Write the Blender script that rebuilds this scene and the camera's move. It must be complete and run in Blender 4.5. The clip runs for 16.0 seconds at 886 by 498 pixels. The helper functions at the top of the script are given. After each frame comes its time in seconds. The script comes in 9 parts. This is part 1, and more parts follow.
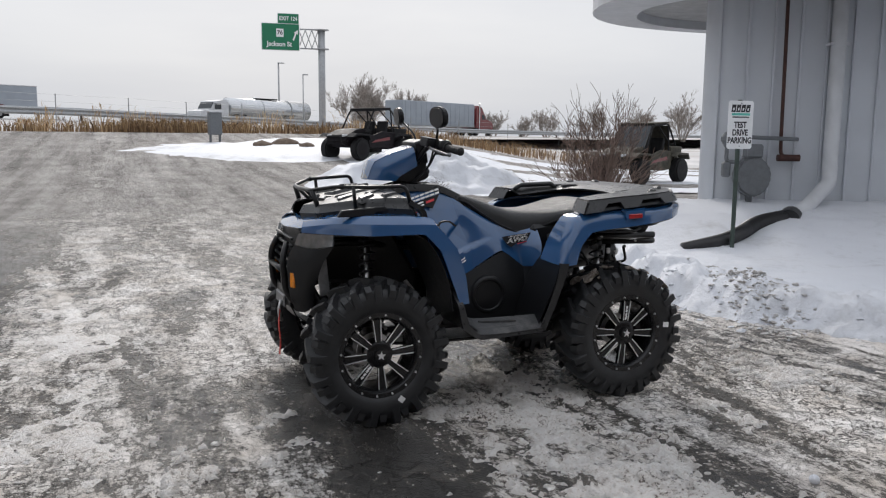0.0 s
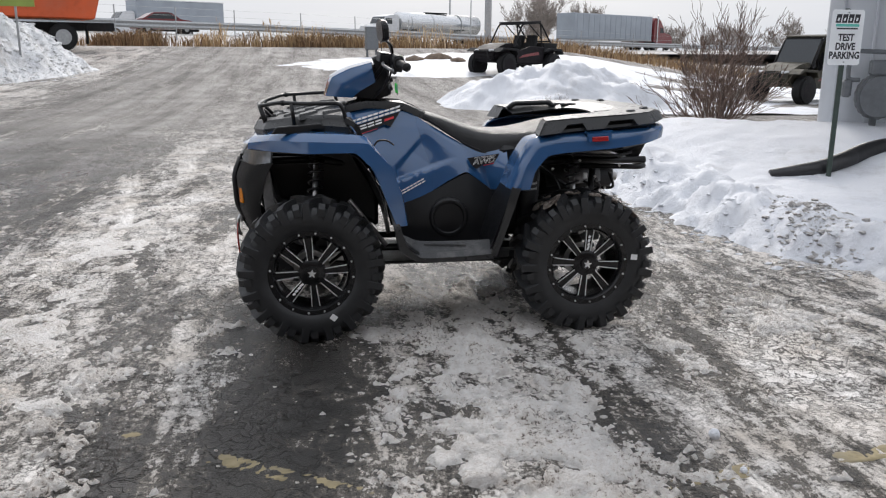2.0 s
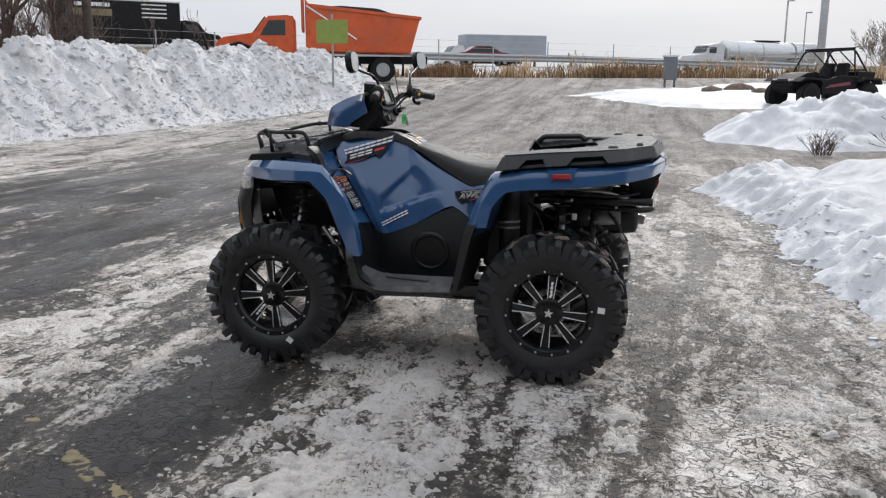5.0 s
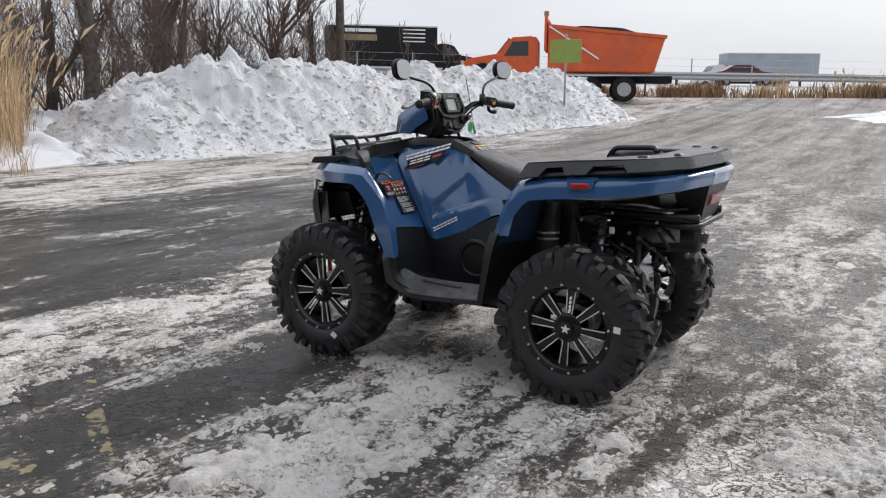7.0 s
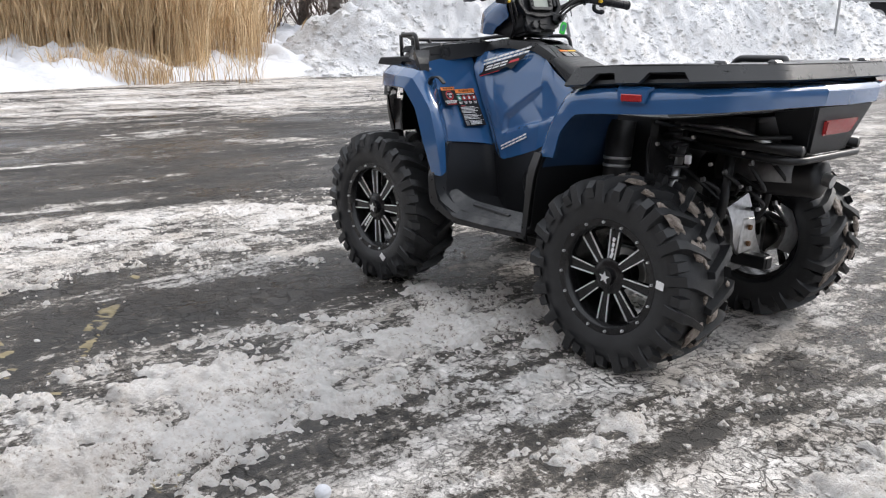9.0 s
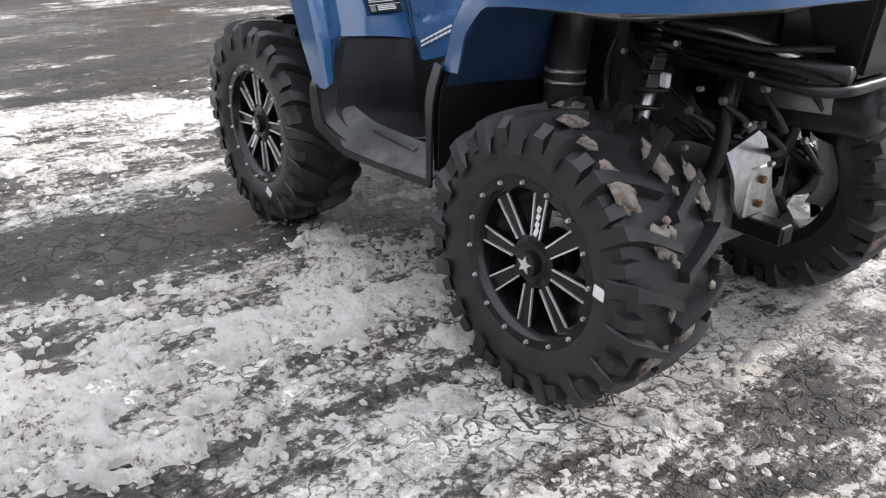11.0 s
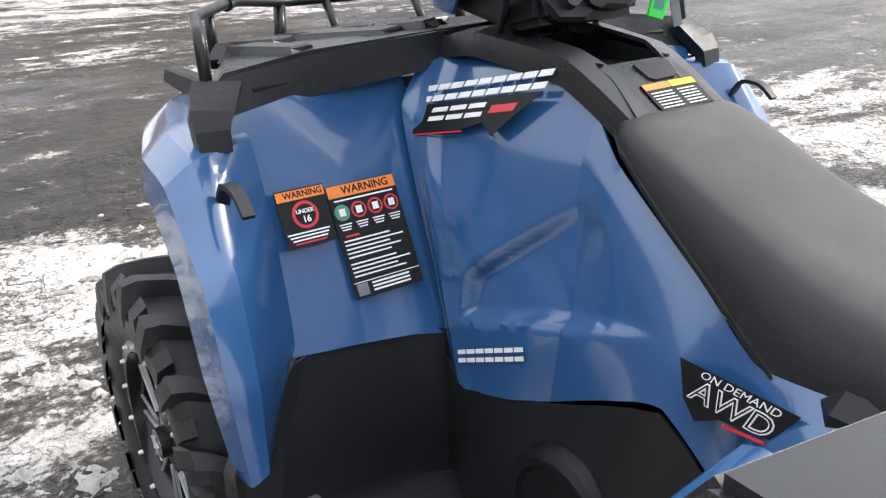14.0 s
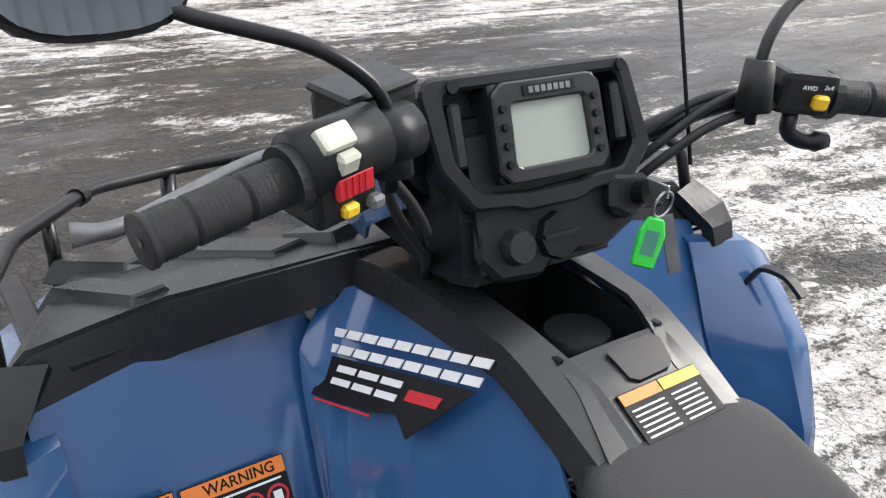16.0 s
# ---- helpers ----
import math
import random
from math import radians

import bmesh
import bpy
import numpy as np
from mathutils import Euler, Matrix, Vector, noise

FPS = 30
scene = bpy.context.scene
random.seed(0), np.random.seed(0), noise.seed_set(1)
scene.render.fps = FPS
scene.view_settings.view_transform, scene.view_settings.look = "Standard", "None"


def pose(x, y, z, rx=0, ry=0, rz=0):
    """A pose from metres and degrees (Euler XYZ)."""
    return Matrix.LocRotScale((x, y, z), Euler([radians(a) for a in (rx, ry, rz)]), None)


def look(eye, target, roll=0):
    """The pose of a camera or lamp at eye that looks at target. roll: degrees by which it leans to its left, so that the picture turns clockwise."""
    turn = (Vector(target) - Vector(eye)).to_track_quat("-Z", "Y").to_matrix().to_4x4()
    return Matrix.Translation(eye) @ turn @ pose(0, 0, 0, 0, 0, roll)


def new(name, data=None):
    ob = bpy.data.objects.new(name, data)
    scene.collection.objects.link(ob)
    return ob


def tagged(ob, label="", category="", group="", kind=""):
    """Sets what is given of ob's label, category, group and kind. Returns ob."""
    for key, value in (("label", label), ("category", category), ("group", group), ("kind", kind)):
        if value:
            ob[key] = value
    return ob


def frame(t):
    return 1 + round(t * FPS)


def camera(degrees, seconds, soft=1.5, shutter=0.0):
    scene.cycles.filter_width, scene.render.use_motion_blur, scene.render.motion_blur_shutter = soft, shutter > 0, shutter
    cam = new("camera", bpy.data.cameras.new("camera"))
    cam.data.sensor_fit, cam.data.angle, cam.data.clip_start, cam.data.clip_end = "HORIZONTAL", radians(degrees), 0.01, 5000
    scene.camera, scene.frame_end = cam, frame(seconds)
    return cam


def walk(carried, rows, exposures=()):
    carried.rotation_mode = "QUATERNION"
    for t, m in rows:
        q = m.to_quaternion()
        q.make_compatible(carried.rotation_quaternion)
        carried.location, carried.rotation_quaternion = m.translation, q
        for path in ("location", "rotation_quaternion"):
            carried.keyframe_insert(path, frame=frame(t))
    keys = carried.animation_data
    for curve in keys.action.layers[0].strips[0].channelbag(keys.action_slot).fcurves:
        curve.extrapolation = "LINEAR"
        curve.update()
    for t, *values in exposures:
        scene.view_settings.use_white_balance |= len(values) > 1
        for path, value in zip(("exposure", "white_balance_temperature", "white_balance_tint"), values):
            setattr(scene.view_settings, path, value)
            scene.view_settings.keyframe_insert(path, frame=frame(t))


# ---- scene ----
# the camera: handheld, walked from the machine's front corner round its flank to the rear, then in over the seat
cam = camera(56.6, 16.0, soft=1.2, shutter=0.0)
METRES, EYE, TURN, START_X, START_Y = 7.808, 1.302, -21.45, -1.693, -4.007
ROWS = [
    (0.0, 0.0, 0.0, 0.0, 0.07, -7.88, -0.52),
    (0.5, 0.0343, -0.0011, -0.0002, 2.85, -11.01, -0.59),
    (1.0, 0.0673, 0.0025, 0.003, 5.48, -13.27, -0.58),
    (1.5, 0.1005, 0.0116, 0.0026, 8.8, -13.66, -0.52),
    (2.0, 0.1342, 0.0278, 0.0011, 12.25, -13.71, -0.44),
    (2.5, 0.1639, 0.0449, 0.0006, 15.47, -13.66, -0.4),
    (3.0, 0.1981, 0.0584, 0.0029, 19.03, -13.5, -0.33),
    (5.5, 0.3428, 0.1434, 0.0012, 38.81, -11.27, -0.13),
    (6.0, 0.3667, 0.1625, 0.0003, 43.17, -10.85, -0.13),
    (6.5, 0.3917, 0.1853, -0.0007, 47.91, -10.57, -0.16),
    (7.0, 0.409, 0.2107, -0.0058, 52.37, -10.43, -0.23),
    (7.5, 0.417, 0.2409, -0.0082, 56.85, -10.33, -0.3),
    (8.0, 0.4225, 0.2746, -0.0127, 61.92, -10.23, -0.36),
    (8.5, 0.4214, 0.3075, -0.0196, 67.34, -12.16, -0.47),
    (11.0, 0.3072, 0.435, -0.0242, 73.43, -25.26, -0.8),
    (11.5, 0.2738, 0.4455, -0.019, 73.96, -25.27, -0.86),
    (12.0, 0.2441, 0.453, -0.0173, 74.68, -25.18, -0.95),
    (12.5, 0.2129, 0.4603, -0.0149, 75.29, -25.2, -0.92),
    (13.0, 0.1846, 0.4694, -0.0139, 75.82, -25.28, -0.79),
    (13.5, 0.1555, 0.4772, -0.0084, 76.32, -25.3, -0.77),
    (14.0, 0.1291, 0.4837, -0.002, 76.64, -25.29, -0.76),
    (14.5, 0.1102, 0.4897, 0.0021, 76.86, -25.29, -0.71),
    (15.0, 0.0957, 0.5001, 0.0069, 77.05, -25.32, -0.73),
    (15.5, 0.0848, 0.5079, 0.0129, 77.19, -25.26, -0.74),
    (16.0, 0.0759, 0.5109, 0.0181, 77.46, -24.53, -0.79),
]
EXPOSURES = [(0.0, -0.06), (1.0, 0.14), (2.0, 0.16), (3.0, 0.12), (5.5, 0.08), (6.5, 0.06), (7.0, 0.16), (8.0, 0.4), (9.0, 0.62), (11.0, 1.06), (11.5, 1.27), (12.5, 1.42), (13.5, 1.27), (14.5, 1.1), (16.0, 0.9)]
walk(cam, [(t, pose(START_X, START_Y, EYE, 0, 0, TURN) @ pose(METRES * x, METRES * y, METRES * z, 90 + pitch, roll, yaw)) for t, x, y, z, yaw, pitch, roll in ROWS], EXPOSURES)

# ---- light: bright overcast winter sky, veiled sun beyond the machine ----
world = bpy.data.worlds.new("overcast_sky")
scene.world = world
world.use_nodes = True
wn, wl = world.node_tree.nodes, world.node_tree.links
wn.clear()
w_out = wn.new("ShaderNodeOutputWorld")
w_bg = wn.new("ShaderNodeBackground")
w_sky = wn.new("ShaderNodeTexSky")
w_sky.sky_type = 'NISHITA'
w_sky.sun_disc = False
SUN_EL, SUN_AZ = 32.0, 12.0          # degrees above the horizon, degrees from +y towards +x
w_sky.sun_elevation = radians(SUN_EL)
w_sky.sun_rotation = radians(SUN_AZ)
w_sky.air_density, w_sky.dust_density, w_sky.ozone_density = 1.0, 4.0, 1.0
# a layer of cloud greys the blue sky and carries soft streaks
w_co = wn.new("ShaderNodeTexCoord")
w_map = wn.new("ShaderNodeMapping")
w_map.inputs["Scale"].default_value = (1.0, 1.0, 5.0)
w_noise = wn.new("ShaderNodeTexNoise")
w_noise.inputs["Scale"].default_value = 1.6
w_noise.inputs["Detail"].default_value = 5.0
w_ramp = wn.new("ShaderNodeValToRGB")
w_ramp.color_ramp.elements[0].position, w_ramp.color_ramp.elements[0].color = 0.35, (6.35, 6.65, 7.3, 1)
w_ramp.color_ramp.elements[1].position, w_ramp.color_ramp.elements[1].color = 0.7, (7.75, 7.95, 8.35, 1)
w_mix = wn.new("ShaderNodeMixRGB")
w_mix.inputs[0].default_value = 0.95
wl.new(w_co.outputs["Generated"], w_map.inputs[0])
wl.new(w_map.outputs[0], w_noise.inputs["Vector"])
wl.new(w_noise.outputs["Fac"], w_ramp.inputs[0])
wl.new(w_sky.outputs[0], w_mix.inputs[1])
wl.new(w_ramp.outputs[0], w_mix.inputs[2])
# the cloud is thinner, so brighter, on the sun's side
w_dot = wn.new("ShaderNodeVectorMath")
w_dot.operation = 'DOT_PRODUCT'
w_dot.inputs[1].default_value = (math.sin(radians(SUN_AZ)) * 0.85, math.cos(radians(SUN_AZ)) * 0.85, 0.53)
wl.new(w_co.outputs["Generated"], w_dot.inputs[0])
w_side = wn.new("ShaderNodeMapRange")
w_side.inputs["From Min"].default_value, w_side.inputs["From Max"].default_value = -0.6, 1.0
w_side.inputs["To Min"].default_value, w_side.inputs["To Max"].default_value = 0.80, 0.96
wl.new(w_dot.outputs["Value"], w_side.inputs["Value"])
# an overcast sky is brighter overhead than at the horizon
w_sep = wn.new("ShaderNodeSeparateXYZ")
wl.new(w_co.outputs["Generated"], w_sep.inputs[0])
w_up = wn.new("ShaderNodeMapRange")
w_up.inputs["To Min"].default_value, w_up.inputs["To Max"].default_value = 1.0, 1.7
wl.new(w_sep.outputs["Z"], w_up.inputs["Value"])
w_gain = wn.new("ShaderNodeMath")
w_gain.operation = 'MULTIPLY'
wl.new(w_side.outputs[0], w_gain.inputs[0])
wl.new(w_up.outputs[0], w_gain.inputs[1])
w_mul = wn.new("ShaderNodeVectorMath")
w_mul.operation = 'SCALE'
wl.new(w_mix.outputs[0], w_mul.inputs[0])
wl.new(w_gain.outputs[0], w_mul.inputs["Scale"])
wl.new(w_mul.outputs[0], w_bg.inputs[0])
w_bg.inputs[1].default_value = 0.101
wl.new(w_bg.outputs[0], w_out.inputs[0])
sun = new("sun", bpy.data.lights.new("sun", 'SUN'))
sun.data.energy, sun.data.angle, sun.data.color = 1.65, radians(13), (1.0, 0.95, 0.90)
_az, _el = radians(SUN_AZ), radians(SUN_EL)
sun.matrix_world = look((math.sin(_az) * math.cos(_el) * 60, math.cos(_az) * math.cos(_el) * 60, math.sin(_el) * 60), (0, 0, 0))

# ---- materials ----
def ramp_node(nt, fac, stops):
    r = nt.nodes.new("ShaderNodeValToRGB")
    while len(r.color_ramp.elements) < len(stops):
        r.color_ramp.elements.new(0.5)
    for e, (p, c) in zip(r.color_ramp.elements, stops):
        e.position = p
        e.color = (*c, 1) if len(c) == 3 else c
    nt.links.new(fac, r.inputs[0])
    return r.outputs[0]


def noise_node(nt, scale, detail=4.0, rough=0.55, stretch=None, turn=0.0, object_space=True, distort=0.0):
    co = nt.nodes.new("ShaderNodeTexCoord")
    n = nt.nodes.new("ShaderNodeTexNoise")
    n.inputs["Scale"].default_value, n.inputs["Detail"].default_value = scale, detail
    n.inputs["Roughness"].default_value, n.inputs["Distortion"].default_value = rough, distort
    src = co.outputs["Object"]
    if stretch:
        mp = nt.nodes.new("ShaderNodeMapping")
        mp.inputs["Scale"].default_value = stretch
        mp.inputs["Rotation"].default_value = (0, 0, radians(turn))
        nt.links.new(src, mp.inputs[0])
        src = mp.outputs[0]
    nt.links.new(src, n.inputs["Vector"])
    return n.outputs["Fac"]


def mix_node(nt, fac, a, b, mode='MIX'):
    m = nt.nodes.new("ShaderNodeMixRGB")
    m.blend_type = mode
    for sock, v in zip(m.inputs, (fac, a, b)):
        if isinstance(v, bpy.types.NodeSocket):
            nt.links.new(v, sock)
        elif isinstance(v, (tuple, list)):
            sock.default_value = (*v, 1) if len(v) == 3 else v
        else:
            sock.default_value = v
    return m.outputs[0]


def maths(nt, op, a, b=0.0):
    m = nt.nodes.new("ShaderNodeMath")
    m.operation = op
    for sock, v in zip(m.inputs, (a, b)):
        if isinstance(v, bpy.types.NodeSocket):
            nt.links.new(v, sock)
        else:
            sock.default_value = v
    return m.outputs[0]


def add_bump(nt, bsdf, height, strength, distance=0.01):
    b = nt.nodes.new("ShaderNodeBump")
    b.inputs["Strength"].default_value, b.inputs["Distance"].default_value = strength, distance
    nt.links.new(height, b.inputs["Height"])
    nt.links.new(b.outputs[0], bsdf.inputs["Normal"])


def base_mat(name):
    m = bpy.data.materials.new(name)
    m.use_nodes = True
    return m, m.node_tree, m.node_tree.nodes["Principled BSDF"]


def simple(name, col, rough=0.5, metal=0.0, var=0.25, scale=30.0, bump=0.0, bscale=200.0, coat=0.0, spec=0.5, dirt=None, dirt_amt=0.0):
    """Colour with two scales of variation, roughness breakup and fine relief."""
    m, nt, b = base_mat(name)
    lo = tuple(c * (1 - var) for c in col)
    hi = tuple(min(1, c * (1 + var)) for c in col)
    c1 = ramp_node(nt, noise_node(nt, scale, 5), [(0.3, lo), (0.7, hi)])
    if dirt:
        d = ramp_node(nt, noise_node(nt, scale * 0.25, 8, 0.7), [(0.5, (0, 0, 0)), (0.72, (dirt_amt,) * 3)])
        c1 = mix_node(nt, d, c1, dirt)
    nt.links.new(c1, b.inputs["Base Color"])
    r = ramp_node(nt, noise_node(nt, scale * 2.2, 4), [(0.3, (max(0.02, rough * 0.85),) * 3), (0.7, (min(1, rough * 1.15),) * 3)])
    nt.links.new(r, b.inputs["Roughness"])
    b.inputs["Metallic"].default_value = metal
    b.inputs["Specular IOR Level"].default_value = spec
    b.inputs["Coat Weight"].default_value = coat
    b.inputs["Coat Roughness"].default_value = 0.06
    if bump:
        add_bump(nt, b, noise_node(nt, bscale, 3), bump, 0.004)
    return m


def mat_asphalt():
    m, nt, b = base_mat("icy_asphalt")
    grit = noise_node(nt, 170, 3)
    big = noise_node(nt, 0.6, 6, 0.6)
    base = ramp_node(nt, big, [(0.3, (0.018, 0.0175, 0.017)), (0.7, (0.046, 0.042, 0.038))])
    base = mix_node(nt, 0.55, base, ramp_node(nt, grit, [(0.3, (0.2, 0.2, 0.2)), (0.75, (0.8, 0.79, 0.77))]), 'OVERLAY')
    # alligator cracks, in patches
    co = nt.nodes.new("ShaderNodeTexCoord")
    wob = nt.nodes.new("ShaderNodeTexNoise")
    wob.inputs["Scale"].default_value = 14.0
    wob.inputs["Detail"].default_value = 4.0
    va = nt.nodes.new("ShaderNodeVectorMath")
    va.operation = 'MULTIPLY_ADD'
    va.inputs[1].default_value = (0.22, 0.22, 0.0)
    nt.links.new(co.outputs["Object"], wob.inputs["Vector"])
    nt.links.new(wob.outputs["Color"], va.inputs[0])
    nt.links.new(co.outputs["Object"], va.inputs[2])
    lines = []
    for sc, wd in ((13.0, 0.060), (2.2, 0.014)):
        vo = nt.nodes.new("ShaderNodeTexVoronoi")
        vo.feature = 'DISTANCE_TO_EDGE'
        vo.inputs["Scale"].default_value = sc
        nt.links.new(va.outputs[0], vo.inputs["Vector"])
        lines.append(ramp_node(nt, vo.outputs["Distance"], [(0.0, (1, 1, 1)), (wd, (0, 0, 0))]))
    patch = ramp_node(nt, noise_node(nt, 0.9, 5, 0.6), [(0.42, (0.06, 0.06, 0.06)), (0.58, (1, 1, 1))])
    crack = mix_node(nt, 1.0, maths(nt, 'MULTIPLY', lines[0], patch), maths(nt, 'MULTIPLY', lines[1], 0.35), 'LIGHTEN')
    # salt and ice film: more of it on the far lot and towards the drift, little in the wet wheel tracks
    sep = nt.nodes.new("ShaderNodeSeparateXYZ")
    nt.links.new(co.outputs["Object"], sep.inputs[0])

    def span(sock, a0, a1, lo, hi):
        r = nt.nodes.new("ShaderNodeMapRange")
        for key, v in (("From Min", a0), ("From Max", a1), ("To Min", lo), ("To Max", hi)):
            r.inputs[key].default_value = v
        nt.links.new(sock, r.inputs["Value"])
        return r.outputs[0]
    # the bands along the traffic have ragged edges
    drift = maths(nt, 'MULTIPLY', maths(nt, 'SUBTRACT', noise_node(nt, 1.1, 7, 0.68, (1.0, 0.6, 1), 4), 0.5), 1.5)
    across = maths(nt, 'ADD', sep.outputs[0], drift)
    bias = span(sep.outputs[1], 0.4, 3.0, -0.008, -0.002)
    bias = maths(nt, 'ADD', bias, span(sep.outputs[0], -2.9, -2.3, -0.068, 0.006))
    bias = maths(nt, 'ADD', bias, span(sep.outputs[0], -7.4, -6.0, 0.082, 0.0))
    wet_lane = maths(nt, 'MULTIPLY', span(across, -1.80, -1.25, 0.0, 1.0), span(across, -0.85, -0.25, 1.0, 0.0))
    bias = maths(nt, 'ADD', bias, maths(nt, 'MULTIPLY', maths(nt, 'MULTIPLY', wet_lane, span(sep.outputs[1], 0.2, 0.9, 1.0, 0.0)), -0.036))
    bias = maths(nt, 'ADD', bias, span(sep.outputs[0], -1.3, -0.9, 0.014, 0.0))
    film_a = noise_node(nt, 1.2, 9, 0.70, (1.7, 0.42, 1), 4, distort=0.5)
    film_b = noise_node(nt, 7.0, 10, 0.80, (1.3, 0.75, 1), 4)
    film_c = noise_node(nt, 42.0, 5, 0.75, (1.1, 0.9, 1), 4)
    film = maths(nt, 'ADD', maths(nt, 'MULTIPLY', film_a, 0.52), maths(nt, 'MULTIPLY', film_b, 0.46))
    film = maths(nt, 'ADD', film, maths(nt, 'MULTIPLY', film_c, 0.22))
    film = maths(nt, 'ADD', film, bias)
    grain = ramp_node(nt, noise_node(nt, 55, 6, 0.75), [(0.36, (0.16, 0.16, 0.16)), (0.415, (1, 1, 1))])
    fm = ramp_node(nt, film, [(0.594, (0, 0, 0)), (0.606, (0.74, 0.74, 0.74)), (0.66, (0.98, 0.98, 0.98))])
    fm = mix_node(nt, 1.0, fm, grain, 'MULTIPLY')
    mid = ramp_node(nt, film, [(0.556, (0, 0, 0)), (0.600, (0.50, 0.50, 0.50))])
    mid = mix_node(nt, 1.0, mid, grain, 'MULTIPLY')
    base = mix_node(nt, mid, base, (0.285, 0.248, 0.208))
    icec = ramp_node(nt, noise_node(nt, 2.6, 6, 0.65), [(0.3, (0.62, 0.555, 0.49)), (0.62, (0.90, 0.865, 0.835))])
    fm = mix_node(nt, maths(nt, 'MULTIPLY', crack, 0.85), fm, (0, 0, 0))
    col = mix_node(nt, fm, base, icec)
    col = mix_node(nt, maths(nt, 'MULTIPLY', crack, 0.5), col, (0.016, 0.015, 0.014))
    # towards the frontage road the ice is driven to an even grey-tan film with faint tracks
    track = ramp_node(nt, noise_node(nt, 0.9, 7, 0.62, (2.2, 0.12, 1), 6), [(0.34, (0.15, 0.138, 0.128)), (0.48, (0.32, 0.298, 0.278)), (0.66, (0.46, 0.435, 0.412))])
    far = maths(nt, 'MULTIPLY', span(sep.outputs[1], 4.0, 12.0, 0.0, 0.78), span(sep.outputs[0], -9.0, -4.0, 0.35, 1.0))
    col = mix_node(nt, far, col, track)
    nt.links.new(col, b.inputs["Base Color"])
    wet = ramp_node(nt, noise_node(nt, 0.8, 5, 0.6, (1.4, 0.6, 1), 4), [(0.40, (0.14, 0.14, 0.14)), (0.60, (0.60, 0.60, 0.60))])
    rough = mix_node(nt, maths(nt, 'MAXIMUM', fm, mid), wet, (0.8, 0.8, 0.8))
    rough = mix_node(nt, far, rough, (0.92, 0.92, 0.92))
    b.inputs["Specular IOR Level"].default_value = 0.34
    nt.links.new(rough, b.inputs["Roughness"])
    hgt = maths(nt, 'ADD', maths(nt, 'MULTIPLY', grit, 0.3), maths(nt, 'MULTIPLY', fm, 0.7))
    hgt = maths(nt, 'SUBTRACT', hgt, maths(nt, 'MULTIPLY', crack, 0.9))
    add_bump(nt, b, hgt, 0.9, 0.022)
    return m


def mat_snow(name, white=(0.80, 0.81, 0.84), dirty=(0.36, 0.33, 0.29), amount=0.5, scale=6.0, bump=0.6, specks=1.0):
    m, nt, b = base_mat(name)
    d = noise_node(nt, scale, 9, 0.72)
    e = noise_node(nt, scale * 0.18, 5, 0.6)
    f = maths(nt, 'ADD', maths(nt, 'MULTIPLY', d, 0.6), maths(nt, 'MULTIPLY', e, 0.4))
    k = ramp_node(nt, f, [(0.62 - 0.3 * amount, (0, 0, 0)), (0.78 - 0.22 * amount, (1, 1, 1))])
    col = mix_node(nt, k, white, dirty)
    sp = ramp_node(nt, noise_node(nt, scale * 14, 3), [(0.68, (0, 0, 0)), (0.76, (1, 1, 1))])
    col = mix_node(nt, maths(nt, 'MULTIPLY', sp, amount * specks), col, (0.12, 0.105, 0.09))
    nt.links.new(col, b.inputs["Base Color"])
    b.inputs["Roughness"].default_value = 0.62
    b.inputs["Subsurface Weight"].default_value = 0.0
    h = maths(nt, 'ADD', noise_node(nt, 22, 8, 0.7), maths(nt, 'MULTIPLY', noise_node(nt, 120, 3), 0.35))
    add_bump(nt, b, h, bump, 0.05)
    return m


M_ASPHALT = mat_asphalt()


def mat_slush():
    """Granular road slush: white crystals, grey meltwater and brown grit between them."""
    m, nt, b = base_mat("grey_slush")
    g = noise_node(nt, 48, 8, 0.78)
    big = noise_node(nt, 3.2, 6, 0.65)
    f = maths(nt, 'ADD', maths(nt, 'MULTIPLY', g, 0.66), maths(nt, 'MULTIPLY', big, 0.34))
    col = ramp_node(nt, f, [(0.392, (0.04, 0.033, 0.027)), (0.418, (0.34, 0.28, 0.235)), (0.446, (0.84, 0.78, 0.725)), (0.52, (0.95, 0.915, 0.88))])
    stain = ramp_node(nt, noise_node(nt, 1.7, 7, 0.7), [(0.52, (0, 0, 0)), (0.66, (0.45, 0.45, 0.45))])
    col = mix_node(nt, stain, col, (0.30, 0.235, 0.18))
    nt.links.new(col, b.inputs["Base Color"])
    b.inputs["Roughness"].default_value = 0.5
    h = maths(nt, 'ADD', g, maths(nt, 'MULTIPLY', noise_node(nt, 130, 3), 0.35))
    add_bump(nt, b, h, 0.9, 0.035)
    return m


M_SLUSH = mat_slush()
M_SNOW = mat_snow("clean_snow", (0.70, 0.715, 0.755), (0.46, 0.46, 0.47), 0.34, 3.0, 0.45, 0.2)
M_BANK = mat_snow("ploughed_dirty_snow", (0.78, 0.785, 0.80), (0.42, 0.395, 0.37), 0.42, 3.6, 0.9)
M_FIELD = simple("winter_field", (0.58, 0.56, 0.55), 0.9, var=0.2, scale=0.25, dirt=(0.24, 0.18, 0.11), dirt_amt=0.8)


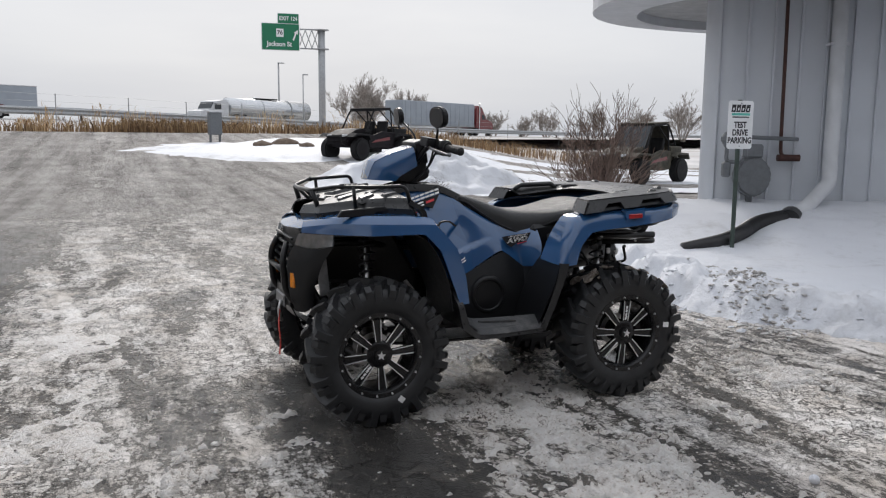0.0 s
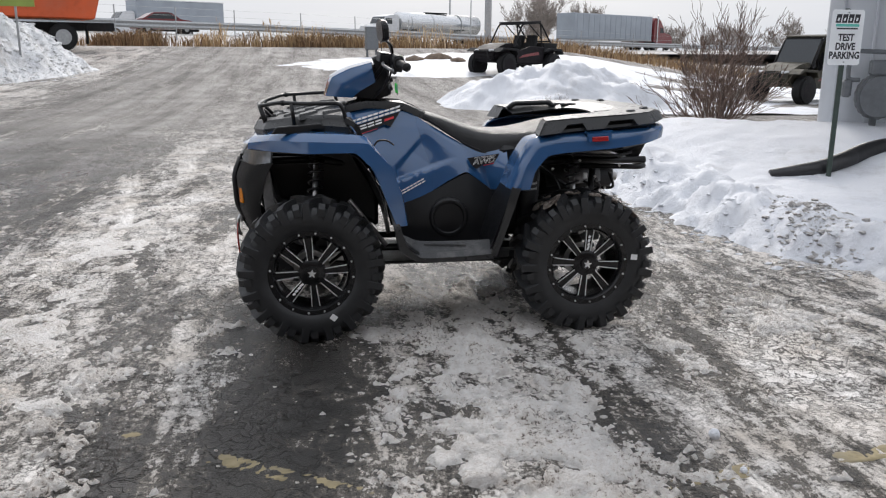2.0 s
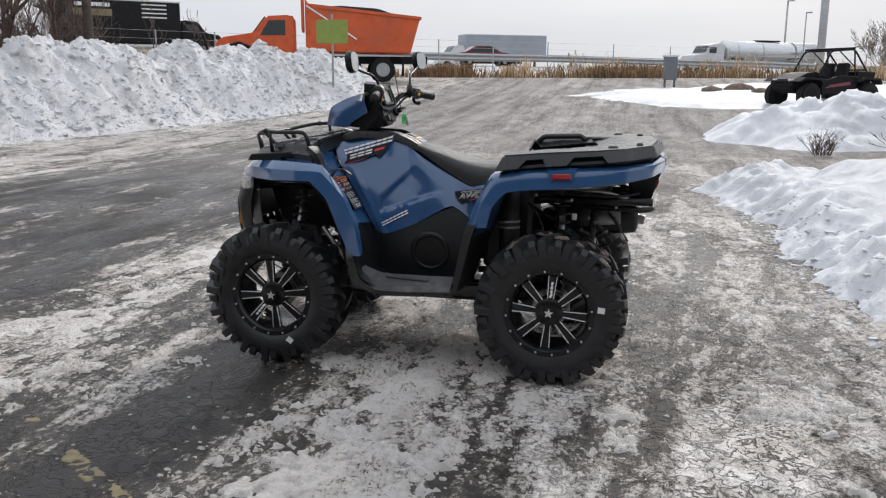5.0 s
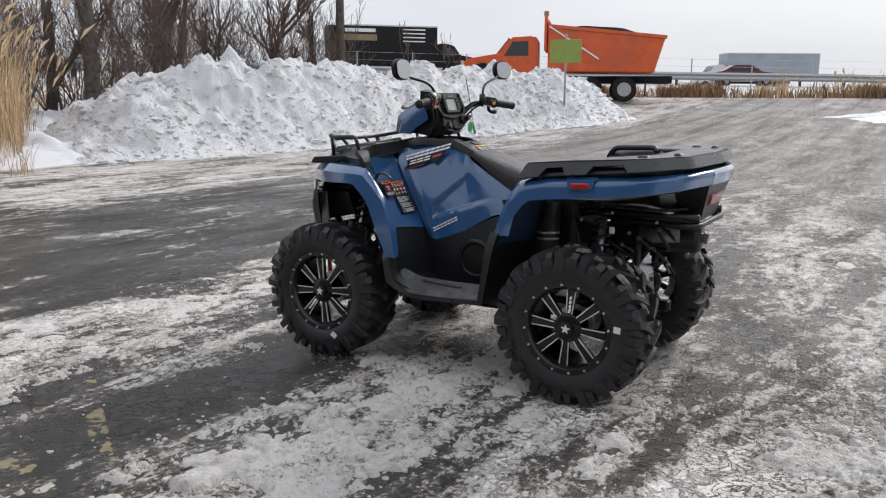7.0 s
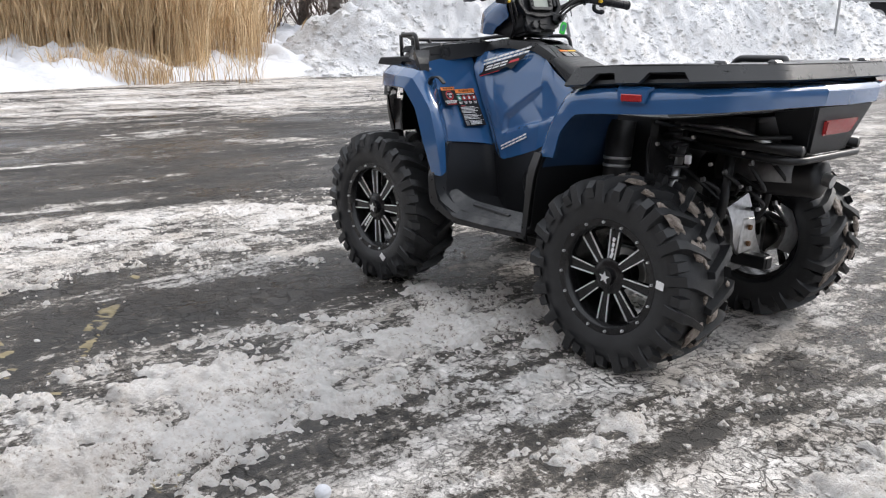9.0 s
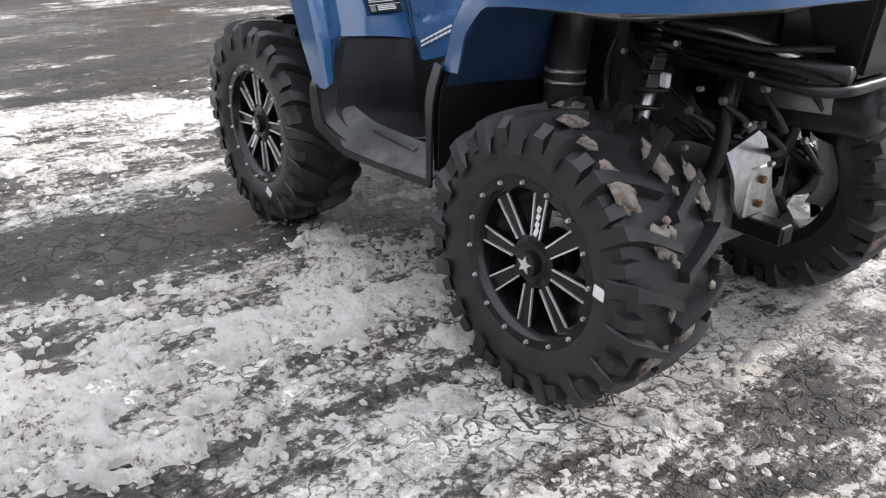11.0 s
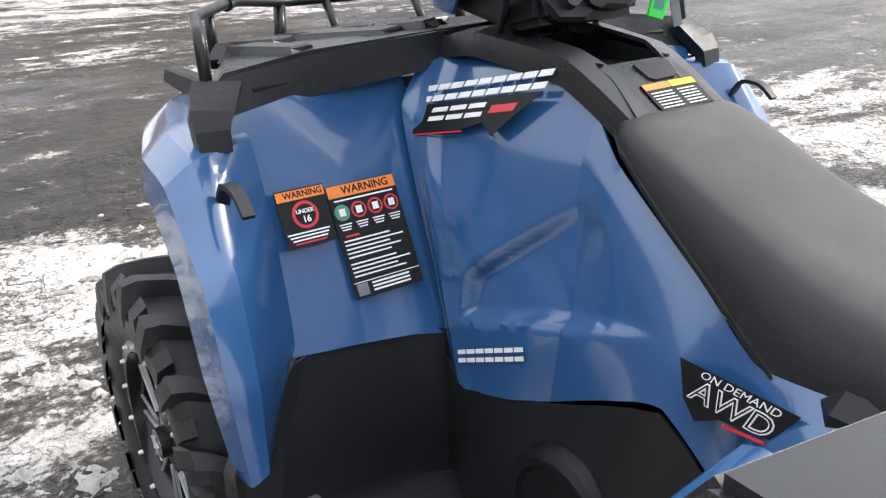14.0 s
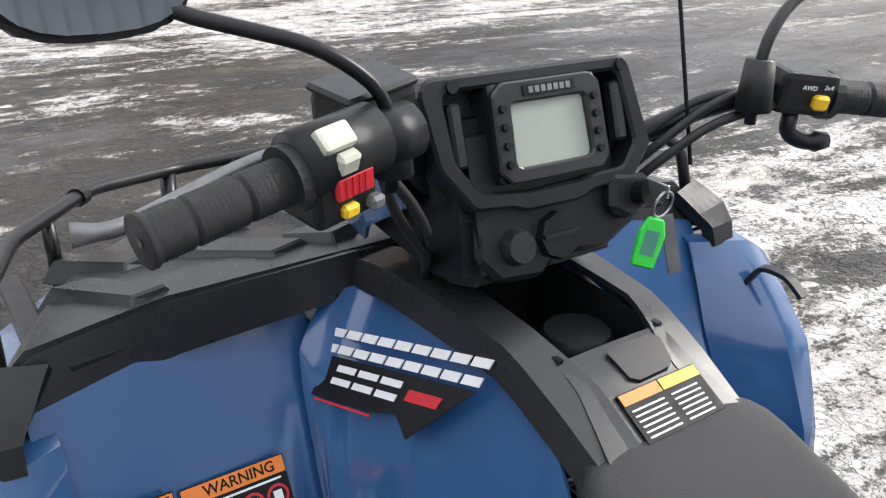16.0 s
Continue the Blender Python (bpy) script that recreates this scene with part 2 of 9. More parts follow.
def mat_straw(name, dark, mid, light):
    """Dry stalks, each of its own shade."""
    m, nt, b = base_mat(name)
    g = nt.nodes.new("ShaderNodeNewGeometry")
    col = ramp_node(nt, g.outputs["Random Per Island"], [(0.0, dark), (0.45, mid), (1.0, light)])
    clump = ramp_node(nt, noise_node(nt, 0.9, 4), [(0.35, (0.74, 0.72, 0.70)), (0.65, (1, 1, 1))])
    nt.links.new(mix_node(nt, 1.0, col, clump, 'MULTIPLY'), b.inputs["Base Color"])
    b.inputs["Roughness"].default_value = 0.75
    return m


M_REED = mat_straw("dry_reed", (0.36, 0.245, 0.13), (0.66, 0.47, 0.27), (0.84, 0.68, 0.45))
M_GRASS = mat_straw("dead_grass", (0.13, 0.075, 0.04), (0.28, 0.17, 0.085), (0.46, 0.33, 0.18))
M_BARK = simple("grey_bark", (0.095, 0.08, 0.07), 0.9, var=0.4, scale=8, bump=0.5, bscale=60)
M_TWIG = simple("brown_twig", (0.125, 0.09, 0.075), 0.85, var=0.4, scale=6)
M_WALL = simple("pale_grey_steel_cladding", (0.55, 0.575, 0.61), 0.42, 0.0, var=0.07, scale=1.5, dirt=(0.30, 0.30, 0.30), dirt_amt=0.35)
M_TRIM = simple("light_grey_painted_metal", (0.58, 0.59, 0.61), 0.45, var=0.08, scale=4)
# boards under the canopy: their shade is put into this darker grey
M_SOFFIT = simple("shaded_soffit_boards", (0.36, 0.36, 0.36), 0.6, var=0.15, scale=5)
M_RUST = simple("rusty_gas_pipe", (0.060, 0.026, 0.021), 0.8, var=0.4, scale=20)
M_METER = simple("gas_meter_grey", (0.15, 0.16, 0.17), 0.5, 0.2, var=0.15, scale=15)
M_CORR = simple("black_corrugated_plastic", (0.018, 0.018, 0.02), 0.4, var=0.2, scale=30)
M_GALV = simple("galvanised_steel", (0.36, 0.37, 0.38), 0.45, 0.6, var=0.15, scale=10)
M_GREENPOST = simple("green_sign_post", (0.05, 0.07, 0.06), 0.5, 0.3, var=0.2, scale=20)
M_SIGNWHITE = simple("white_sign_face", (0.78, 0.79, 0.80), 0.4, var=0.04, scale=10)
M_INK = simple("black_print", (0.02, 0.02, 0.025), 0.5, var=0.1)
M_TEAL = simple("teal_print", (0.12, 0.50, 0.42), 0.5, var=0.1)
M_HWGREEN = simple("highway_green_sheeting", (0.010, 0.17, 0.085), 0.4, var=0.08, scale=1)
M_OLIVE = simple("yellow_green_sign_sheeting", (0.26, 0.33, 0.07), 0.45, var=0.08, scale=4)
M_CONC = simple("weathered_concrete", (0.34, 0.33, 0.31), 0.85, var=0.2, scale=1.0)
M_TRAILER = simple("grey_trailer_panel", (0.30, 0.335, 0.38), 0.5, var=0.1, scale=0.6)
M_REDCAB = simple("dark_red_truck_paint", (0.16, 0.018, 0.022), 0.3, var=0.12, coat=0.4)
M_ORANGE = simple("orange_plough_truck_paint", (0.62, 0.10, 0.025), 0.45, var=0.18, scale=3, dirt=(0.2, 0.09, 0.06), dirt_amt=0.6)
M_DARK = simple("dark_rubber_and_grime", (0.011, 0.011, 0.012), 0.75, var=0.3, scale=8, spec=0.3)
M_GLASS = simple("dark_vehicle_glass", (0.03, 0.035, 0.04), 0.08, var=0.1)
M_CHROME = simple("polished_tank_steel", (0.62, 0.63, 0.64), 0.2, 0.9, var=0.08)
M_SXS = simple("black_and_maroon_bodywork", (0.008, 0.006, 0.008), 0.6, var=0.3, scale=4, spec=0.2)
M_CAMO = simple("camouflage_olive_body", (0.045, 0.040, 0.027), 0.7, var=0.6, scale=5)
M_STONE = simple("brown_field_stone", (0.16, 0.12, 0.09), 0.9, var=0.35, scale=9, bump=0.5, bscale=40)
M_YELLOW = simple("worn_yellow_paint", (0.25, 0.205, 0.115), 0.75, var=0.3, scale=25, dirt=(0.12, 0.11, 0.10), dirt_amt=0.9)
M_CHIPS = simple("bark_mulch", (0.09, 0.06, 0.045), 0.95, var=0.5, scale=30)
# twigs of the horizon trees, made pale to carry the distance haze in colour
M_HAZETWIG = simple("haze_paled_twig", (0.30, 0.265, 0.24), 0.9, var=0.3, scale=1.0)
M_BUSH = simple("dark_shrub_twig", (0.19, 0.135, 0.11), 0.85, var=0.4, scale=6)
# dark brown for the added unseen wall that holds light off the quad
M_DIMWALL = simple("dark_light_blocking_wall", (0.07, 0.052, 0.044), 0.9, var=0.3, scale=3.0)

# ---- mesh helpers ----
def link_mesh(name, verts, faces, mat, parent=None, smooth=False, label=""):
    me = bpy.data.meshes.new(name)
    me.from_pydata(verts, [], faces)
    me.update()
    if smooth:
        me.polygons.foreach_set("use_smooth", [True] * len(me.polygons))
    if mat:
        me.materials.append(mat)
    ob = new(name, me)
    if parent:
        ob.parent = parent
    if label:
        ob["label"] = label
    return ob


def part(name, bm, mat, parent=None, label="", smooth=False, auto=35.0):
    """Links a bmesh as one mesh object under a thing or a part. smooth: shade smooth but for edges sharper than auto degrees."""
    if smooth:
        lim = radians(auto)
        for f in bm.faces:
            f.smooth = True
        for e in bm.edges:
            if len(e.link_faces) == 2 and e.calc_face_angle(0) > lim:
                e.smooth = False
    me = bpy.data.meshes.new(name)
    bm.to_mesh(me)
    bm.free()
    if mat:
        me.materials.append(mat)
    ob = new(name, me)
    if parent:
        ob.parent = parent
    if label:
        ob["label"] = label
    return ob


def thing(name, label, category, group="", kind="", m=None):
    ob = new(name)
    ob.empty_display_size = 0.05
    if m is not None:
        ob.matrix_world = m
    return tagged(ob, label, category, group, kind)


def add_box(bm, c, s, rot=None, bev=0.0, seg=1):
    m = Matrix.Translation(c) @ (rot.to_4x4() if rot is not None else Matrix.Identity(4)) @ Matrix.Diagonal((*s, 1))
    r = bmesh.ops.create_cube(bm, size=1.0, matrix=m)
    if bev:
        es = {e for v in r["verts"] for e in v.link_edges}
        bmesh.ops.bevel(bm, geom=list(es), offset=bev, segments=seg, affect='EDGES', profile=0.6)


def box(c, s, rot=None, bev=0.0, seg=1):
    bm = bmesh.new()
    add_box(bm, c, s, rot, bev, seg)
    return bm


def add_tube(bm, pts, rad, n=10, caps=True):
    """A round tube along points; rad is a number or one radius a point."""
    pts = [Vector(p) for p in pts]
    rads = rad if isinstance(rad, (list, tuple)) else [rad] * len(pts)
    rings, side = [], None
    for i, p in enumerate(pts):
        a, b = pts[max(i - 1, 0)], pts[min(i + 1, len(pts) - 1)]
        d = (b - a).normalized()
        if side is None:
            ref = Vector((0, 0, 1)) if abs(d.z) < 0.9 else Vector((1, 0, 0))
            side = d.cross(ref).normalized()
        side = (side - d * side.dot(d)).normalized()
        up = d.cross(side)
        rings.append([bm.verts.new(p + (side * math.cos(2 * math.pi * k / n) + up * math.sin(2 * math.pi * k / n)) * rads[i]) for k in range(n)])
    for r0, r1 in zip(rings, rings[1:]):
        for k in range(n):
            bm.faces.new((r0[k], r0[(k + 1) % n], r1[(k + 1) % n], r1[k]))
    if caps:
        bm.faces.new(rings[0][::-1])
        bm.faces.new(rings[-1])


def tube(pts, rad, n=10):
    bm = bmesh.new()
    add_tube(bm, pts, rad, n)
    return bm


def bend(pts, r=0.03, n=4):
    """Rounds the corners of a line of points."""
    pts = [Vector(p) for p in pts]
    out = [pts[0]]
    for a, b, c in zip(pts, pts[1:], pts[2:]):
        d0, d1 = (a - b), (c - b)
        l = min(r, d0.length * 0.45, d1.length * 0.45)
        p0, p1 = b + d0.normalized() * l, b + d1.normalized() * l
        for k in range(n + 1):
            t = k / n
            out.append(p0 * (1 - t) ** 2 + b * 2 * t * (1 - t) + p1 * t * t)
    return out + [pts[-1]]


def prism(outline, z0, z1, bev=0.0, seg=1):
    """An outline of (x, y) raised from z0 to z1."""
    bm = bmesh.new()
    vs = [bm.verts.new((x, y, z0)) for x, y in outline]
    f = bm.faces.new(vs)
    r = bmesh.ops.extrude_face_region(bm, geom=[f])
    for v in r["geom"]:
        if isinstance(v, bmesh.types.BMVert):
            v.co.z = z1
    bmesh.ops.recalc_face_normals(bm, faces=bm.faces[:])
    if bev:
        bmesh.ops.bevel(bm, geom=bm.edges[:], offset=bev, segments=seg, affect='EDGES', clamp_overlap=True)
    return bm


def side_prism(outline, y0, y1, bev=0.0, seg=1):
    """An outline of (x, z) stretched from y0 to y1."""
    bm = prism([(x, z) for x, z in outline], 0, 1)
    lo, hi = min(y0, y1), max(y0, y1)
    for v in bm.verts:
        v.co = Vector((v.co.x, lo + (hi - lo) * v.co.z, v.co.y))
    bmesh.ops.recalc_face_normals(bm, faces=bm.faces[:])
    if bev:
        bmesh.ops.bevel(bm, geom=bm.edges[:], offset=bev, segments=seg, affect='EDGES', clamp_overlap=True)
    return bm


def bar_text(body, size, place, mat, parent, name="lettering", depth=0.0006, bold=0.0, align='CENTER', shear=0.0, xscale=1.0):
    """Writing in the built-in font, turned into a mesh; place is a pose whose x runs along the line and y up."""
    cu = bpy.data.curves.new(name, 'FONT')
    cu.body, cu.size, cu.align_x, cu.align_y, cu.extrude, cu.offset, cu.shear = body, size, align, 'CENTER', depth, bold, shear
    cu.resolution_u = 3
    tmp = bpy.data.objects.new("tmp_text", cu)
    scene.collection.objects.link(tmp)
    dg = bpy.context.evaluated_depsgraph_get()
    me = bpy.data.meshes.new_from_object(tmp.evaluated_get(dg))
    bpy.data.objects.remove(tmp)
    bpy.data.curves.remove(cu)
    me.materials.clear()
    me.materials.append(mat)
    ob = new(name, me)
    ob.parent = parent
    ob.matrix_basis = place @ Matrix.Diagonal((xscale, 1, 1, 1))
    return ob


# ---- smooth random fields ----
def hash2(ix, iy, seed):
    h = np.sin(ix * 127.1 + iy * 311.7 + seed * 74.7) * 43758.5453
    return h - np.floor(h)


def vnoise(x, y, seed=0):
    ix, iy = np.floor(x), np.floor(y)
    fx, fy = x - ix, y - iy
    fx, fy = fx * fx * (3 - 2 * fx), fy * fy * (3 - 2 * fy)
    a, b = hash2(ix, iy, seed), hash2(ix + 1, iy, seed)
    c, d = hash2(ix, iy + 1, seed), hash2(ix + 1, iy + 1, seed)
    return (a * (1 - fx) + b * fx) * (1 - fy) + (c * (1 - fx) + d * fx) * fy


def fbm(x, y, seed=0, octaves=5, gain=0.55):
    s, a, n = 0, 1.0, 0
    for o in range(octaves):
        s = s + a * vnoise(x * 2 ** o, y * 2 ** o, seed + o * 3)
        n += a
        a *= gain
    return s / n


def smooth01(x, a, b):
    t = np.clip((x - a) / (b - a), 0, 1)
    return t * t * (3 - 2 * t)


def rise(x, y):
    """The lot is level round the machine and climbs gently to the frontage road."""
    r = np.hypot(x, y)
    side = np.degrees(np.arctan2(x, y + 1e-9))          # to the right of straight ahead
    return 1.3 * np.clip((r - 12) / 26, 0, 1) ** 1.6 * (1 - 1.3 * smooth01(side, 15, 34) * smooth01(-side, -150, -90))


def grid_sheet(name, x0, x1, y0, y1, step, height, mat, cut=None, smooth=True):
    """A height field over a rectangle; faces wholly lower than cut under the lot are left out."""
    nx, ny = int((x1 - x0) / step) + 1, int((y1 - y0) / step) + 1
    X, Y = np.meshgrid(np.linspace(x0, x1, nx), np.linspace(y0, y1, ny))
    H = height(X, Y)
    V = np.stack([X, Y, rise(X, Y) + H], -1).reshape(-1, 3)
    idx = np.arange(nx * ny).reshape(ny, nx)
    Q = np.stack([idx[:-1, :-1], idx[:-1, 1:], idx[1:, 1:], idx[1:, :-1]], -1).reshape(-1, 4)
    if cut is not None:
        Q = Q[(H.reshape(-1)[Q] > cut).any(1)]
        used = np.unique(Q)
        remap = np.zeros(nx * ny, int)
        remap[used] = np.arange(len(used))
        V, Q = V[used], remap[Q]
    me = bpy.data.meshes.new(name)
    me.vertices.add(len(V))
    me.vertices.foreach_set("co", V.ravel())
    me.loops.add(len(Q) * 4)
    me.loops.foreach_set("vertex_index", Q.ravel().astype(np.int32))
    me.polygons.add(len(Q))
    me.polygons.foreach_set("loop_start", np.arange(0, len(Q) * 4, 4, dtype=np.int32))
    me.polygons.foreach_set("use_smooth", [smooth] * len(Q))
    me.update(calc_edges=True)
    me.validate()
    me.materials.append(mat)
    return new(name, me)


# ---- ground: one sheet to the horizon ----
def build_ground():
    rs = [0] + list(np.linspace(2, 40, 39)) + [44, 50, 58, 70, 90, 130, 200, 400, 900, 2000, 4000]
    n = 96
    verts, faces = [(0, 0, 0)], []
    for r in rs[1:]:
        for k in range(n):
            a = 2 * math.pi * k / n
            verts.append((r * math.cos(a), r * math.sin(a), float(rise(r * math.cos(a), r * math.sin(a))) - (0.25 if r > 44 else 0)))
    for k in range(n):
        faces.append((0, 1 + k, 1 + (k + 1) % n))
    for i in range(len(rs) - 2):
        b = 1 + i * n
        for k in range(n):
            k2 = (k + 1) % n
            faces.append((b + k, b + n + k, b + n + k2, b + k2))
    ob = link_mesh("ground", verts, faces, M_ASPHALT, smooth=True)
    ob.data.materials.append(M_FIELD)
    cut = 1 + rs.index(44) * n
    for p in ob.data.polygons:
        if min(p.vertices) >= cut - n:
            p.material_index = 1
    return tagged(ob, "cracked grey asphalt lot filmed with ice and salt", "ground", kind="structure")


build_ground()

# slush left between the wheel tracks: lies on the asphalt, with bare wet streaks between
def slush_cover(X, Y):
    """How much slush lies where: bands along the traffic, about 0 where bare."""
    wob = 0.5 * (fbm(X * 0.7, Y * 0.7, 5, 3) - 0.5)
    u = X + wob - 0.06 * Y
    near = smooth01(-Y, -0.6, 0.3)
    band_a = np.exp(-((u - 0.22) / 0.46) ** 2) * near
    band_b = np.exp(-((u + 2.0) / 0.34) ** 2) * smooth01(-Y, -3.5, -1.5)
    band_c = 0.55 * np.exp(-((u + 1.45) / 0.14) ** 2) * near
    band_d = 0.75 * np.exp(-(((X - 1.6) / 0.45) ** 2 + ((Y + 0.6) / 0.35) ** 2))
    band_e = 0.8 * np.exp(-((u + 0.5) / 1.6) ** 2) * smooth01(-Y, 2.0, 2.5)
    band_f = 0.5 * np.exp(-((u + 5.4) / 0.5) ** 2) + 0.45 * np.exp(-((u + 3.55) / 0.10) ** 2) + 0.5 * np.exp(-((u + 6.6) / 0.3) ** 2)
    track = 0.85 * np.exp(-((u + 0.72) / 0.20) ** 2) * near + 0.5 * np.exp(-((u - 0.62) / 0.10) ** 2) * near
    return np.maximum.reduce([band_a, band_b, band_c, band_d, band_e, band_f]) - track * 0.7


def slush_height(X, Y, detail=1.0):
    cov = slush_cover(X, Y)
    streak = fbm(X * 4.2, Y * 1.1, 11, 4, 0.6)
    mid = fbm(X * 8.0, Y * 7.0, 23, 4, 0.6)
    fine = fbm(X * 28.0, Y * 26.0, 37, 4, 0.75)
    crumb = vnoise(X * 78.0, Y * 74.0, 43)
    h = (cov - 0.72) * 0.058 + (streak - 0.5) * 0.105 + (mid - 0.5) * 0.160
    h = h + (fine - 0.5) * 0.115 * detail + (crumb - 0.5) * 0.026 * detail
    h = np.where(h > 0.016, 0.016 + 0.4 * (h - 0.016), h)
    h = h - 0.004 - 0.022 * (1 - smooth01(X, -3.0, -2.5))
    return np.where(h > 0.04, 0.04 + 0.5 * (h - 0.04), h)


def slush_outside(X, Y):
    h = 0.7 * slush_height(X, Y, 0.3) - 0.002
    inside = (X > -1.6) & (X < 2.1) & (Y > -2.9) & (Y < 0.9)
    return np.where(inside, -0.05, h)


tagged(grid_sheet("slush", -1.62, 2.12, -2.92, 0.92, 0.0115, slush_height, M_SLUSH, cut=0.0),
       "dirty grey granular slush in streaks on the asphalt", "slush", kind="stuff")
tagged(grid_sheet("slush", -8.0, 4.0, -4.6, 4.0, 0.028, slush_outside, M_SLUSH, cut=0.0),
       "dirty grey granular slush in streaks on the asphalt", "slush", kind="stuff")


# worn yellow parking lines
def paint(x0, y0, x1, y1, width):
    L = math.hypot(x1 - x0, y1 - y0)
    ux, uy = (x1 - x0) / L, (y1 - y0) / L

    def f(X, Y):
        u, v = (X - x0) * ux + (Y - y0) * uy, -(X - x0) * uy + (Y - y0) * ux
        inside = smooth01(-np.abs(v), -width / 2, -width / 2 + 0.02) * smooth01(u, 0, 0.05) * smooth01(L - u, 0, 0.05)
        n = 0.6 * fbm(X * 3.5, Y * 3.5, 91, 4, 0.65) + 0.4 * fbm(X * 30, Y * 30, 95, 3, 0.6)
        return np.clip((n - 0.575) * 0.06, -0.01, 0.003) * inside - 0.02 * (1 - inside)
    pad = width
    return (min(x0, x1) - pad, max(x0, x1) + pad, min(y0, y1) - pad, max(y0, y1) + pad, f)


for spec in ((-1.3, -2.18, 1.9, -1.86, 0.12), (-0.42, -2.0, -1.35, -1.4, 0.11), (-0.95, -2.55, -0.35, -2.0, 0.11)):
    x0, x1, y0, y1, f = paint(*spec)
    tagged(grid_sheet("yellow_line", x0, x1, y0, y1, 0.014, f, M_YELLOW, cut=0.0), "worn broken yellow parking line on asphalt", "road marking", kind="structure")


# snow piled along the building
def yard_snow(X, Y):
    edge = np.interp(Y, [-4, -0.6, 0.3, 1.0, 2.2, 3.7, 6.3, 7.6, 9], [4.6, 3.2, 2.55, 2.3, 2.15, 2.2, 1.8, 2.3, 6.0])
    edge = edge + 0.35 * (fbm(X * 1.3, Y * 1.3, 3, 4) - 0.5)
    d = X - edge
    lump = fbm(X * 3.2, Y * 3.2, 9, 6, 0.62)
    out = -0.425 * (X - 4.97) - 0.905 * (Y - 4.21)         # distance out from the clad wall
    h = 0.17 * smooth01(d, -0.1, 0.55) + 0.40 * (1 - smooth01(out, 0.1, 2.6)) * (1 - smooth01(-out, 0.0, 1.1)) * smooth01(d, 0.3, 1.5) - 0.02
    h = h + 0.10 * np.exp(-((d - 0.45) / 0.35) ** 2) + (lump - 0.5) * (0.34 * np.exp(-((d - 0.25) / 0.6) ** 2) + 0.07) + 0.10 * (fbm(X * 9, Y * 9, 15, 4, 0.6) - 0.5) * np.exp(-((d - 0.25) / 0.5) ** 2)
    h = h * smooth01(-Y, -8.8, -6.9) * smooth01(Y, -4.9, -3.4) - 0.06 * (1 - smooth01(d, -0.25, 0.05))
    return h


tagged(grid_sheet("snow_yard", 1.2, 12.0, -5.0, 9.2, 0.045, yard_snow, M_SNOW, cut=-0.03),
       "smooth white snow drift piled along the steel-clad building", "snow drift", kind="structure")


def blob_heap(cx, cy, rx, ry, top, seed, turn=0.0, rough=0.35):
    c, s = math.cos(turn), math.sin(turn)

    def f(X, Y):
        u, v = (X - cx) * c + (Y - cy) * s, -(X - cx) * s + (Y - cy) * c
        q = np.sqrt((u / rx) ** 2 + (v / ry) ** 2) + 0.5 * (fbm(X * 0.9, Y * 0.9, seed, 3) - 0.5)
        n = fbm(X * 1.6, Y * 1.6, seed + 7, 6, 0.62)
        return top * (1.05 - q) * (0.75 + 0.5 * n) + rough * (n - 0.5) * np.clip(1.3 - q, 0, 1) - 0.02
    return f


tagged(grid_sheet("snow_pile", 0.5, 9.5, 10.5, 20.0, 0.09, blob_heap(5.3, 14.8, 3.0, 2.4, 1.05, 31, rough=0.5), M_SNOW, cut=-0.03),
       "mound of clean ploughed snow on the lot", "snow pile")


# long dirty bank left by the plough
def long_bank(X, Y):
    ax, ay, bx, by = -13.4, 7.6, -9.6, 25.2
    L = math.hypot(bx - ax, by - ay)
    ux, uy = (bx - ax) / L, (by - ay) / L
    u = (X - ax) * ux + (Y - ay) * uy
    v = (X - ax) * uy - (Y - ay) * ux          # towards the lot
    v = v + 1.1 * (fbm(X * 0.35, Y * 0.35, 41, 4) - 0.5)
    top = np.interp(u, [-1.6, -0.3, 1.2, 5, 9, 13, 16, 18.2, 19.2], [-0.2, 0.9, 1.75, 1.95, 1.75, 1.7, 1.75, 1.2, -0.2])
    prof = 1 - smooth01(np.abs(v + 0.1), 0.15, 2.3)
    n = fbm(X * 1.1, Y * 1.1, 47, 6, 0.62)
    m = fbm(X * 4, Y * 4, 53, 5, 0.6)
    return top * prof * (0.72 + 0.6 * n) + (0.22 * (m - 0.5) + 0.30 * (n - 0.5) + 0.07 * (fbm(X * 9, Y * 9, 59, 4, 0.6) - 0.5)) * smooth01(prof, 0.02, 0.3) - 0.04


tagged(grid_sheet("ploughed_snow_bank", -18.0, -5.5, 4.5, 29.0, 0.06, long_bank, M_BANK, cut=-0.03),
       "long ploughed bank of dirty lumpy snow with clods", "snow bank")


def low_left(X, Y):
    e = np.interp(Y, [-14, 0, 4, 7.5, 9], [-9.4, -10.6, -11.6, -12.2, -13.5])
    d = e - X + 0.5 * (fbm(X * 0.8, Y * 0.8, 61, 4) - 0.5)
    n = fbm(X * 2.2, Y * 2.2, 67, 5)
    return 0.36 * smooth01(d, -0.2, 0.8) + 0.75 * (n - 0.5) * smooth01(d, 0.1, 1.2) + 0.2 * smooth01(d, 1, 3) - 0.05 - 0.12 * (1 - smooth01(d, -0.3, 0))


tagged(grid_sheet("verge_snow", -20, -9.2, -14, 10, 0.12, low_left, M_SNOW, cut=-0.04),
       "white snow on the verge below dry reeds", "snow verge", kind="structure")


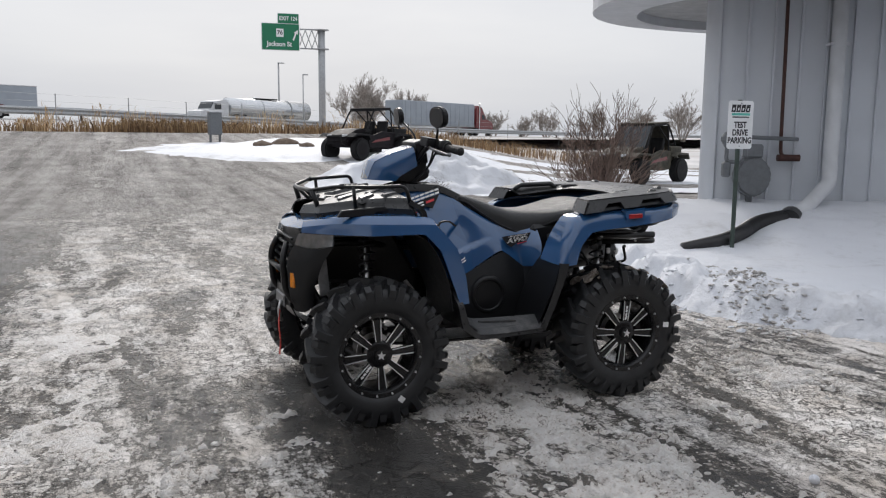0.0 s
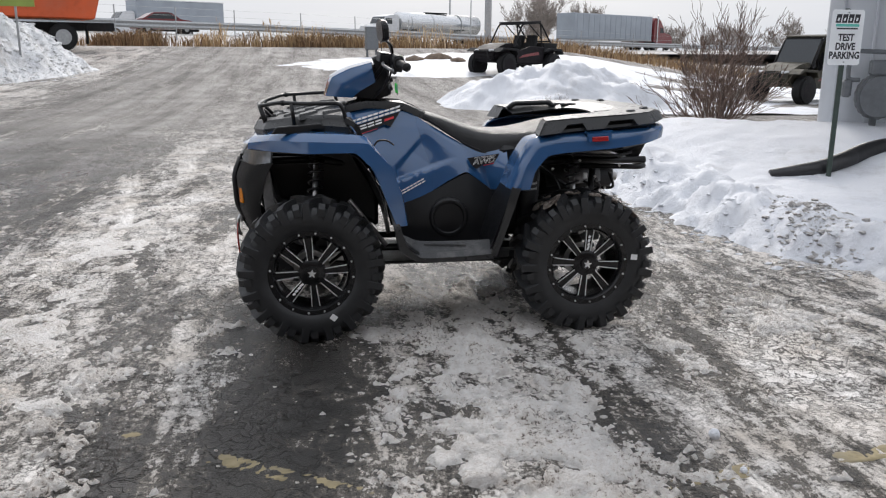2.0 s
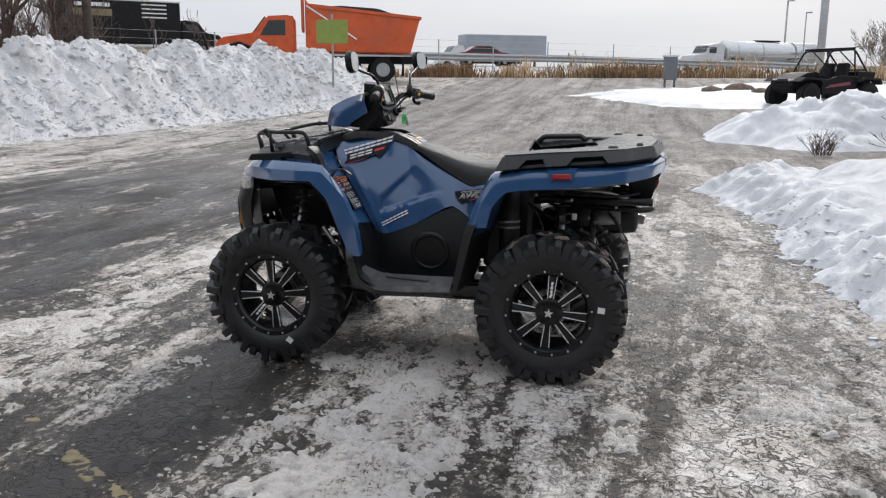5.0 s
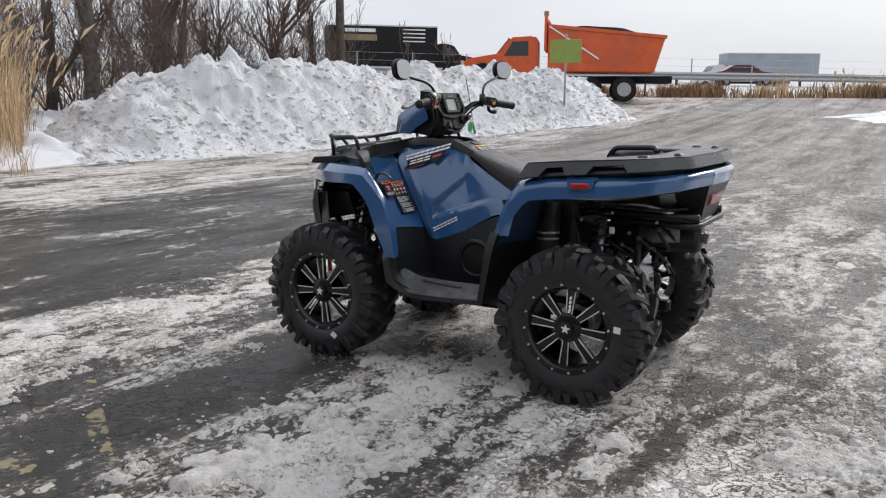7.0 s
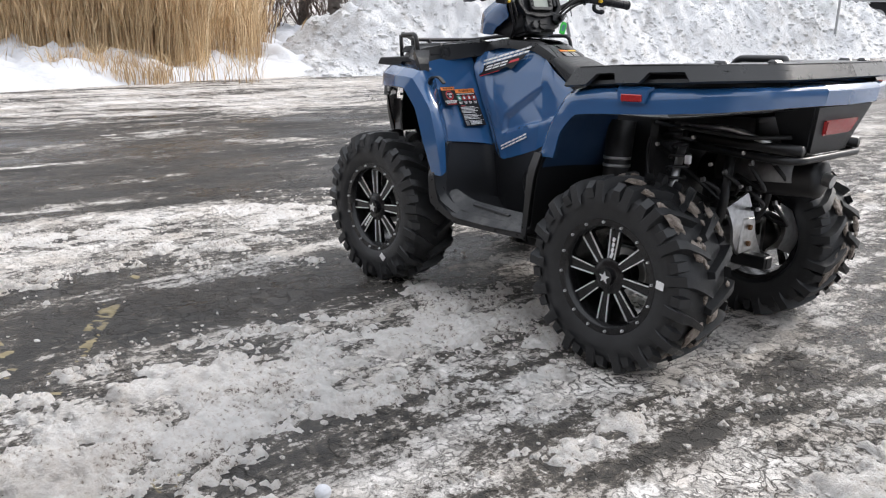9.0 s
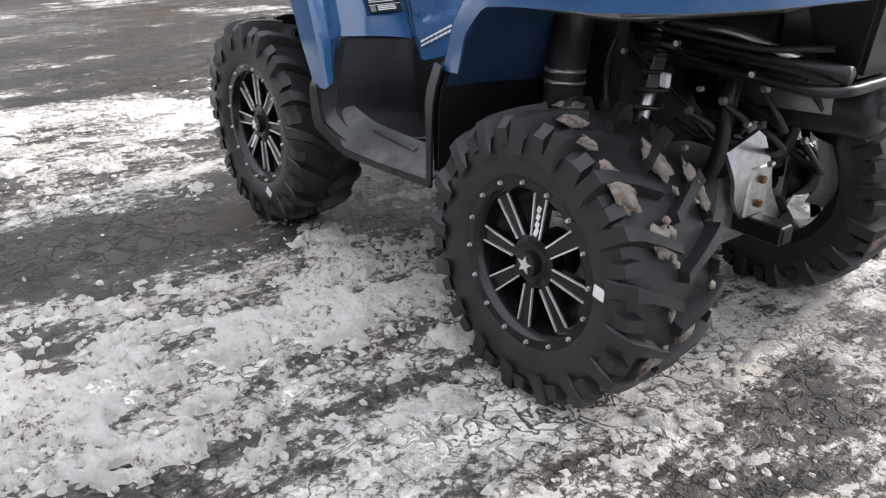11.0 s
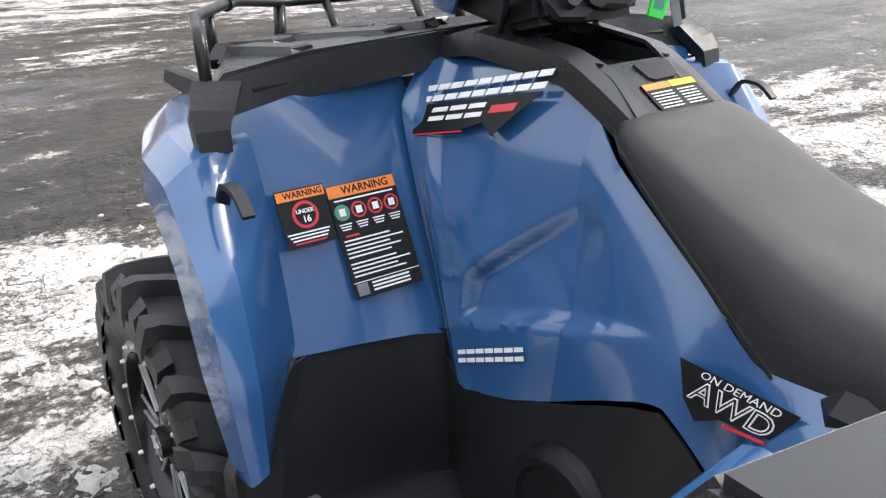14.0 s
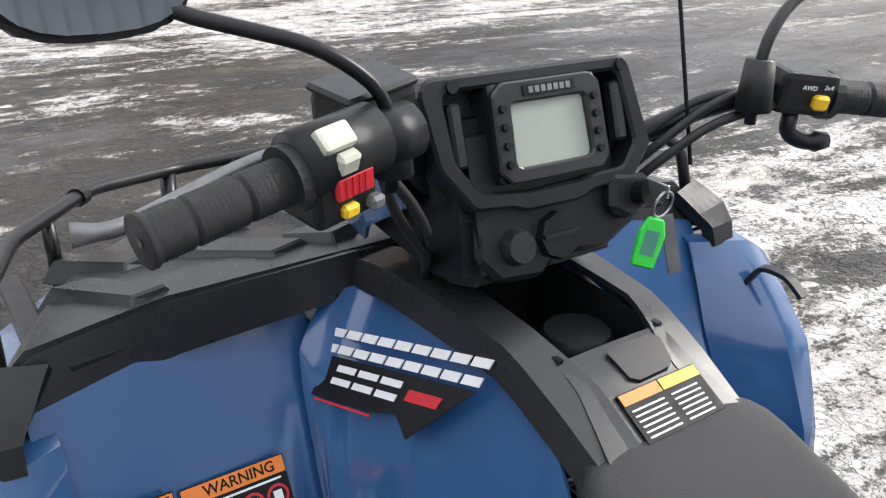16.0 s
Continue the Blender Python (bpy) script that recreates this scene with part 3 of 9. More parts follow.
# snow-covered island round the cabinet
def island(X, Y):
    q = np.sqrt(((X - 6.5) / 8.5) ** 2 + ((Y - 28.5) / 6.0) ** 2) + 0.5 * (fbm(X * 0.35, Y * 0.35, 71, 4) - 0.5)
    return 0.22 * (1 - smooth01(q, 0.65, 1.05)) + 0.12 * (fbm(X * 1.2, Y * 1.2, 73, 4) - 0.5) - 0.08


tagged(grid_sheet("snow_island", -4, 18, 20, 37, 0.22, island, M_SNOW, cut=-0.03),
       "flat snow-covered island beside the frontage road", "snow cover", kind="structure")
tagged(grid_sheet("snow_flat", 5.5, 26, 12, 34, 0.3, lambda X, Y: 0.14 * (fbm(X * 0.4, Y * 0.4, 79, 4) - 0.42) + 0.05 * (fbm(X * 2, Y * 2, 83, 3) - 0.5), M_SNOW, cut=-0.02),
       "thin patchy snow over the far lot", "snow cover", kind="structure")

# ---- building with steel cladding ----
def rot_z(a):
    return Matrix.Rotation(radians(a), 3, 'Z')


WALL_A = Vector((4.97, 4.21, 0))
WALL_D = Vector((0.905, -0.425, 0)).normalized()


def catmull_line(p, t):
    n = len(p) - 1
    i = min(int(t * n), n - 1)
    f = t * n - i
    a, b, c, d = p[max(i - 1, 0)], p[i], p[i + 1], p[min(i + 2, n)]
    return b + 0.5 * f * (c - a + f * (2 * a - 5 * b + 4 * c - d + f * (3 * (b - c) + d - a)))


def build_building():
    ang = math.degrees(math.atan2(WALL_D.y, WALL_D.x))
    m = Matrix.Translation(WALL_A) @ pose(0, 0, 0, 0, 0, ang)     # x along the wall, -y outward
    house = thing("building", "pale grey building clad in upright steel panels", "building", m=m)
    L, H, R = 9.0, 5.2, 0.30
    # wall with a rounded corner, running back along the far side
    pts = [(L, 0.0), (R, 0.0)] + [(R - R * math.sin(a), R - R * math.cos(a)) for a in np.linspace(0, math.pi / 2, 9)[1:]] + [(3.9, 9.0)]
    outer = pts
    inner = [(L, 0.2), (R + 0.05, 0.2), (0.3, R + 0.05), (4.1, 9.0)]
    part("wall", prism([(x, y) for x, y in outer] + inner[::-1], -0.3, H), M_WALL, house, smooth=True)
    # standing seams
    x = 0.12
    seam_me = None
    k = 0
    while x < L - 0.2:
        px_, py_, rz = x, 0.0, 0.0
        if x < R:
            px_, py_ = x, R - math.sqrt(max(0, R * R - (R - x) ** 2))
            rz = -math.degrees(math.asin(min(1, (R - x) / R)))
        if seam_me is None:
            ob = part("seam", box((0, -0.018, H / 2 - 0.15), (0.028, 0.036, H + 0.3), bev=0.006), M_WALL, house)
            seam_me = ob.data
        else:
            ob = new("seam", seam_me)
            ob.parent = house
        ob.matrix_basis = pose(px_, py_, 0, 0, 0, rz)
        x += 0.305
    for y in np.arange(0.45, 8.5, 0.305):
        ob = new("seam", seam_me)
        ob.parent = house
        ob.matrix_basis = pose(0.448 * (y - 0.3), y, 0, 0, 0, -114)
    # rounded canopy round the corner
    inv = m.inverted()
    edge = [inv @ Vector(p) for p in ((9.0, 1.2, 0), (5.6, 2.1, 0), (4.5, 2.75, 0), (3.85, 3.6, 0), (3.72, 4.5, 0), (3.95, 5.25, 0), (4.4, 5.85, 0), (5.1, 6.27, 0), (6.0, 6.42, 0), (7.2, 6.42, 0))]
    ring = [catmull_line([Vector((p.x, p.y, 0)) for p in edge], k / 36) for k in range(37)]
    mid = Vector((1.6, 1.6, 0))
    back = [mid + (p - mid) * 0.16 for p in ring]
    part("canopy", prism([(p.x, p.y) for p in ring] + [(p.x, p.y) for p in back[::-1]], 3.0, 3.7), M_TRIM, house, "pale grey rounded canopy fascia")
    lip = [mid + (p - mid) * 0.80 for p in ring]
    part("canopy_lip", prism([(p.x, p.y) for p in ring] + [(p.x, p.y) for p in lip[::-1]], 2.86, 3.002), M_TRIM, house)
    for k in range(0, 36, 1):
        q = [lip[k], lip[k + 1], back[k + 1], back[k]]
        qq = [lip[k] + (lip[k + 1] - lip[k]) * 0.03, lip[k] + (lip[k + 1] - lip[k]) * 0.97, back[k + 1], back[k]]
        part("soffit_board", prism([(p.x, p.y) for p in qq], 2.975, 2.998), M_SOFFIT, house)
    # downspout and its boot
    part("downspout", tube(bend([(1.42, -0.13, 5.1), (1.42, -0.13, 0.95), (1.40, -0.20, 0.78), (0.98, -0.62, 0.50), (0.72, -0.86, 0.42)], 0.12, 5), 0.085, 16), M_TRIM, house, smooth=True)
    part("downspout_strap", box((1.42, -0.10, 2.4), (0.22, 0.16, 0.03)), M_TRIM, house)
    # roof
    part("roof", box((L / 2, 4.6, 5.3), (L + 0.4, 9.4, 0.25), bev=0.03), M_TRIM, house)
    # gas riser
    part("gas_riser", tube(bend([(0.80, -0.10, 5.0), (0.84, -0.10, 1.35), (0.84, -0.12, 1.1), (1.0, -0.14, 1.05)], 0.06, 4), 0.021, 10), M_RUST, house, "rust-brown gas pipe")
    part("pipe_tee", tube([(0.80, -0.13, 1.07), (1.06, -0.13, 1.07)], 0.042, 10), M_RUST, house)
    return house


house = build_building()
HOUSE_M = house.matrix_world.copy()


def build_meter():
    g = thing("gas_meter", "grey gas meter with pipework by the cladding", "gas meter", m=HOUSE_M @ pose(0.47, -0.26, 0.57))
    bm = bmesh.new()
    bmesh.ops.create_cone(bm, cap_ends=True, segments=20, radius1=0.21, radius2=0.21, depth=0.2, matrix=Matrix.Translation((0, 0, 0.28)) @ Matrix.Rotation(radians(90), 4, 'X') @ Matrix.Diagonal((1, 1.15, 1, 1)))
    bmesh.ops.bevel(bm, geom=bm.edges[:], offset=0.03, segments=2, affect='EDGES')
    part("meter_body", bm, M_METER, g, smooth=True)
    part("meter_head", box((0, -0.02, 0.58), (0.2, 0.16, 0.16), bev=0.02), M_METER, g)
    part("inlet_pipe", tube(bend([(-0.18, 0, 0.45), (-0.3, 0, 0.45), (-0.3, 0, 0.75), (0.55, 0.1, 0.72)], 0.05), 0.024, 8), M_METER, g)
    part("regulator", tube([(-0.3, 0, 0.62), (-0.3, 0, 0.70), (-0.3, 0, 0.74), (-0.3, 0, 0.8)], [0.03, 0.075, 0.075, 0.03], 12), M_METER, g)
    part("valve", box((-0.3, 0, 0.36), (0.09, 0.12, 0.18), bev=0.02), M_METER, g)
    part("meter_stand", box((0, 0.05, 0.05), (0.06, 0.06, 0.3)), M_METER, g)


build_meter()


def build_drain_hose():
    a = HOUSE_M @ Vector((0.76, -0.82, 0.43))
    pts = bend([a, (4.72, 3.0, 0.40), (4.25, 2.70, 0.34), (3.95, 2.62, 0.27), (3.52, 2.74, 0.20)], 0.3, 8)
    d = thing("drain_hose", "black corrugated drain hose on the snow", "drain hose")
    fine, rad = [], []
    for p, q in zip(pts, pts[1:]):
        n = max(1, int((q - p).length / 0.012))
        for k in range(n):
            fine.append(p + (q - p) * (k / n))
    for i, p in enumerate(fine):
        s = i / len(fine)
        rad.append((0.090 - 0.02 * s) * (1.0 if i % 2 else 0.88) * (1 if s < 0.8 else 1 - (s - 0.8) * 1.2))
    part("hose", tube(fine, rad, 14), M_CORR, d, smooth=True)
    part("cuff", tube([a + Vector((0.02, 0.01, 0)), a + Vector((-0.12, -0.1, -0.03))], 0.122, 16), M_CORR, d)


build_drain_hose()


def build_parking_sign():
    s = thing("parking_sign", "small white test drive parking sign on a green post", "sign", m=pose(3.98, 2.53, 0, 0, 0, 0))
    part("post", box((0, 0, 0.92), (0.045, 0.025, 1.5), bev=0.006), M_GREENPOST, s)
    plate = part("plate", side_prism([(-0.135, 1.195), (0.135, 1.195), (0.152, 1.212), (0.152, 1.643), (0.135, 1.66), (-0.135, 1.66), (-0.152, 1.643), (-0.152, 1.212)], -0.02, -0.016), M_SIGNWHITE, s)
    up = lambda x, z, y=-0.0205: pose(x, y, z, 90, 0, 0)
    for i in range(4):
        part("logo_block", side_prism([(-0.118 + i * 0.058, 1.55), (-0.070 + i * 0.058, 1.55), (-0.060 + i * 0.058, 1.622), (-0.108 + i * 0.058, 1.622)], -0.0225, -0.0205), M_INK, plate)
        part("logo_gap", side_prism([(-0.102 + i * 0.058, 1.566), (-0.086 + i * 0.058, 1.566), (-0.080 + i * 0.058, 1.592), (-0.096 + i * 0.058, 1.592)], -0.0235, -0.0225), M_SIGNWHITE, plate)
    part("print_band", box((0.0, -0.021, 1.53), (0.22, 0.002, 0.022)), M_TEAL, plate)
    part("print_line", box((0.0, -0.021, 1.502), (0.2, 0.002, 0.012)), M_INK, plate)
    for i, wd in enumerate(("TEST", "DRIVE", "PARKING")):
        bar_text(wd, 0.082, up(0, 1.425 - i * 0.075), M_INK, plate, bold=0.003, xscale=0.85)
    for z in (1.635, 1.22):
        part("bolt", tube([(0, -0.026, z), (0, -0.015, z)], 0.007, 8), M_GALV, plate)


build_parking_sign()


# ---- bare trees and bushes ----
def twig_mesh(segs, sides=3):
    verts, faces = [], []
    for p0, p1, r0, r1 in segs:
        d = (p1 - p0)
        if d.length < 1e-5:
            continue
        d.normalize()
        ref = Vector((0, 0, 1)) if abs(d.z) < 0.9 else Vector((1, 0, 0))
        s = d.cross(ref).normalized()
        u = d.cross(s)
        b = len(verts)
        for p, r in ((p0, r0), (p1, r1)):
            for k in range(sides):
                a = 2 * math.pi * k / sides
                verts.append(p + (s * math.cos(a) + u * math.sin(a)) * r)
        for k in range(sides):
            k2 = (k + 1) % sides
            faces.append((b + k, b + k2, b + sides + k2, b + sides + k))
    return verts, faces


def grow(rng, p, d, length, r, depth, segs, fan=0.5, up=0.15, kids=3, keep=0.62, thick=None):
    n = 3 if depth > 1 else (2 if depth == 1 else 1)
    pts = [(p, r)]
    for i in range(n):
        d = (d + Vector((rng.gauss(0, 0.13), rng.gauss(0, 0.13), rng.gauss(0, 0.10) + up * 0.2))).normalized()
        q = p + d * (length / n)
        r2 = r * (1 - 0.45 * (i + 1) / n)
        segs.append((p, q, pts[-1][1], r2, depth))
        pts.append((q, r2))
        p = q
    if depth <= 0:
        return
    for k in range(kids):
        i = rng.randint(1, n)
        q, rr = pts[i]
        side = Vector((rng.gauss(0, 1), rng.gauss(0, 1), rng.gauss(0, 0.6)))
        dd = (d + side.normalized() * fan * rng.uniform(0.6, 1.3) + Vector((0, 0, up))).normalized()
        grow(rng, q, dd, length * keep * rng.uniform(0.75, 1.2), max(rr * 0.66, 0.0015), depth - 1, segs, fan, up, kids, keep)


def bare_tree(name, label, m, height, trunk_r, seed, depth=4, kids=3, fan=0.65, stems=1, spread=0.0, group="", lean=0.0, min_r=0.0, twig=None):
    rng = random.Random(seed)
    t = thing(name, label, "tree" if "tree" in name else "bush", group, m=m)
    segs = []
    for s in range(stems):
        a = rng.uniform(0, 2 * math.pi)
        o = Vector((math.cos(a), math.sin(a), 0)) * spread * rng.random()
        d = Vector((o.x * 1.0, o.y * 1.0, 1.0)) if stems == 1 else Vector((math.cos(a) * fan * rng.uniform(0.1, 1.15), math.sin(a) * fan * rng.uniform(0.1, 1.15), 1))
        grow(rng, o * 0.5 - Vector((0, 0, 0.1)), d.normalized(), height * (0.42 if depth > 2 else 0.55) * rng.uniform(0.8, 1.1), trunk_r, depth, segs, fan, 0.18, kids)
    segs = [(a, b, max(r0, min_r), max(r1, min_r), dp) for a, b, r0, r1, dp in segs]
    v, f = twig_mesh([s[:4] for s in segs if s[4] == depth], 6)
    link_mesh("trunk" if stems == 1 else "stem_clump", v, f, M_BARK if stems == 1 else twig or M_TWIG, t, smooth=True)
    v, f = twig_mesh([s[:4] for s in segs if s[4] < depth], 3)
    link_mesh("crown", v, f, twig or M_TWIG, t)
    return t


BUSH_X, BUSH_Y = 4.86, 6.45


def build_bush(m, height, wide, stems, seed):
    """A shrub whose many straight stems fan out of one stool, forking into upright twigs."""
    rng = random.Random(seed)
    t = thing("bush", "leafless brown shrub with fanned stems standing in the snow", "bush", m=m)
    wood, twigs = [], []
    for k in range(stems):
        a = 2 * math.pi * (k + rng.uniform(-0.4, 0.4)) * 0.382
        lift = radians(rng.uniform(28, 88))
        d = Vector((math.cos(a) * math.cos(lift), math.sin(a) * math.cos(lift), math.sin(lift)))
        reach = 1 / math.sqrt((math.cos(lift) / (0.5 * wide)) ** 2 + (math.sin(lift) / height) ** 2) * rng.uniform(0.78, 1.04)
        p = Vector((math.cos(a), math.sin(a), 0)) * rng.uniform(0.01, 0.09) - Vector((0, 0, 0.08))
        n = 7
        r = rng.uniform(0.008, 0.013)
        for i in range(n):
            d = (d + Vector((rng.gauss(0, 0.07), rng.gauss(0, 0.07), rng.gauss(0.02, 0.06)))).normalized()
            q = p + d * reach / n
            r1 = r * 0.80
            wood.append((p, q, r, r1))
            if i >= 1:
                for _ in range(rng.choice((1, 2, 2, 3))):
                    side = Vector((rng.gauss(0, 1), rng.gauss(0, 1), rng.gauss(0.3, 0.6))).normalized()
                    e = (d + side * rng.uniform(0.35, 0.75)).normalized()
                    size = reach * rng.uniform(0.16, 0.34) * (1.15 - 0.1 * i)
                    grow(rng, p.lerp(q, rng.random()), e, size, max(0.55 * r1, 0.0028), 1, twigs, 0.55, 0.1, 2, 0.6)
            p, r = q, r1
    v, f = twig_mesh(wood, 5)
    link_mesh("stem_clump", v, f, M_BUSH, t, smooth=True)
    v, f = twig_mesh([(a, b, max(r0, 0.0036), max(r1, 0.0030)) for a, b, r0, r1, _ in twigs], 3)
    link_mesh("crown", v, f, M_BUSH, t)
    return t


build_bush(pose(BUSH_X, BUSH_Y, 0.18), 1.72, 2.3, 58, 3)
bare_tree("small_bush", "low dry shrub poking from the snow", pose(4.05, 11.3, 0.12), 0.5, 0.008, 5, depth=2, kids=4, fan=0.9, stems=24, spread=0.35)


def polar(az, d, z=None):
    """A place az degrees left of straight ahead and d metres from where the camera passes the flank."""
    x, y = -math.sin(radians(az)) * d, -4 + math.cos(radians(az)) * d
    return Vector((x, y, float(rise(x, y)) if z is None else z))


WOOD = [(74, 17.5, 7.5), (66, 19, 8.5), (61, 23, 7), (57, 19.5, 9), (53, 24, 8), (50, 21.5, 9), (47, 26, 7), (44.5, 24, 6.5), (70, 24, 8), (80, 22, 8), (86, 20, 8), (45.2, 24.5, 8.5), (41.6, 25, 7), (40, 27, 6.5), (37.5, 27, 5.5)]
for i, (az, d, h) in enumerate(WOOD):
    bare_tree("tree", "bare winter tree behind the snow bank", Matrix.Translation(polar(az, d)), h, 0.13 + 0.06 * (i % 3), 100 + i, depth=5, kids=4, fan=0.6, group="wood behind the bank", min_r=0.005)
for i, (az, d) in enumerate(((72, 16.5), (64, 18), (59, 20.5), (54, 20.5), (51, 23.5), (48, 22.5), (45.5, 25), (77, 18), (43, 27), (56, 23), (52.5, 26), (49.5, 25), (46.5, 22), (61, 24), (66, 22), (69, 19), (42, 24.5), (40, 25.5), (38, 26), (36, 27.5))):
    bare_tree("thicket", "tangle of bare brown undergrowth", Matrix.Translation(polar(az, d)), 5.0 if i != 8 else 2.8, 0.024, 140 + i, depth=3, kids=4, fan=0.6, stems=10, spread=1.4, group="undergrowth", min_r=0.005)
for i, (az, d, h) in enumerate(((27.5, 47, 5.0), (28.3, 42, 4.2), (31, 41.5, 4.6))):
    bare_tree("sapling_tree", "thin leafless sapling by the road", Matrix.Translation(polar(az, d)), h, 0.05, 160 + i, depth=3, kids=3, fan=0.5, min_r=0.012)
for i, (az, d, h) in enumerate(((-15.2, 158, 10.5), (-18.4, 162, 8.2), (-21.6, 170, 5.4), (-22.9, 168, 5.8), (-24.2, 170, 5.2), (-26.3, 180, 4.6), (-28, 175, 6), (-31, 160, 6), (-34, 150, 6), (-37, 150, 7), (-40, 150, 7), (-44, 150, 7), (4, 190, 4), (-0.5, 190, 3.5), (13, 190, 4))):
    bare_tree("far_tree", "bare tree on the horizon, twigs coloured pale for haze", Matrix.Translation(polar(az, d, 0.6)), h * 1.15, 0.10, 180 + i, depth=5 if i < 2 else 4, kids=4, fan=0.62, stems=12 if i < 2 else 9, spread=1.6, group="trees on the horizon", min_r=0.018, twig=M_HAZETWIG)


# ---- reeds and dead grass ----
def blades(name, label, spots, count, h0, h1, width, mat, lean=0.25, seed=1, kind="stuff", plume=False):
    rng = random.Random(seed)
    verts, faces = [], []
    for _ in range(count):
        az0, az1, d0, d1 = spots[rng.randrange(len(spots))]
        p = polar(rng.uniform(az0, az1), rng.uniform(d0, d1))
        h = rng.uniform(h0, h1) * (0.55 + 0.75 * float(vnoise(np.float64(p.x * 0.9), np.float64(p.y * 0.9), seed + 50)))
        a = rng.uniform(0, 2 * math.pi)
        w = Vector((math.cos(a), math.sin(a), 0)) * width * rng.uniform(0.6, 1.4)
        l = Vector((rng.gauss(0, lean), rng.gauss(0, lean), 0)) * h * (1.8 if rng.random() < 0.12 else 1.0)
        b = len(verts)
        k = l + Vector((rng.gauss(0, 0.05), rng.gauss(0, 0.05), 0)) * h
        m = p + l * 0.18 + Vector((0, 0, h * 0.42))
        n = p + k * 0.55 + Vector((0, 0, h * 0.76))
        t = p + k * 1.25 + Vector((0, 0, h * rng.uniform(0.84, 1.0)))
        verts += [p - w - Vector((0, 0, 0.1)), p + w - Vector((0, 0, 0.1)), m + w * 0.85, m - w * 0.85, n + w * 0.6, n - w * 0.6, t]
        faces += [(b, b + 1, b + 2, b + 3), (b + 3, b + 2, b + 4, b + 5), (b + 5, b + 4, b + 6)]
        if plume:
            b = len(verts)
            if rng.random() < 0.55:
                continue
            verts += [t - Vector((0, 0, 0.26)) - w, t - Vector((0, 0, 0.26)) + w, t - Vector((0, 0, 0.1)) + w * 2.4 + l * 0.05, t + l * 0.16]
            faces += [(b, b + 1, b + 2, b + 3)]
    return tagged(link_mesh(name, verts, faces, mat), label, "reeds" if plume else "dead grass", kind=kind)


blades("reeds", "tall straw-coloured dry reeds on the verge", [(53, 92, 15.2, 18.0), (54, 80, 15.8, 20), (60, 78, 14.6, 16.0), (56, 90, 14.4, 15.6)], 24000, 1.1, 3.0, 0.0055, M_REED, 0.17, 4, plume=True)
blades("verge_tufts", "low tufts of dry grass poking through the verge snow", [(52, 90, 13.3, 15.0), (58, 66, 12.9, 13.8)], 1500, 0.25, 0.75, 0.006, M_REED, 0.35, 14)
blades("bank_grass", "orange dead grass behind the snow bank", [(25, 35, 41.5, 46), (22, 28, 42, 45)], 5000, 0.6, 1.5, 0.02, M_REED, 0.2, 5)
GRASS = [(-16, 60, 43, 50), (-14, 60, 44, 52), (-5, 35, 42, 46), (-12, 3, 44, 49), (10, 14, 42, 45), (17, 21, 42, 45), (-3, 2, 42, 45), (-34, -16, 50, 62), (-25, -10, 52, 60)]
blades("verge_grass", "dead brown grass and weeds along the frontage road", GRASS, 11000, 0.2, 0.85, 0.024, M_GRASS, 0.30, 6)
blades("road_reeds", "pale dry reeds beside the frontage road", [(-16, -12, 46, 48), (-9, -5, 45, 47), (6, 8, 43, 44), (20, 24, 43, 45), (-1, 4, 45, 47)], 900, 0.5, 1.3, 0.014, M_REED, 0.20, 7, plume=True)

# ---- raised highway with its guard rail ----
HWY = [(95, 52, 3.0), (75, 49, 3.05), (55, 48, 3.1), (36, 52, 3.2), (19, 57, 3.1), (4, 62, 2.9), (-8, 70, 2.6), (-15, 80, 2.3), (-28, 118, 1.95), (-42, 190, 1.6), (-52, 280, 1.6)]


def hwy_at(az):
    A = [-h[0] for h in HWY]
    d, z = np.interp(-az, A, [h[1] for h in HWY]), np.interp(-az, A, [h[2] for h in HWY])
    return polar(az, float(d), float(z))


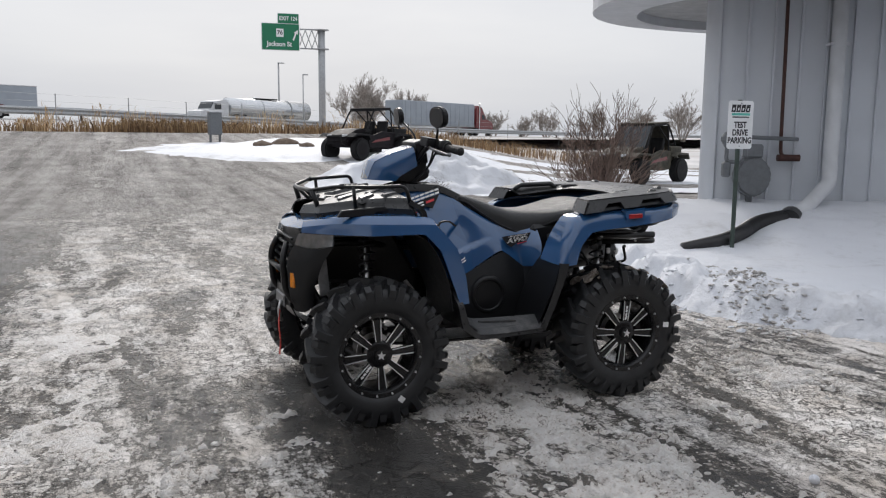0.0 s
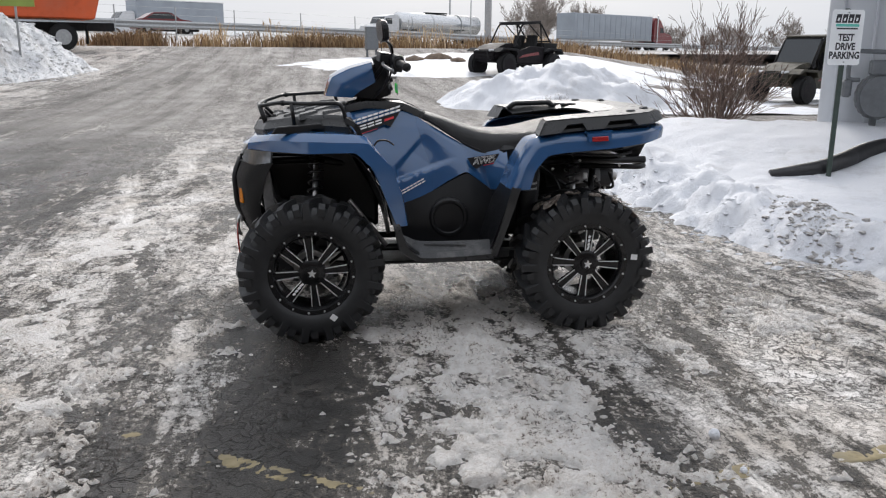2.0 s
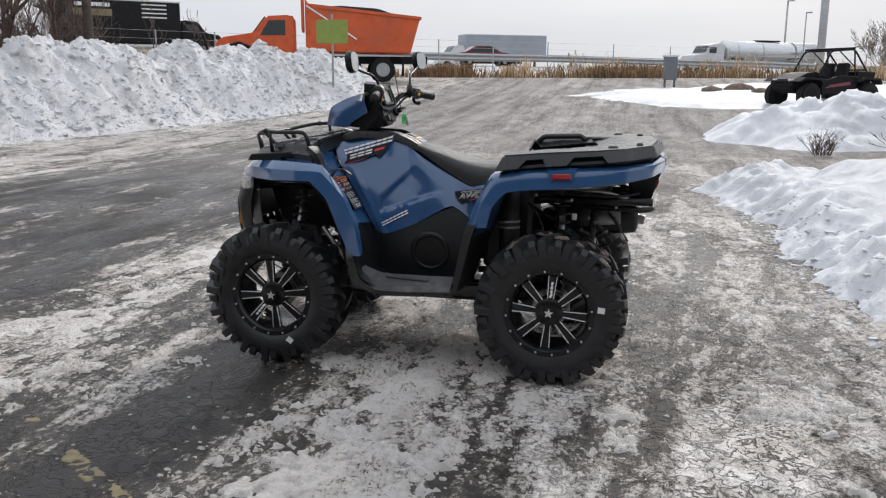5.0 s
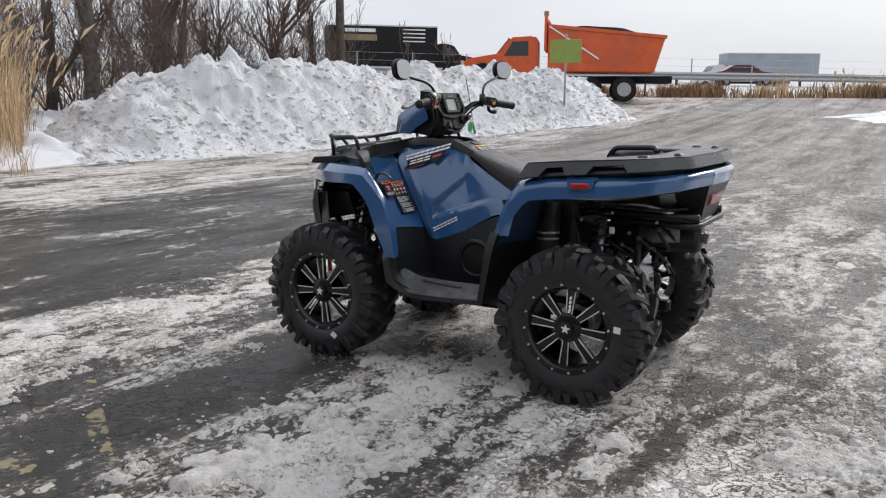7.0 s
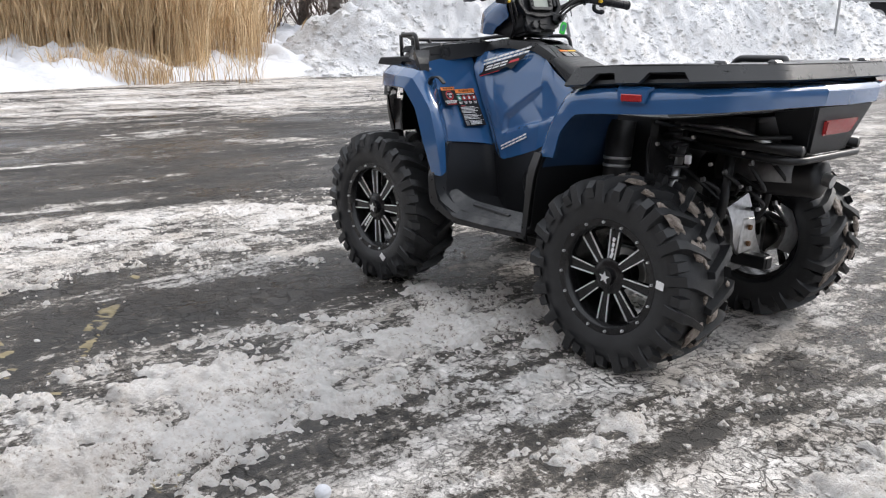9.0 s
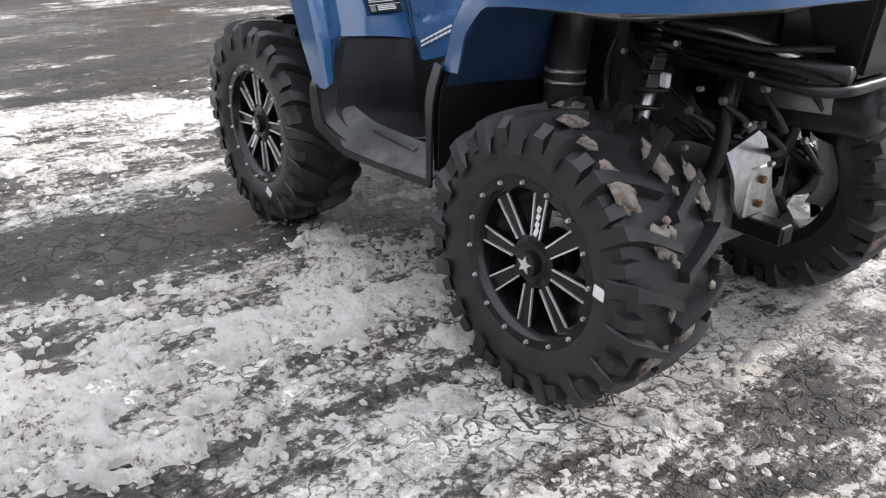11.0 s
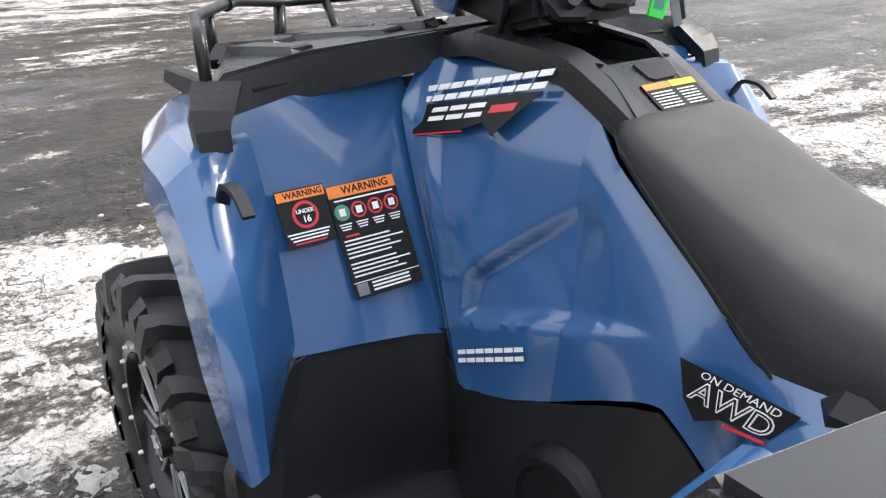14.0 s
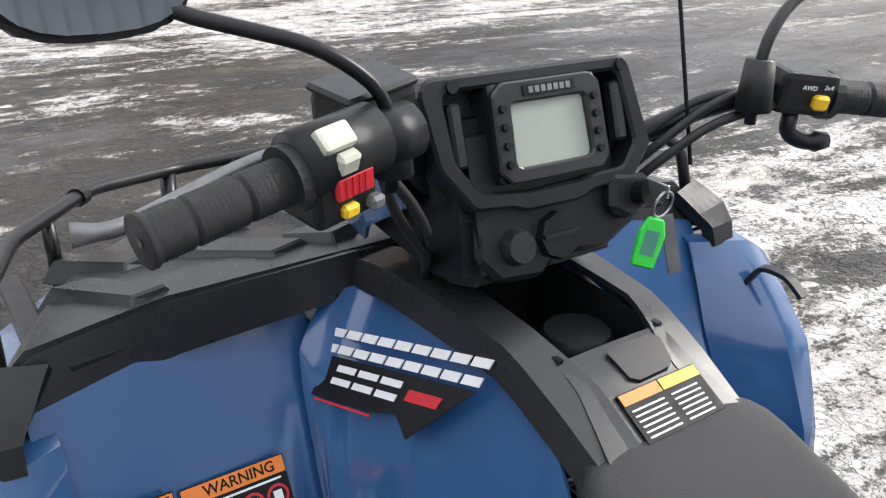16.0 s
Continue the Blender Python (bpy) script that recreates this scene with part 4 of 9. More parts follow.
def build_highway():
    azs = np.linspace(95, -52, 120)
    c = [hwy_at(a) for a in azs]
    nor = []
    for i in range(len(c)):
        d = (c[min(i + 1, len(c) - 1)] - c[max(i - 1, 0)]).normalized()
        nor.append(Vector((-d.y, d.x, 0)).normalized())          # away from the lot
    if nor[50].dot(c[50]) < 0:
        nor = [-n for n in nor]
    rows, faces = [], []
    prof = [(-7.5, None), (-1.2, -0.95), (-0.4, -0.85), (18, -0.8), (26, -2.5)]
    for p, n in zip(c, nor):
        for o, dz in prof:
            q = p + n * o
            rows.append((q.x, q.y, 0.9 if dz is None else p.z + dz))
    k = len(prof)
    mats = []
    for i in range(len(c) - 1):
        for j in range(k - 1):
            faces.append((i * k + j, (i + 1) * k + j, (i + 1) * k + j + 1, i * k + j + 1))
            mats.append(0 if j in (0, 3) else 1)
    ob = link_mesh("highway_road", rows, faces, M_FIELD, smooth=False)
    ob.data.materials.append(M_CONC)
    for p, mi in zip(ob.data.polygons, mats):
        p.material_index = mi
    tagged(ob, "raised highway on a snowy embankment", "road", kind="structure")
    rail = thing("guard_rail", "weathered grey guard rail along the highway", "guard rail", kind="structure")
    v, f = [], []
    pr = [(0, 0.0), (-0.08, -0.12), (0, -0.26), (-0.08, -0.40), (0, -0.52), (0.06, -0.52), (0.06, 0.0)]
    for p, n in zip(c, nor):
        for o, dz in pr:
            v.append(p + n * o + Vector((0, 0, dz)))
    k = len(pr)
    for i in range(len(c) - 1):
        for j in range(k):
            f.append((i * k + j, i * k + (j + 1) % k, (i + 1) * k + (j + 1) % k, (i + 1) * k + j))
    link_mesh("beam", v, f, M_GALV, rail)
    me = None
    for i in range(0, len(c) - 1, 2):
        if me is None:
            ob = part("rail_post", box((0, 0, -0.5), (0.16, 0.2, 1.0)), M_BARK, rail)
            me = ob.data
        else:
            ob = new("rail_post", me)
            ob.parent = rail
        ob.matrix_basis = Matrix.Translation(c[i] + nor[i] * 0.16 + Vector((0, 0, -0.02)))
    fence = thing("wire_fence", "thin wire fence posts beyond the verge", "fence", kind="structure")
    me = None
    for i in range(0, len(c) - 1, 3):
        p = c[i] - nor[i] * 3.0
        if me is None:
            ob = part("fence_post", tube([(0, 0, -1), (0, 0, 1.75)], 0.04, 6), M_GALV, fence)
            me = ob.data
        else:
            ob = new("fence_post", me)
            ob.parent = fence
        ob.matrix_basis = Matrix.Translation((p.x, p.y, p.z - 1.0))
    v, f = [], []
    for hh in (1.7, 1.25, 0.8):
        segs = []
        for i in range(0, len(c) - 4, 3):
            a, b = c[i] - nor[i] * 3.0, c[i + 3] - nor[i + 3] * 3.0
            segs.append((a + Vector((0, 0, hh - 1.0)), b + Vector((0, 0, hh - 1.0)), 0.008, 0.008))
        vv, ff = twig_mesh(segs, 3)
        o = len(v)
        v += vv
        f += [tuple(x + o for x in q) for q in ff]
    link_mesh("wire", v, f, M_GALV, fence)


build_highway()


def on_highway(az, off, flip=False):
    """Pose on the road with x along the traffic to the right."""
    a, b = hwy_at(az + 1.0), hwy_at(az - 1.0)
    d = (b - a).normalized()
    n = Vector((-d.y, d.x, 0)).normalized()
    p = hwy_at(az) + n * off
    ang = math.degrees(math.atan2(d.y, d.x)) + (180 if flip else 0)
    return pose(p.x, p.y, p.z - 0.82, 0, 0, ang)


# ---- vehicles ----
def truck_wheel(parent, x, y, r, w=0.3, rim=M_GALV, name="wheel"):
    bm = bmesh.new()
    bmesh.ops.create_cone(bm, cap_ends=True, segments=22, radius1=r, radius2=r, depth=w, matrix=Matrix.Rotation(radians(90), 4, 'X'))
    bmesh.ops.bevel(bm, geom=[e for e in bm.edges if len(e.link_faces) == 2 and e.calc_face_angle(0) > 1], offset=r * 0.12, segments=2, affect='EDGES')
    wh = part(name, bm, M_DARK, parent, smooth=True)
    wh.location = (x, y, r)
    bm = bmesh.new()
    bmesh.ops.create_cone(bm, cap_ends=True, segments=18, radius1=r * 0.56, radius2=r * 0.48, depth=w * 1.03, matrix=Matrix.Rotation(radians(90), 4, 'X'))
    part("rim", bm, rim, wh, smooth=True)
    return wh


def build_semi():
    s = thing("semi_truck", "dark red semi truck hauling a long grey trailer", "truck", m=on_highway(-23.5, 4.5))
    trailer = part("trailer", box((-5.5, 0, 2.62), (15.6, 2.6, 2.85), bev=0.05), M_TRAILER, s, "ribbed grey box trailer")
    for i in range(15):
        part("rib", box((-12.8 + i * 1.05, -1.315, 2.62), (0.05, 0.03, 2.7)), M_TRAILER, trailer)
    part("trailer_rail", box((-5.5, 0, 1.15), (15.7, 2.62, 0.12)), M_GALV, trailer)
    prof = [(2.9, 0.75), (2.9, 3.55), (3.3, 3.95), (4.4, 3.75), (5.2, 2.75), (5.45, 2.2), (6.9, 1.95), (7.25, 1.6), (7.3, 0.7)]
    cab = part("cab", side_prism(prof, -1.2, 1.2, 0.09, 2), M_REDCAB, s, "dark red sleeper cab")
    part("side_window", side_prism([(4.35, 2.15), (4.35, 2.8), (4.9, 2.75), (5.25, 2.15)], -1.215, -1.19), M_GLASS, cab)
    part("windscreen", box((5.17, 0, 2.55), (0.06, 2.1, 0.75), Matrix.Rotation(radians(-25), 3, 'Y')), M_GLASS, cab)
    part("exhaust_stack", tube([(3.6, -1.28, 0.8), (3.6, -1.28, 4.1), (3.55, -1.28, 4.25)], 0.09, 8), M_CHROME, cab)
    part("bumper", box((7.25, 0, 0.6), (0.3, 2.4, 0.4), bev=0.06), M_GALV, cab)
    for x in (6.3, 3.0, 1.8, -10.8, -12.0):
        for y in (-1.05, 1.05):
            truck_wheel(s, x, y, 0.52, 0.32 if x > 5 else 0.5)


build_semi()


def build_tanker():
    s = thing("tanker_truck", "polished tanker truck on the far lanes", "truck", m=on_highway(-13.8, 15, True))
    part("tank", tube([(-9, 0, 2.2), (-8.8, 0, 2.2), (2.2, 0, 2.35), (2.4, 0, 2.35)], [0.8, 1.05, 1.05, 0.8], 20), M_CHROME, s, smooth=True)
    for x in (-6, -2, 1):
        part("tank_band", tube([(x, 0, 2.27), (x + 0.1, 0, 2.27)], 1.08, 20), M_GALV, s)
    part("walkway", box((-3, 0, 3.4), (3.0, 0.5, 0.12)), M_DARK, s)
    cab = part("cab", side_prism([(2.8, 0.7), (2.8, 2.9), (3.2, 3.1), (4.5, 2.9), (5.0, 2.1), (6.2, 1.9), (6.4, 0.7)], -1.15, 1.15, 0.08, 2), M_TRIM, s)
    part("side_window", box((4.2, 1.16, 2.4), (0.8, 0.04, 0.55)), M_GLASS, cab)
    part("windscreen", box((4.78, 0, 2.5), (0.05, 2.0, 0.7), Matrix.Rotation(radians(-30), 3, 'Y')), M_GLASS, cab)
    for x in (5.5, 1.6, 0.4, -7.2, -8.4):
        for y in (-1.0, 1.0):
            truck_wheel(s, x, y, 0.5, 0.35)


build_tanker()


def build_box_truck(az, off, flip, body, cabm, name, label, blen=7.2, bars=False):
    s = thing(name, label, "truck", m=on_highway(az, off, flip))
    b = part("cargo_box", box((-blen / 2 + 0.6, 0, 2.25), (blen, 2.4, 2.5), bev=0.04), body, s)
    part("roof_edge", box((-blen / 2 + 0.6, 0, 3.52), (blen + 0.04, 2.44, 0.08)), M_TRIM, b)
    if bars:
        part("print_block", box((-4.6, -1.215, 2.75), (2.2, 0.02, 0.4)), M_YELLOW, b)
        part("print_bar", box((-4.6, -1.215, 3.2), (2.0, 0.02, 0.22)), M_SIGNWHITE, b)
        for k in range(4):
            part("print_bar", box((-1.0, -1.215, 2.55 + 0.25 * k), (1.5, 0.02, 0.08)), M_SIGNWHITE, b)
    cab = part("cab", side_prism([(0.65, 0.6), (0.65, 2.35), (0.9, 2.5), (1.75, 2.4), (2.25, 1.75), (3.2, 1.6), (3.35, 1.2), (3.35, 0.6)], -1.0, 1.0, 0.07, 2), cabm, s)
    part("side_window", side_prism([(1.0, 1.7), (1.0, 2.25), (1.65, 2.2), (2.0, 1.7)], -1.015, -0.99), M_GLASS, cab)
    part("windscreen", box((2.02, 0, 2.08), (0.05, 1.75, 0.65), Matrix.Rotation(radians(-37), 3, 'Y')), M_GLASS, cab)
    part("chassis", box((-1.5, 0, 0.8), (9.0, 0.9, 0.25)), M_DARK, s)
    for x in (2.6, -4.6):
        for y in (-0.95, 0.95):
            truck_wheel(s, x, y, 0.45, 0.3)


build_box_truck(29.5, 3.0, False, M_DARK, M_DARK, "box_truck", "black box truck with white lettering bars", bars=True)
build_box_truck(2.0, 26.0, True, M_TRAILER, M_TRIM, "box_truck", "pale grey box truck on the far lanes", 9.0)


def build_car(az, off, mat, label):
    s = thing("car", label, "car", m=on_highway(az, off))
    prof = [(-2.2, 0.35), (-2.25, 0.8), (-2.1, 1.0), (-1.6, 1.05), (-0.9, 1.48), (0.3, 1.5), (1.05, 1.05), (1.9, 0.92), (2.2, 0.7), (2.2, 0.35)]
    b = part("body", side_prism(prof, -0.88, 0.88, 0.08, 2), mat, s, smooth=True)
    part("side_window", side_prism([(-1.45, 1.05), (-0.85, 1.4), (0.25, 1.42), (0.85, 1.05)], -0.893, -0.87), M_GLASS, b)
    part("windscreen", box((0.68, 0, 1.3), (0.03, 1.45, 0.62), Matrix.Rotation(radians(-58), 3, 'Y')), M_GLASS, b)
    for x in (-1.35, 1.4):
        for y in (-0.8, 0.8):
            truck_wheel(s, x, y, 0.32, 0.2)


build_car(8.5, 4.0, M_REDCAB, "dark red estate car on the highway")
build_car(13.0, 12.0, M_TRIM, "silver saloon car on the far lanes")


PLOUGH_AZ = 20.5


def build_plough_truck():
    p0 = polar(PLOUGH_AZ, 39.0)
    a, b = polar(PLOUGH_AZ + 8, 39.0), polar(PLOUGH_AZ - 8, 39.3)
    d = a - b
    s = thing("plough_truck", "orange dump truck with a snow plough on the frontage road", "truck",
              m=pose(p0.x, p0.y, p0.z, 0, 0, math.degrees(math.atan2(d.y, d.x))) @ Matrix.Scale(1.1, 4))
    # x forward; the near side is +y
    bed = part("dump_bed", side_prism([(-3.9, 1.15), (-4.3, 2.55), (0.15, 3.0), (0.35, 3.3), (0.35, 1.2)], -1.15, 1.15, 0.05), M_ORANGE, s, "orange dump bed")
    part("bed_rim", side_prism([(-4.35, 2.5), (-4.35, 2.62), (0.2, 3.08), (0.2, 2.95)], -1.2, 1.2), M_ORANGE, bed)
    part("bed_strut", tube([(-1.7, 1.19, 1.7), (0.3, 1.19, 3.0)], 0.035, 6), M_SIGNWHITE, bed)
    part("salt_load", side_prism([(-4.0, 2.5), (-2.6, 2.95), (-1.0, 3.05), (0.1, 2.9)], -0.9, 0.9, 0.1), M_DARK, bed)
    part("headboard", box((0.45, 0, 2.75), (0.12, 2.2, 1.4), bev=0.03), M_ORANGE, bed)
    part("beacon", tube([(0.45, 0.6, 3.45), (0.45, 0.6, 3.65)], 0.1, 8), M_YELLOW, bed)
    cab = part("cab", side_prism([(0.75, 0.85), (0.75, 2.55), (0.95, 2.65), (1.9, 2.6), (2.4, 1.95), (3.7, 1.75), (3.95, 1.45), (3.95, 0.85)], -1.0, 1.0, 0.08, 2), M_ORANGE, s, "orange conventional cab")
    part("side_window", side_prism([(1.15, 1.85), (1.15, 2.45), (1.8, 2.42), (2.15, 1.85)], 0.99, 1.012), M_GLASS, cab)
    part("windscreen", box((2.17, 0, 2.28), (0.05, 1.75, 0.75), Matrix.Rotation(radians(-38), 3, 'Y')), M_GLASS, cab)
    part("fender", side_prism([(2.3, 0.9), (2.5, 1.4), (3.0, 1.6), (3.6, 1.4), (3.85, 0.9)], 0.7, 1.1, 0.05), M_DARK, cab)
    part("grille", box((3.98, 0, 1.3), (0.06, 1.1, 0.8), bev=0.02), M_GALV, cab)
    part("fuel_tank", tube([(0.2, 0.95, 0.85), (1.7, 0.95, 0.85)], 0.32, 14), M_GALV, s)
    part("chassis", box((-0.6, 0, 0.9), (8.2, 0.8, 0.3)), M_DARK, s)
    part("plough_frame", box((4.5, 0, 0.75), (1.0, 1.2, 0.5), bev=0.05), M_DARK, s)
    part("plough_lift", tube([(4.2, 0, 0.8), (4.5, 0, 1.9), (4.9, 0, 1.2)], 0.07, 6), M_DARK, s)
    bl = part("plough_blade", side_prism([(5.0, 0.2), (5.3, 0.22), (5.15, 0.8), (5.3, 1.25), (5.45, 1.4), (5.35, 1.45), (5.1, 1.3), (4.98, 0.8)], -1.5, 1.7), M_ORANGE, s, "curved orange plough blade")
    part("marker_rod", tube([(5.2, 1.6, 1.4), (5.2, 1.6, 2.1)], 0.02, 5), M_DARK, bl)
    for x in (3.1, -1.4, -2.75):
        for y in (-0.98, 0.98):
            truck_wheel(s, x, y, 0.5, 0.3 if x > 0 else 0.5)
    part("mudflap", box((-3.6, 0.95, 0.6), (0.03, 0.5, 0.7)), M_DARK, s)


build_plough_truck()


def build_side_by_side(m, body, label, full_cab=False):
    s = thing("side_by_side", label, "off-road vehicle", m=m)
    hull = part("body", side_prism([(-1.45, 0.55), (-1.5, 0.92), (-0.85, 1.0), (-0.7, 0.6), (0.55, 0.55), (0.72, 0.98), (1.15, 0.98), (1.52, 0.82), (1.58, 0.62), (1.4, 0.45), (-0.6, 0.36), (-1.3, 0.42)], -0.5, 0.5, 0.05, 2), body, s)
    part("bonnet", side_prism([(0.62, 0.95), (0.66, 1.10), (1.1, 1.04), (1.55, 0.86), (1.58, 0.76), (1.1, 0.92)], -0.52, 0.52, 0.03, 2), body, hull)
    for y in (-1, 1):
        part("door_panel", side_prism([(-0.72, 0.42), (-0.78, 0.96), (-0.1, 1.0), (0.42, 0.86), (0.66, 0.9), (0.60, 0.42)], 0.58 * y, 0.65 * y, 0.02), body, hull)
        part("door_graphic", side_prism([(-0.5, 0.70), (-0.45, 0.80), (0.3, 0.70), (0.5, 0.60)], 0.652 * y, 0.656 * y), M_REDCAB, hull)
        part("headlamp", box((1.54, 0.36 * y, 0.84), (0.06, 0.22, 0.08), rot_z(12 * y), 0.02), M_TRIM, hull)
        for x in (-1.12, 1.15):
            arch = [(x - 0.50, 0.72), (x - 0.40, 0.90), (x + 0.25, 0.93), (x + 0.46, 0.80), (x + 0.36, 0.80), (x + 0.2, 0.87), (x - 0.34, 0.84), (x - 0.42, 0.70)]
            part("fender_flare", side_prism(arch, 0.46 * y, 0.82 * y, 0.01), M_DARK if not full_cab else body, hull)
            part("suspension_arm", tube([(x, 0.2 * y, 0.5), (x, 0.62 * y, 0.37)], 0.03, 6), M_DARK, s)
            part("shock", tube([(x - 0.08, 0.30 * y, 0.92), (x - 0.02, 0.56 * y, 0.42)], 0.045, 8), M_DARK, s)
        part("roll_bar", tube(bend([(0.72, 0.60 * y, 0.95), (0.28, 0.56 * y, 1.72), (-0.62, 0.56 * y, 1.78), (-1.3, 0.52 * y, 1.0)], 0.12), 0.028, 8), M_DARK, s)
        part("roll_brace", tube([(-0.62, 0.56 * y, 1.76), (-0.72, 0.56 * y, 0.95)], 0.025, 8), M_DARK, s)
        part("roll_brace", tube([(0.0, 0.56 * y, 1.75), (-0.68, 0.56 * y, 1.25)], 0.02, 8), M_DARK, s)
        st = part("seat", box((-0.2, 0.3 * y, 0.72), (0.5, 0.45, 0.2), bev=0.05, seg=2), M_DARK, s)
        part("seat_back", box((-0.45, 0.3 * y, 1.06), (0.14, 0.44, 0.62), Matrix.Rotation(radians(-12), 3, 'Y'), 0.05, 2), M_DARK, st)
    part("roof", box((-0.18, 0, 1.80), (0.95, 1.16, 0.05), Matrix.Rotation(radians(3), 3, 'Y'), 0.02), M_DARK if not full_cab else body, s)
    for x, z in ((0.28, 1.72), (-0.62, 1.78), (-1.15, 1.16)):
        part("cross_bar", tube([(x, -0.54, z), (x, 0.54, z)], 0.026, 8), M_DARK, s)
    part("bumper", tube(bend([(1.45, -0.34, 0.5), (1.68, -0.34, 0.55), (1.70, -0.30, 0.82), (1.70, 0.30, 0.82), (1.68, 0.34, 0.55), (1.45, 0.34, 0.5)], 0.06), 0.025, 8), M_DARK, s)
    part("steering_wheel", tube([(0.25 + 0.05 * math.sin(a), 0.3 + 0.17 * math.cos(a), 1.08 + 0.16 * math.sin(a)) for a in np.linspace(0, 2 * math.pi, 15)], 0.015, 6), M_DARK, s)
    part("dash", box((0.48, 0, 1.0), (0.25, 1.0, 0.14), bev=0.04), M_DARK, s)
    part("cargo_bed", side_prism([(-1.5, 0.86), (-1.55, 1.10), (-0.80, 1.12), (-0.80, 0.86)], -0.58, 0.58, 0.03), M_DARK if not full_cab else body, s)
    if full_cab:
        part("windscreen", box((0.50, 0, 1.36), (0.03, 1.05, 0.78), Matrix.Rotation(radians(-30), 3, 'Y')), M_GLASS, s)
        part("rear_panel", box((-0.72, 0, 1.36), (0.05, 1.1, 0.75)), body, s)
    for x in (-1.12, 1.15):
        for y in (-0.70, 0.70):
            truck_wheel(s, x, y, 0.38, 0.29, M_SXS)
    return s


build_side_by_side(pose(6.6, 24.6, float(rise(6.6, 24.6)) - 0.04, 0, 0, 212), M_SXS, "black and maroon side-by-side parked behind a snow pile")
build_side_by_side(Matrix.Translation(polar(-31.6, 25)) @ pose(0, 0, 0, 0, 0, 205), M_CAMO, "camouflage utility vehicle parked beyond the shrub", True)


# ---- road furniture ----
def build_exit_sign():
    p = polar(-11.7, 66, 1.7)
    a = thing("exit_sign", "green highway exit sign on a steel cantilever", "road sign", m=pose(p.x, p.y, p.z, 0, 0, -6))
    part("column", tube([(0, 0, -1.2), (0, 0, 7.6)], 0.27, 14), M_GALV, a, smooth=True)
    part("column_base", box((0, 0, -0.6), (1.0, 1.0, 0.7), bev=0.05), M_CONC, a)
    for z in (7.6, 6.15):
        part("chord", box((-0.55, 0, z), (2.2, 0.12, 0.1)), M_GALV, a)
        part("end_plate", box((0.0, 0, z), (0.95, 0.7, 0.08)), M_GALV, a)
    for i in range(3):
        x0 = -0.25 - i * 0.5
        part("lattice", tube([(x0, 0, 6.2), (x0 - 0.5, 0, 7.55)], 0.04, 6), M_GALV, a)
        part("lattice", tube([(x0 - 0.5, 0, 6.2), (x0, 0, 7.55)], 0.04, 6), M_GALV, a)
    board = part("board", box((-3.15, -0.2, 6.95), (2.8, 0.07, 1.95), bev=0.03), M_HWGREEN, a)
    part("board_edge", box((-3.15, -0.17, 6.95), (2.9, 0.06, 2.05), bev=0.03), M_SIGNWHITE, board)
    tab = part("exit_tab", box((-2.55, -0.2, 8.33), (1.55, 0.07, 0.72), bev=0.03), M_HWGREEN, a)
    part("board_edge", box((-2.55, -0.17, 8.33), (1.65, 0.06, 0.8), bev=0.03), M_SIGNWHITE, tab)
    up = lambda x, z: pose(x, -0.24, z, 90, 0, 0)
    bar_text("EXIT 124", 0.42, up(-2.55, 8.32), M_SIGNWHITE, tab, bold=0.01, xscale=0.85)
    bar_text("Jackson St", 0.5, up(-3.25, 6.4), M_SIGNWHITE, board, bold=0.012, xscale=0.92)
    sh = part("route_shield", box((-3.2, -0.245, 7.25), (0.55, 0.015, 0.62), bev=0.006), M_SIGNWHITE, board)
    bar_text("76", 0.42, pose(-3.2, -0.258, 7.25, 90, 0, 0), M_INK, sh, bold=0.012)
    part("arrow", side_prism([(-2.25, 6.75), (-2.15, 6.68), (-1.95, 7.2), (-1.85, 7.15), (-1.82, 7.5), (-2.15, 7.3), (-2.05, 7.25)], -0.25, -0.24), M_SIGNWHITE, board)


build_exit_sign()


def build_pole(m, h, r, name, label, mat):
    o = thing(name, label, "pole", m=m)
    part("shaft", tube([(0, 0, -0.3), (0, 0, h)], [r, r * 0.8], 12), mat, o, smooth=True)
    return o


build_pole(pose(-14.7, 17.7, 0.3), 9.5, 0.14, "utility_pole", "weathered wooden utility pole behind the snow bank", M_BARK)
lp = build_pole(Matrix.Translation(polar(-9.3, 100, 1.5)), 8.0, 0.11, "street_lamp", "tall thin lamp post beyond the highway", M_GALV)
part("lamp_head", box((0.3, 0, 8.0), (0.8, 0.25, 0.12), bev=0.03), M_GALV, lp)
lp = build_pole(Matrix.Translation(polar(-10.6, 75, 1.5)), 5.0, 0.06, "street_lamp", "tall thin lamp post beyond the highway", M_GALV)
part("lamp_head", box((0.2, 0, 5.0), (0.5, 0.2, 0.1), bev=0.03), M_GALV, lp)


def build_lot_sign():
    s = thing("lot_sign", "yellow-green panel sign on a steel post in the snow bank", "sign", m=pose(-8.81, 21.97, 0.3, 0, 0, 12))
    part("post", box((0, 0, 1.4), (0.06, 0.05, 3.2)), M_GALV, s)
    part("panel", box((0, -0.04, 2.45), (1.02, 0.02, 0.74), bev=0.008), M_OLIVE, s)
    for z in (2.2, 2.7):
        part("bracket", box((0, -0.02, z), (0.5, 0.03, 0.05)), M_GALV, s)


build_lot_sign()


